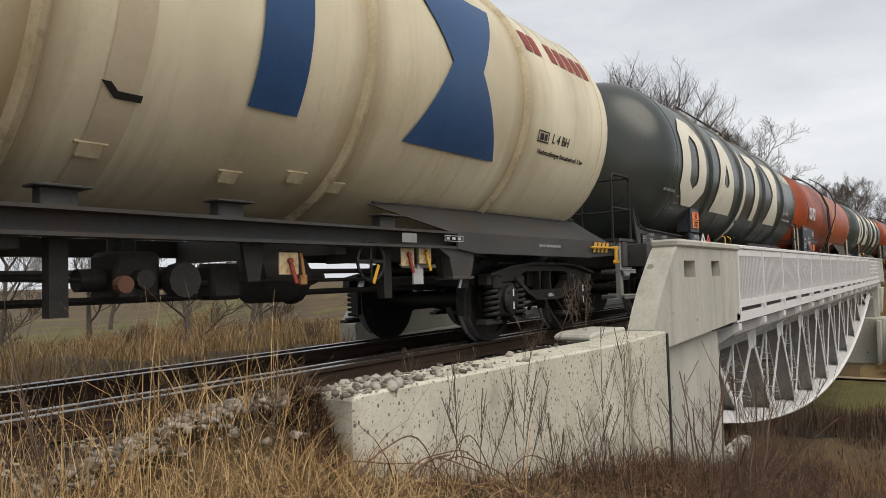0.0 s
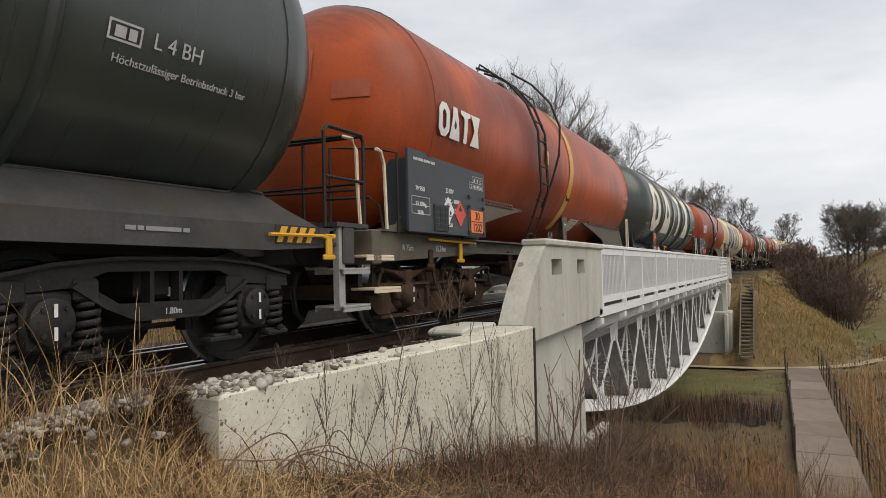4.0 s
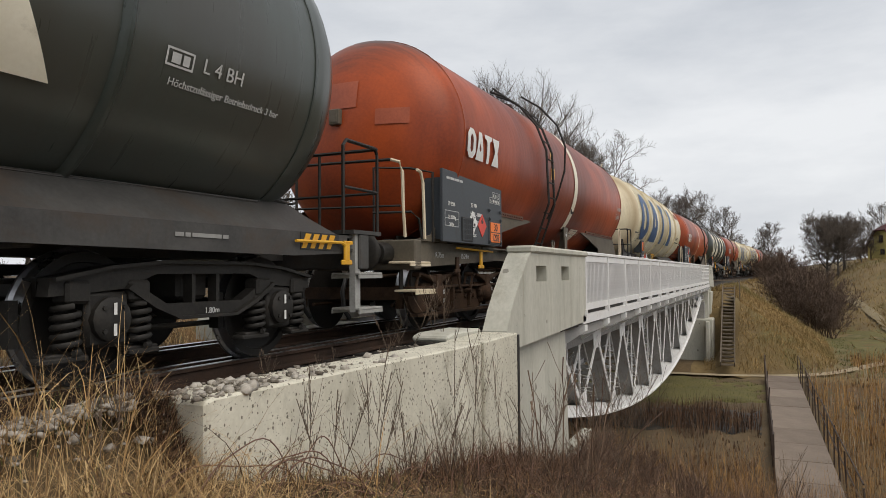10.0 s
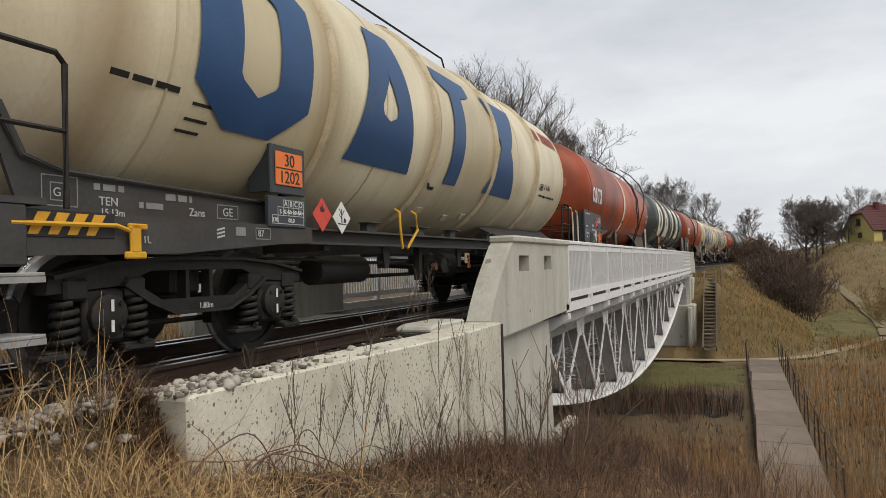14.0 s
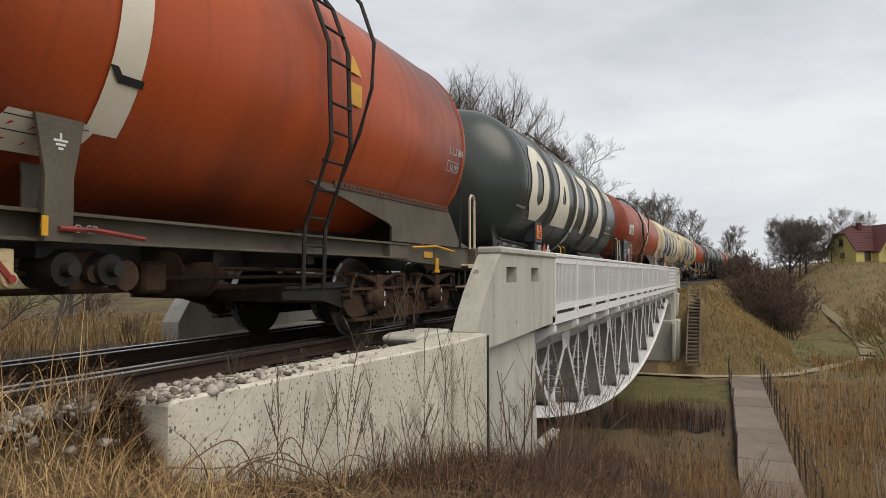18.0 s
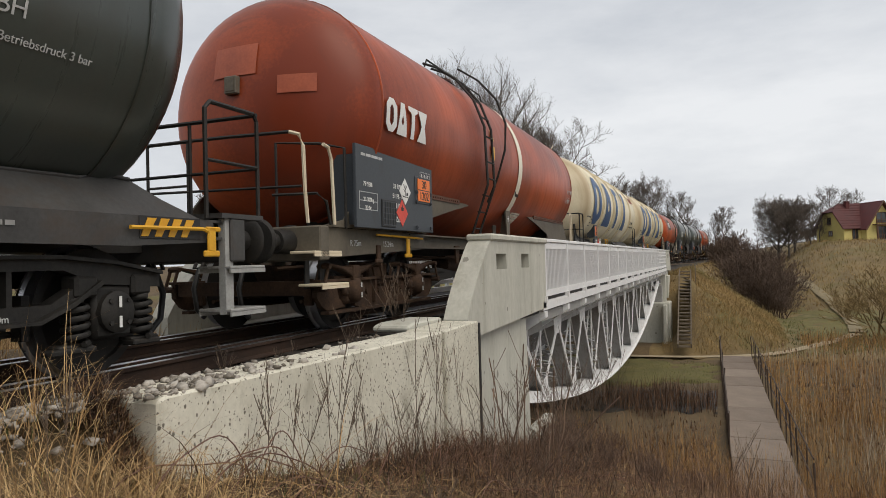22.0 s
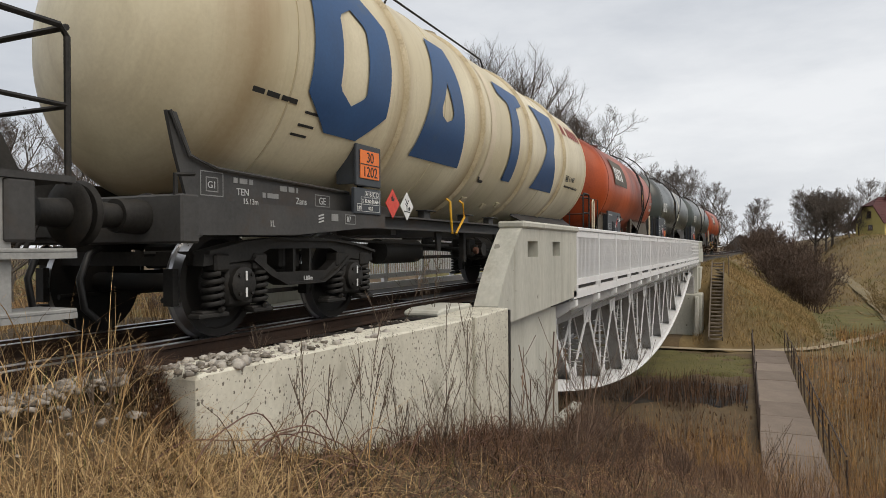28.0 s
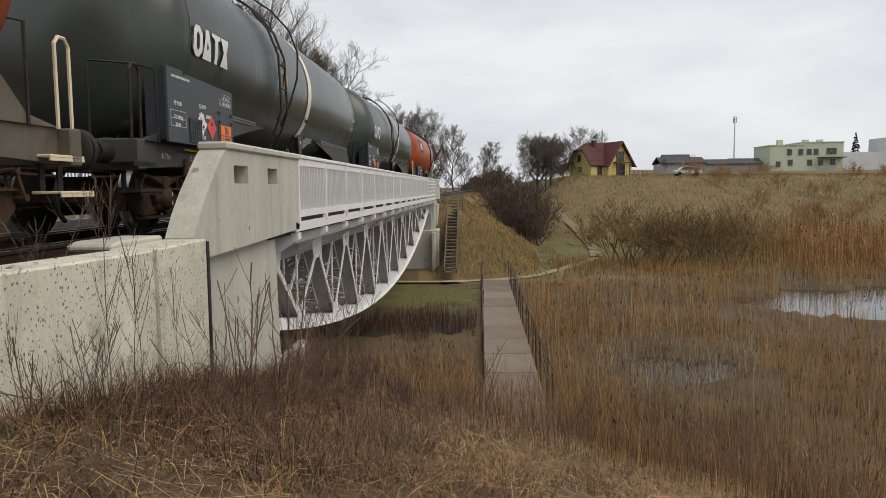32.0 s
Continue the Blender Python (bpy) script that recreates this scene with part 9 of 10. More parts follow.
p = scatter(9000, 1.9, 7.5, 0.0, 9, lambda x, y: off_wall(x, y) & clear(x, y) & (clump(x, y, 0.6, 9) > 0.54))
n = len(p)
tagged(blades("green_tufts", p, rs.uniform(0.08, 0.22, n), rs.uniform(0.004, 0.008, n), rs.uniform(0.2, 1.0, n), M_GREENBLADE, 3, 7), "few green blades among the dead grass", "grass", kind="stuff")

on_bridge = lambda x, y: (np.abs(x - 5.86) < 0.95) & (y > 13.8 + 2.5 * (x < 5.7)) & (y < 38)
pond = wetness


def reed_bed(name, count, x0, x1, y0, y1, keep, h0, h1, w0, w1, seed, mat=None, plume=0.45):
    q = scatter(count, x0, x1, y0, y1, keep)
    m = len(q)
    hh = rs.uniform(h0, h1, m)
    le = rs.uniform(0.02, 0.3, m)
    tagged(blades(name, q, hh, rs.uniform(w0, w1, m), le, mat or M_REED, 2, seed), "dense dry reeds on the marshy valley floor", "reeds", kind="stuff")
    if plume:
        pick = rs.rand(m) < plume
        a = np.random.RandomState(seed).rand(m) * 6.283
        tip = q[pick].copy()
        tip[:, 0] += np.cos(a[pick]) * le[pick] * hh[pick]
        tip[:, 1] += np.sin(a[pick]) * le[pick] * hh[pick]
        tip[:, 2] += hh[pick] * 0.93
        k = len(tip)
        tagged(blades(name + "_plumes", tip, rs.uniform(0.12, 0.22, k), rs.uniform(1.8, 3.2, k) * w1, rs.uniform(0.2, 0.8, k), M_PLUME, 2, seed + 50), "dark seed plumes on the reeds", "reeds", kind="stuff")


reed_bed("reeds_by_pier", 9000, -4, 5.1, 14, 20.6, lambda x, y: ~on_bridge(x, y) & (y > 14 + 0.3 * np.abs(x - 3)) & (rs.rand(len(x)) < 0.3 + 0.7 * clump(x, y, 1.4, 12)), 0.5, 1.15, 0.008, 0.016, 31, None, 0.2)
def open_water(x, y):
    """Share of stalks left standing where the pools show through."""
    a = np.hypot((x - 10.8) / 2.2, (y - 19.4) / 3.2)
    b = np.hypot((x - 22 - 0.5 * (y - 30)) / 7.0, (y - 29) / 6.0)
    return np.where((a < 1) | (b < 1), 0.28, 1.0)


reed_bed("reeds_near", 21000, 6.7, 22, 8.5, 27, lambda x, y: (pond(x, y) > 0.8) & (rs.rand(len(x)) < open_water(x, y) * (0.35 + 0.65 * clump(x, y, 1.6, 13))), 0.35, 0.95, 0.007, 0.014, 32, None, 0.12)
reed_bed("low_reeds", 14000, 7, 24, 9, 27, lambda x, y: (pond(x, y) > 0.95) & (rs.rand(len(x)) < open_water(x, y)), 0.15, 0.45, 0.008, 0.016, 42, M_GRASS, 0)
reed_bed("reeds_middle", 26000, 6.8, 46, 24, 46, lambda x, y: (pond(x, y) > 0.95) & (y < 37 + 0.25 * np.maximum(x - 12, 0)) & (rs.rand(len(x)) < open_water(x, y) * (0.4 + 0.6 * clump(x, y, 2.0, 14))), 0.6, 1.2, 0.012, 0.024, 33, None, 0.15)
reed_bed("pale_reeds", 12000, 7, 40, 12, 40, lambda x, y: (pond(x, y) > 0.95) & (rs.rand(len(x)) < open_water(x, y) * (clump(x, y, 2.2, 81) > 0.6)), 0.5, 1.1, 0.01, 0.02, 82, M_PALEREED, 0)
reed_bed("pool_reeds", 6500, 8.2, 14, 18, 23.5, lambda x, y: pond(x, y) < 1.15, 0.4, 0.95, 0.008, 0.016, 83, M_PALEREED, 0.1)
reed_bed("golden_reeds", 26000, 9.5, 62, 38, 52, lambda x, y: (pond(x, y) > 1.0) & (y > 39 + 0.5 * np.clip(14 - x, 0, 6)) & (y < 47 + 0.1 * x) & (rs.rand(len(x)) < 0.3 + 0.7 * clump(x, y, 2.6, 19)), 0.4, 0.95, 0.016, 0.034, 43, None, 0.05)
reed_bed("reeds_far", 26000, 24, 90, 40, 74, lambda x, y: (pond(x, y) > 1.0) & (y > 41 + 0.1 * x) & (rs.rand(len(x)) < 0.4 + 0.6 * clump(x, y, 4.0, 15)), 1.2, 2.1, 0.03, 0.06, 34, None, 0.1)
reed_bed("flooded_reeds", 4200, 8, 42, 18, 42, lambda x, y: pond(x, y) < 0.98, 0.5, 1.0, 0.01, 0.02, 35, M_PALEREED, 0.1)
reed_bed("dark_reed_edge", 5000, -3, 5.0, 22.6, 28.2, lambda x, y: ~on_bridge(x, y) & (np.abs(y - 25.2 - 0.15 * x) < 1.9 * (0.4 + 0.8 * clump(x, y, 0.9, 44))), 0.4, 0.9, 0.012, 0.026, 45, M_TANGLE, 0)
on_stairs = lambda x, y: (np.abs(x - 3.27) < 0.5) & (y > 37.5) & (y < 45.5)
p = scatter(110000, 1.6, 16, 37.8, 60, lambda x, y: ~on_stairs(x, y) & (ground(x, y) > -4.45) & (np.hypot((x - 14) / 6.5, (y - 56) / 13) > 0.75) & (np.abs(x - track(y)[0]) > 1.9) & (rs.rand(len(x)) < 0.35 + 0.65 * clump(x, y, 1.5, 27)))
n = len(p)
tagged(blades("embankment_grass", p, rs.uniform(0.12, 0.42, n), rs.uniform(0.014, 0.03, n), rs.uniform(0.3, 1.2, n), M_SLOPEGRASS, 2, 46), "long tawny dead grass on the far embankment", "grass", kind="stuff")
p = scatter(120000, 1.5, 105, 38.5, 124, lambda x, y: ~on_stairs(x, y) & (y > 50 + 0.25 * np.maximum(x - 10, 0)) & (np.hypot((x - 14) / 6.5, (y - 56) / 13) > 0.8) & (np.abs(x - track(y)[0]) > 1.95) & (rs.rand(len(x)) < 0.3 + 0.7 * clump(x, y, 3, 17)))
n = len(p)
tagged(blades("slope_grass", p, rs.uniform(0.15, 0.5, n), rs.uniform(0.03, 0.08, n), rs.uniform(0.2, 1.0, n), M_SLOPEGRASS, 2, 36), "tawny dead grass on the far embankment and hill", "grass", kind="stuff")
p = scatter(14000, -3, 9.5, 9.5, 17, lambda x, y: ~on_bridge(x, y) & (x > 2.4) & (rs.rand(len(x)) < 0.3 + 0.7 * clump(x, y, 0.9, 18)))
n = len(p)
tagged(blades("slope_weeds", p, rs.uniform(0.2, 0.85, n), rs.uniform(0.004, 0.011, n), rs.uniform(0.05, 0.7, n), M_WEED, 3, 37), "reddish brown dead weeds on the slope", "weeds", kind="stuff")

# reeds and weed stalks grown over the near end of the footbridge
p = scatter(5200, 4.4, 8.2, 12.4, 17.4, lambda x, y: rs.rand(len(x)) < np.clip(1.9 * clump(x, y, 0.7, 131) - 0.3, 0.06, 1) * np.clip((17.6 - y) / 3.2, 0, 1))
p[:, 2] = np.maximum(p[:, 2], -4.34)
n = len(p)
tagged(blades("path_reeds", p, rs.uniform(0.45, 1.25, n), rs.uniform(0.004, 0.009, n), rs.uniform(0.04, 0.45, n), M_REED, 3, 132), "thin dry reeds leaning over the end of the footbridge", "reeds", kind="stuff")
p = scatter(3000, 5.0, 16, 9, 19, lambda x, y: ~on_bridge(x, y) & (rs.rand(len(x)) < np.clip(2.2 * clump(x, y, 1.1, 133) - 0.7, 0, 1)))
n = len(p)
tagged(blades("marsh_weeds", p, rs.uniform(0.4, 1.15, n), rs.uniform(0.004, 0.009, n), rs.uniform(0.05, 0.5, n), M_WEED, 3, 134), "reddish weed stalks among the reeds", "weeds", kind="stuff")
p = scatter(4200, 2.5, 4.6, 4.6, 9.5, lambda x, y: clear(x, y) & off_wall(x, y) & (rs.rand(len(x)) < np.clip(1.8 * clump(x, y, 0.6, 135) - 0.25, 0.05, 1)))
n = len(p)
tagged(blades("bank_tangle", p, rs.uniform(0.12, 0.5, n), rs.uniform(0.004, 0.008, n), rs.uniform(0.2, 1.6, n), M_TANGLE, 3, 136), "dark brown tangle of dead stems on the bank", "scrub", kind="stuff")
p = scatter(3600, WALL_X + 0.06, 3.1, 4.4, 7.5, lambda x, y: rs.rand(len(x)) < np.clip(1.7 * clump(x, y, 0.5, 141) - 0.1, 0.05, 1) * np.exp(-(x - 2.5) / 0.4))
n = len(p)
tagged(blades("wall_foot_tangle", p, rs.uniform(0.15, 0.55, n), rs.uniform(0.004, 0.008, n), rs.uniform(0.1, 1.3, n), M_TANGLE, 3, 142), "dark tangle of dead stems heaped at the wall foot", "scrub", kind="stuff")
p = scatter(9000, 4.6, 11, 8.5, 15.5, lambda x, y: rs.rand(len(x)) < np.clip(1.6 * clump(x, y, 0.8, 88) - 0.25, 0.05, 1))
n = len(p)
tagged(blades("bank_weeds", p, rs.uniform(0.3, 1.0, n), rs.uniform(0.003, 0.007, n), rs.uniform(0.05, 0.6, n), M_WEED, 3, 89), "thin reddish brown weed stalks at the foot of the bank", "weeds", kind="stuff")

p = scatter(16000, -9, 7, 28, 37, lambda x, y: ~on_bridge(x, y) & (np.hypot((x + 1.5) / 8.0, (y - 33.2) / 4.6) < 1))
n = len(p)
tagged(blades("meadow_blades", p, rs.uniform(0.06, 0.2, n), rs.uniform(0.012, 0.025, n), rs.uniform(0.2, 0.9, n), M_GREENBLADE, 2, 47), "short green winter grass under the bridge", "grass", kind="stuff")

p = scatter(30000, 6, 26, 40, 62, lambda x, y: ~on_stairs(x, y) & (ground(x, y) < -1.5) & (np.hypot((x - 14) / 6.5, (y - 56) / 13) > 0.5) & (rs.rand(len(x)) < 1.3 * clump(x, y, 2.2, 58) - 0.15))
n = len(p)
tagged(blades("olive_grass", p, rs.uniform(0.08, 0.26, n), rs.uniform(0.025, 0.06, n), rs.uniform(0.3, 1.1, n), M_GREENBLADE, 2, 59), "olive green winter grass along the foot of the slope", "grass", kind="stuff")


def weed(x, y, tall, seed, stems=3, spread_=0.42, mat=None, stout=1.0):
    """Dry weed: thin upright stalks with ascending side twigs."""
    r = random.Random(seed)
    t = tagged(empty("dry_weed", x, y, float(ground(x, y)) - 0.02), "tall dead branching weed stalk beside the concrete wall", "weed", "dry weeds")
    twigs = []
    for k in range(stems):
        lean = Vector((r.uniform(-0.3, 0.3) * (1 + spread_), r.uniform(-0.3, 0.3) * (1 + spread_), 1)) * 0.95
        off = Vector((r.uniform(-0.07, 0.07), r.uniform(-0.07, 0.07), 0))
        h = tall * r.uniform(0.7, 1.15)
        bow = Vector((r.uniform(-0.1, 0.1), r.uniform(-0.1, 0.1), 0))
        line = [off + lean * h * f + bow * h * f * f + Vector((r.uniform(-1, 1), r.uniform(-1, 1), 0)) * 0.006 for f in (0, 0.2, 0.4, 0.6, 0.8, 1.0)]
        bm = bmesh.new()
        pipe(bm, line, 0.0029 * stout, 5)
        part("stalk", bm, mat or M_WEEDSTEM, t)
        for j in range(r.randint(7, 12)):
            f = r.uniform(0.35, 0.97)
            p = off + lean * h * f + bow * h * f * f
            a = r.uniform(0, 6.283)
            d = Vector((math.cos(a) * spread_, math.sin(a) * spread_, 1)).normalized()
            l = h * r.uniform(0.2, 0.6) * (1.2 - f)
            q = p + d * l * 0.6
            e = q + (d + Vector((0, 0, 0.5))).normalized() * l * 0.5
            twigs += [(p, q, 0.0021 * stout, 0.0017 * stout, 3), (q, e, 0.0017 * stout, 0.0012, 3)]
            if r.random() < 0.6:
                g = q + (d + Vector((r.uniform(-0.6, 0.6), r.uniform(-0.6, 0.6), 0.2))).normalized() * l * 0.35
                twigs.append((q, g, 0.0016, 0.0011, 3))
    o = new("twig_spray", branch_mesh("twig_spray", twigs, mat or M_WEEDSTEM, (5, 4, 3, 3, 3, 3)))
    o.parent = t
    o["kind"] = "stuff"


for k, (x, y, tall, stems, lean_) in enumerate((
        (2.6, 3.45, 0.72, 2, 0.35), (2.63, 3.5, 0.8, 3, 0.3), (2.62, 4.0, 0.98, 4, 0.42), (2.66, 4.35, 0.8, 2, 0.3), (2.68, 4.55, 0.55, 2, 0.3), (2.7, 5.0, 0.85, 5, 0.7), (2.72, 5.25, 1.7, 1, 0.4), (2.75, 5.5, 1.62, 2, 0.4), (2.8, 6.1, 1.55, 1, 0.35), (2.9, 6.3, 0.9, 3, 0.8), (3.0, 6.9, 1.0, 3, 0.9), (2.85, 7.4, 1.1, 2, 0.9), (3.1, 8.0, 1.2, 4, 0.9), (2.9, 8.9, 1.3, 4, 0.8), (3.3, 9.5, 1.5, 4, 0.8), (2.9, 10.4, 1.7, 5, 0.8), (3.4, 10.8, 1.7, 4, 0.8), (2.7, 11.5, 1.9, 5, 0.8), (4.1, 11.2, 1.4, 4, 0.7), (4.9, 11.9, 1.4, 4, 0.7),
        (2.4, 2.1, 0.6, 2, 0.4), (2.6, 1.2, 0.8, 3, 0.4), (3.5, 3.6, 0.45, 2, 0.5), (3.7, 5.2, 0.6, 3, 0.6), (3.7, 6.6, 0.7, 3, 0.6), (4.4, 7.6, 0.8, 3, 0.6), (5.2, 9.0, 1.0, 3, 0.5), (6.4, 8.8, 0.9, 3, 0.5), (7.0, 9.8, 1.1, 3, 0.5), (5.0, 10.8, 1.2, 3, 0.5), (6.4, 11.2, 1.2, 3, 0.5), (7.8, 10.6, 1.2, 3, 0.5), (8.6, 11.4, 1.2, 3, 0.5), (5.6, 12.4, 1.3, 4, 0.5), (6.1, 13.2, 1.3, 4, 0.5), (5.4, 13.8, 1.4, 4, 0.5),
        (1.5, 2.0, 0.55, 2, 0.4), (1.6, 3.2, 0.5, 2, 0.5), (1.65, 4.2, 0.5, 2, 0.5), (1.5, 5.2, 0.45, 2, 0.5), (1.7, 6.0, 0.9, 3, 0.6), (1.75, 6.9, 1.0, 4, 0.5), (2.0, 6.3, 0.5, 3, 0.6), (1.8, 0.9, 0.6, 2, 0.4), (2.0, 0.2, 0.7, 2, 0.4), (2.3, -0.3, 0.8, 3, 0.4))):
    weed(x, y, tall, 300 + k, stems, lean_)


rr = random.Random(77)
for x, y, tall in ((2.95, 5.2, 0.5), (3.1, 6.0, 0.6), (2.85, 6.7, 0.7), (3.3, 6.9, 0.6), (3.0, 7.5, 0.75), (3.5, 7.9, 0.7), (2.9, 8.4, 0.9), (3.2, 9.2, 1.0), (3.7, 9.0, 0.8), (2.8, 10.0, 1.1), (3.4, 10.3, 1.1), (4.2, 9.8, 0.8), (4.0, 11.0, 1.0), (2.7, 11.4, 1.3), (3.3, 12.0, 1.3), (4.6, 12.3, 1.1)):
    shrub(6 + rr.randrange(2), x, y, 0.72 * tall * rr.uniform(0.9, 1.15), rr.uniform(0, 360), "low leafless red-brown bush at the foot of the bridge wall", "bushes by the wall")


def wall_bramble():
    """A forked cane leaning on the concrete."""
    t = tagged(empty("bramble_cane"), "dark forked bramble cane leaning against the concrete wall", "bramble", "bramble canes")
    X = WALL_X + 0.02
    for pts in ([(2.85, -0.75), (2.86, -0.55), (2.88, -0.47)], [(2.88, -0.47), (2.8, -0.42), (2.72, -0.38), (2.64, -0.33)], [(2.88, -0.47), (2.98, -0.4), (3.1, -0.345), (3.24, -0.32), (3.36, -0.33)]):
        bm = bmesh.new()
        pipe(bm, [(X + 0.012 * k, y, z) for k, (y, z) in enumerate(pts)], 0.006, 5)
        part("cane", bm, M_WEEDSTEM, t)


wall_bramble()


def bramble(pts, seed):
    t = tagged(empty("bramble_cane"), "arching red-brown bramble cane in the dead grass", "bramble", "bramble canes")
    bm = bmesh.new()
    p0, p1, h = pts
    z0, z1 = float(ground(*p0)), float(ground(*p1))
    line = [Vector((p0[0] + (p1[0] - p0[0]) * f, p0[1] + (p1[1] - p0[1]) * f, z0 + (z1 - z0) * f + h * 4 * f * (1 - f) + 0.03 * math.sin(9 * f + seed))) for f in np.linspace(0, 1, 14)]
    pipe(bm, line, 0.0038, 5)
    part("cane", bm, M_BRAMBLE, t)


rr = random.Random(9)
for k in range(75):
    x, y = rr.uniform(2.55, 4.4), rr.uniform(1.4, 8.5)
    a = rr.uniform(0, 6.28)
    l = rr.uniform(0.5, 1.5)
    q = (x + l * math.cos(a) * 0.8, y + l * math.sin(a))
    if q[0] < 2.55 or math.hypot(q[0] - 5, q[1]) < 0.9 or math.hypot(x - 5, y) < 1.0:
        continue
    bramble(((x, y), q, rr.uniform(0.05, 0.22)), k)
for k in range(26):
    y = rr.uniform(2.3, 7.5)
    x = rr.uniform(2.55, 2.9)
    bramble(((x, y), (x + rr.uniform(-0.02, 0.35), y + rr.choice((-1, 1)) * rr.uniform(0.5, 1.3)), rr.uniform(0.12, 0.38)), 100 + k)



def dead_stem(x, y, length, lean, heading, seed):
    """A thick leaning dead stem with a few stiff side twigs."""
    r = random.Random(seed)
    t = tagged(empty("dead_stem"), "thick leaning dead weed stem before the pier", "weed", "dead stems at the pier")
    d = Vector((math.sin(lean) * math.cos(heading), math.sin(lean) * math.sin(heading), math.cos(lean)))
    p0 = Vector((x, y, float(ground(x, y)) - 0.04))
    line = [p0 + d * (length * f) + Vector((r.uniform(-0.012, 0.012), r.uniform(-0.012, 0.012), -0.06 * f * f)) for f in np.linspace(0, 1, 8)]
    bm = bmesh.new()
    pipe(bm, line, 0.0065, 6)
    part("stem", bm, M_BRIAR, t)
    for k in range(r.randint(2, 5)):
        a = line[r.randint(2, 6)]
        g = r.uniform(0, 6.28)
        bm = bmesh.new()
        e = d * 0.7 + Vector((math.cos(g), math.sin(g), 0.2)) * 0.6
        pipe(bm, [a, a + e * r.uniform(0.08, 0.14), a + e * r.uniform(0.18, 0.34) + Vector((0, 0, 0.05))], 0.003, 4)
        part("side_twig", bm, M_BRIAR, t)


for k in range(15):
    dead_stem(rr.uniform(2.65, 3.35), rr.uniform(5.9, 8.2), rr.uniform(0.7, 1.55), rr.uniform(0.1, 0.85), rr.choice((1.2, 1.6, 2.0, -1.3, 0.6)) + rr.uniform(-0.4, 0.4), 300 + k)

p = scatter(9000, 2.5, 9, 0.3, 11, lambda x, y: clear(x, y) & off_wall(x, y) & ((y < 4.4) | (x > 4.6) | (rs.rand(len(x)) < 0.25)))
n = len(p)
p[:, 2] += rs.uniform(0.02, 0.1, n)
tagged(blades("fallen_stalks", p, rs.uniform(0.12, 0.3, n), rs.uniform(0.003, 0.006, n), rs.uniform(2.0, 4.0, n), M_STRAW, 3, 62, 0.4), "pale broken stalks lying over the dead grass", "grass", kind="stuff")
p = scatter(4600, 2.15, 3.3, 0.2, 2.58, lambda x, y: (x > 2.4 + 0.12 * np.sin(5 * y)) | (rs.rand(len(x)) < 0.5))
n = len(p)
tagged(blades("verge_straw", p, rs.uniform(0.1, 0.36, n), rs.uniform(0.004, 0.008, n), rs.uniform(0.4, 2.2, n), M_STRAW, 3, 118, 0.3), "matted pale straw below the track edge", "grass", kind="stuff")
# dead growth hiding the broken wall end, its dark blades filling in the hollow's shade
p = scatter(1500, 2.1, 2.5, 2.42, 2.64, lambda x, y: (x > WALL_X + 0.01) | (y < 2.63))
n = len(p)
tagged(blades("wall_end_scrub", p, rs.uniform(0.06, 0.2, n), rs.uniform(0.004, 0.009, n), rs.uniform(0.3, 1.6, n), M_TANGLE, 3, 95), "dark brown dead growth, also standing in for shade, against the broken end of the wall", "scrub", kind="stuff")
# leaf litter and dead stalks lying on the bank
p = scatter(7000, 2.5, 8, 0.5, 11, lambda x, y: clear(x, y) & off_wall(x, y))
n = len(p)
p[:, 2] += 0.05
tagged(blades("leaf_litter", p, rs.uniform(0.02, 0.05, n), rs.uniform(0.02, 0.04, n), rs.uniform(1.5, 3, n), M_WEED, 2, 61, 0.9), "brown dead leaves on the bank", "leaves", kind="stuff")


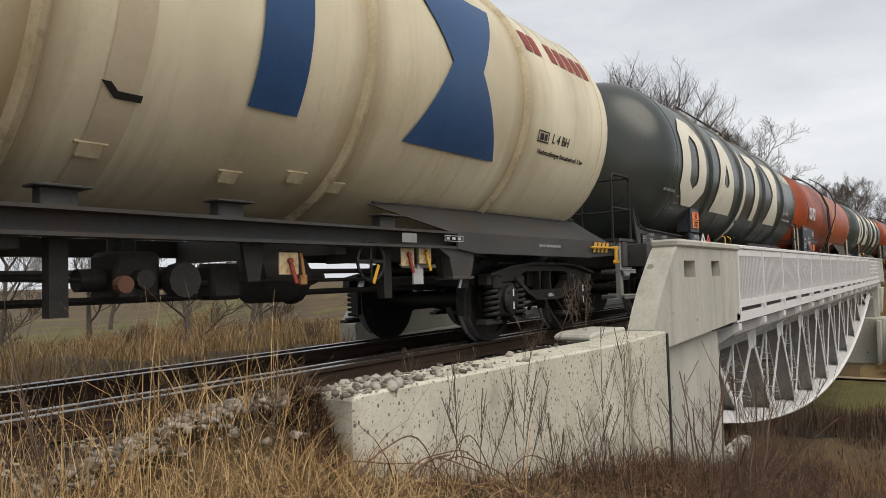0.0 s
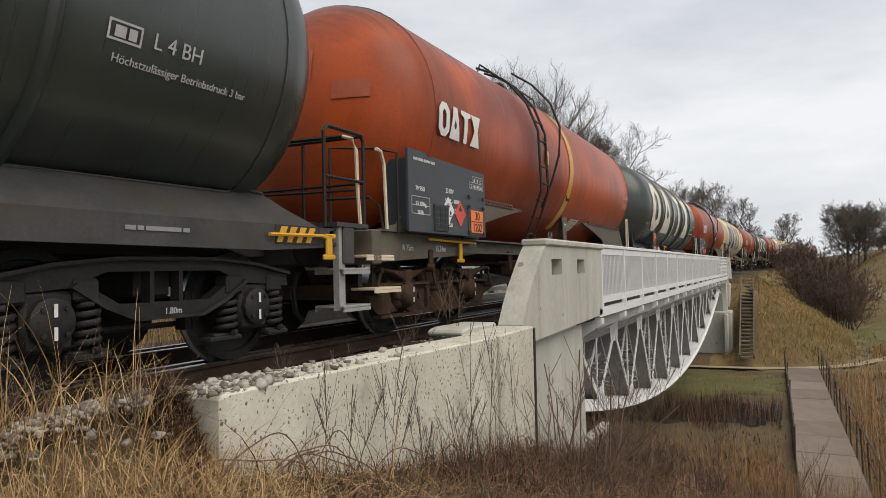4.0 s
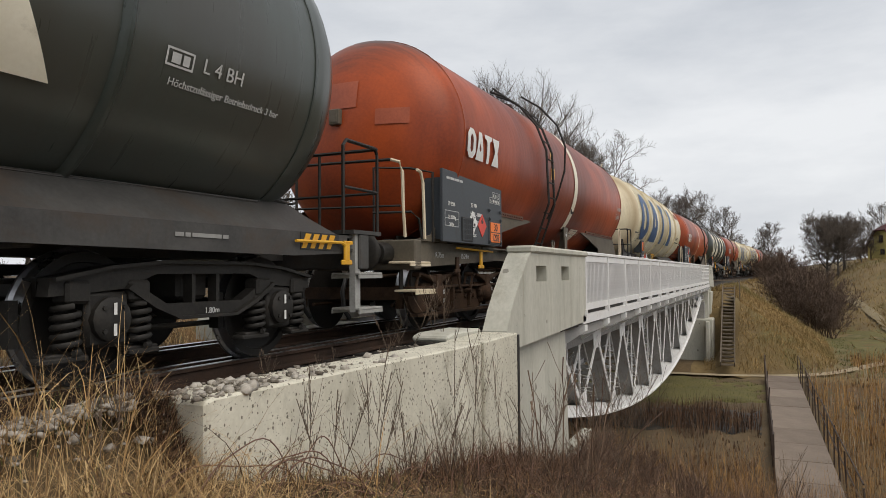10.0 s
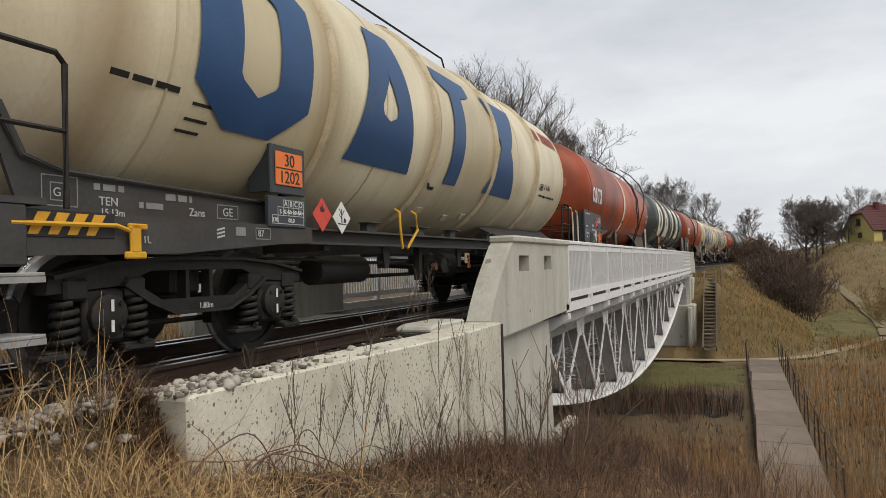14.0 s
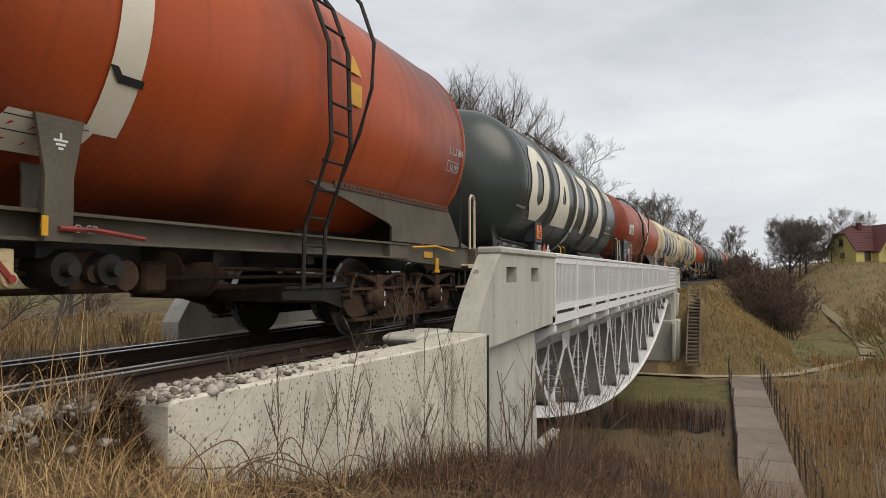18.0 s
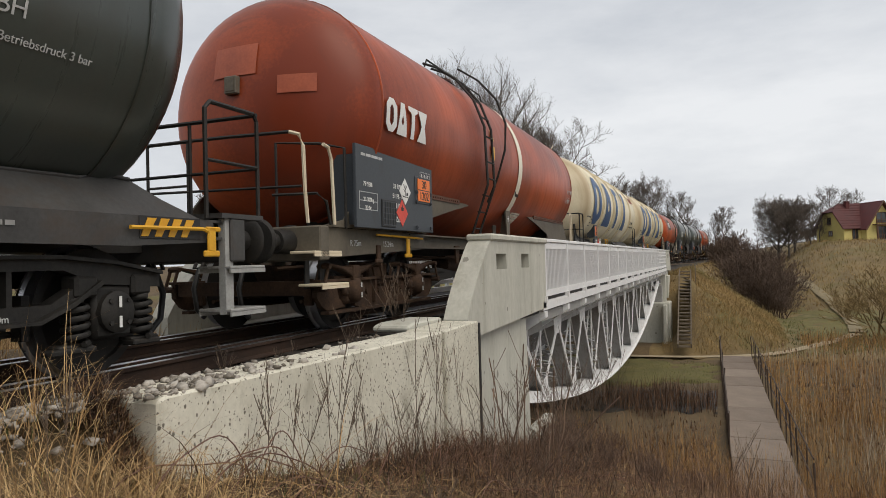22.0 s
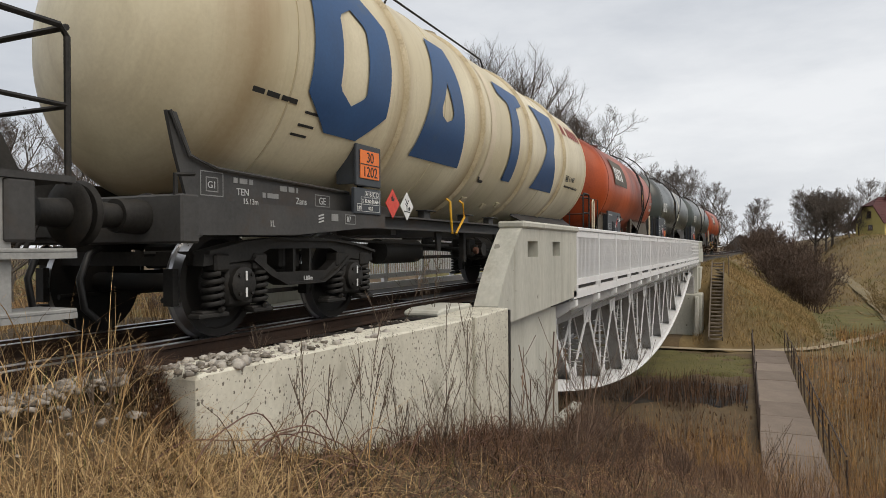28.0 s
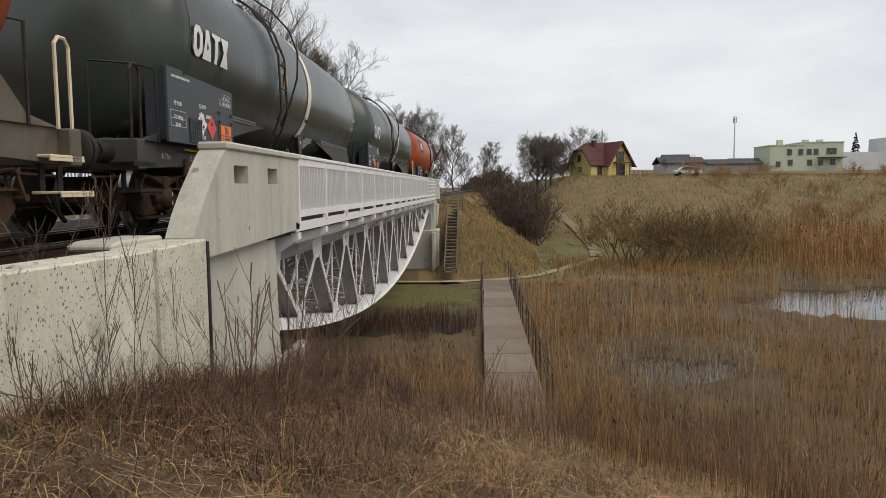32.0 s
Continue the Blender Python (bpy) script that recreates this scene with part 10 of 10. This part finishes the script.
def plastic_bag():
    t = tagged(empty("plastic_bag", 4.15, 2.46, float(ground(4.15, 2.46)) + 0.17), "crumpled white plastic bag caught in the grass", "bag")
    bm = bmesh.new()
    bmesh.ops.create_icosphere(bm, subdivisions=3, radius=0.075)
    for v in bm.verts:
        v.co *= 1 + 0.55 * noise.noise(v.co * 14) + 0.2 * noise.noise(v.co * 40)
        v.co.z *= 1.05
        v.co.y *= 1.2
        v.co.x *= 0.85
    part("film", bm, M_PLASTIC, t)


plastic_bag()


def bird():
    """A small dark bird gliding over the train; wings are parts."""
    t = tagged(empty("bird"), "small dark bird flying high over the train", "bird")
    bm = bmesh.new()
    lathe(bm, [(-0.11, 0.006), (-0.065, 0.027), (0, 0.038), (0.065, 0.027), (0.11, 0.016), (0.14, 0.006)], "y", 8)
    part("body", bm, M_FEATHER, t)
    wings = []
    for s in (-1, 1):
        bm = bmesh.new()
        prism(bm, [(0, -0.045), (s * 0.14, -0.055), (s * 0.29, 0.035), (s * 0.14, 0.035), (0, 0.045)], "z", -0.005, 0.005)
        wings.append((part("wing", bm, M_FEATHER, t), s))
    return t, wings


BIRD, WINGS = bird()

# ---- movement ----


def motions():
    for wagon, front in TRAIN:
        half = 6.05 if wagon.get("label", "").startswith("short") else 7.33
        rows = []
        for k in range(33):
            y = front + half - run(k)
            tx, tz = track(y)
            d = max(y - CURVE_FROM, 0)
            rows.append((float(k), pose(float(tx), y, float(tz), math.degrees(math.atan(2 * RISE * d)), 0, -math.degrees(math.atan(2 * CURVE * d)))))
        walk(wagon, rows)
    for wheel, y in WHEELSETS:
        walk(wheel, [(k / 10, pose(0, y, 0.46, math.degrees(run(k / 10) / 0.46) % 360)) for k in range(321)])

    # the bird crosses the gap in the sky, its wings beating
    rows = []
    for t, x, y, z in ((0, -60, 20, 14), (10, -40, 30, 14), (17, -23.0, 34.5, 16.2), (19, -12.63, 38.43, 16.02), (19.8, -8.34, 40.22, 15.77), (20.4, -5.48, 41.21, 15.31), (21.4, 2, 62, 22), (23, 40, 190, 70), (26, 120, 420, 190), (32, 260, 800, 320)):
        rows.append((t, pose(x, y, z, 0, 8, -66)))
    walk(BIRD, rows)
    for wing, s in WINGS:
        walk(wing, [(k / 8, pose(0, 0, 0.02, 0, s * (28 if k % 2 else -18), 0)) for k in range(257)])


motions()
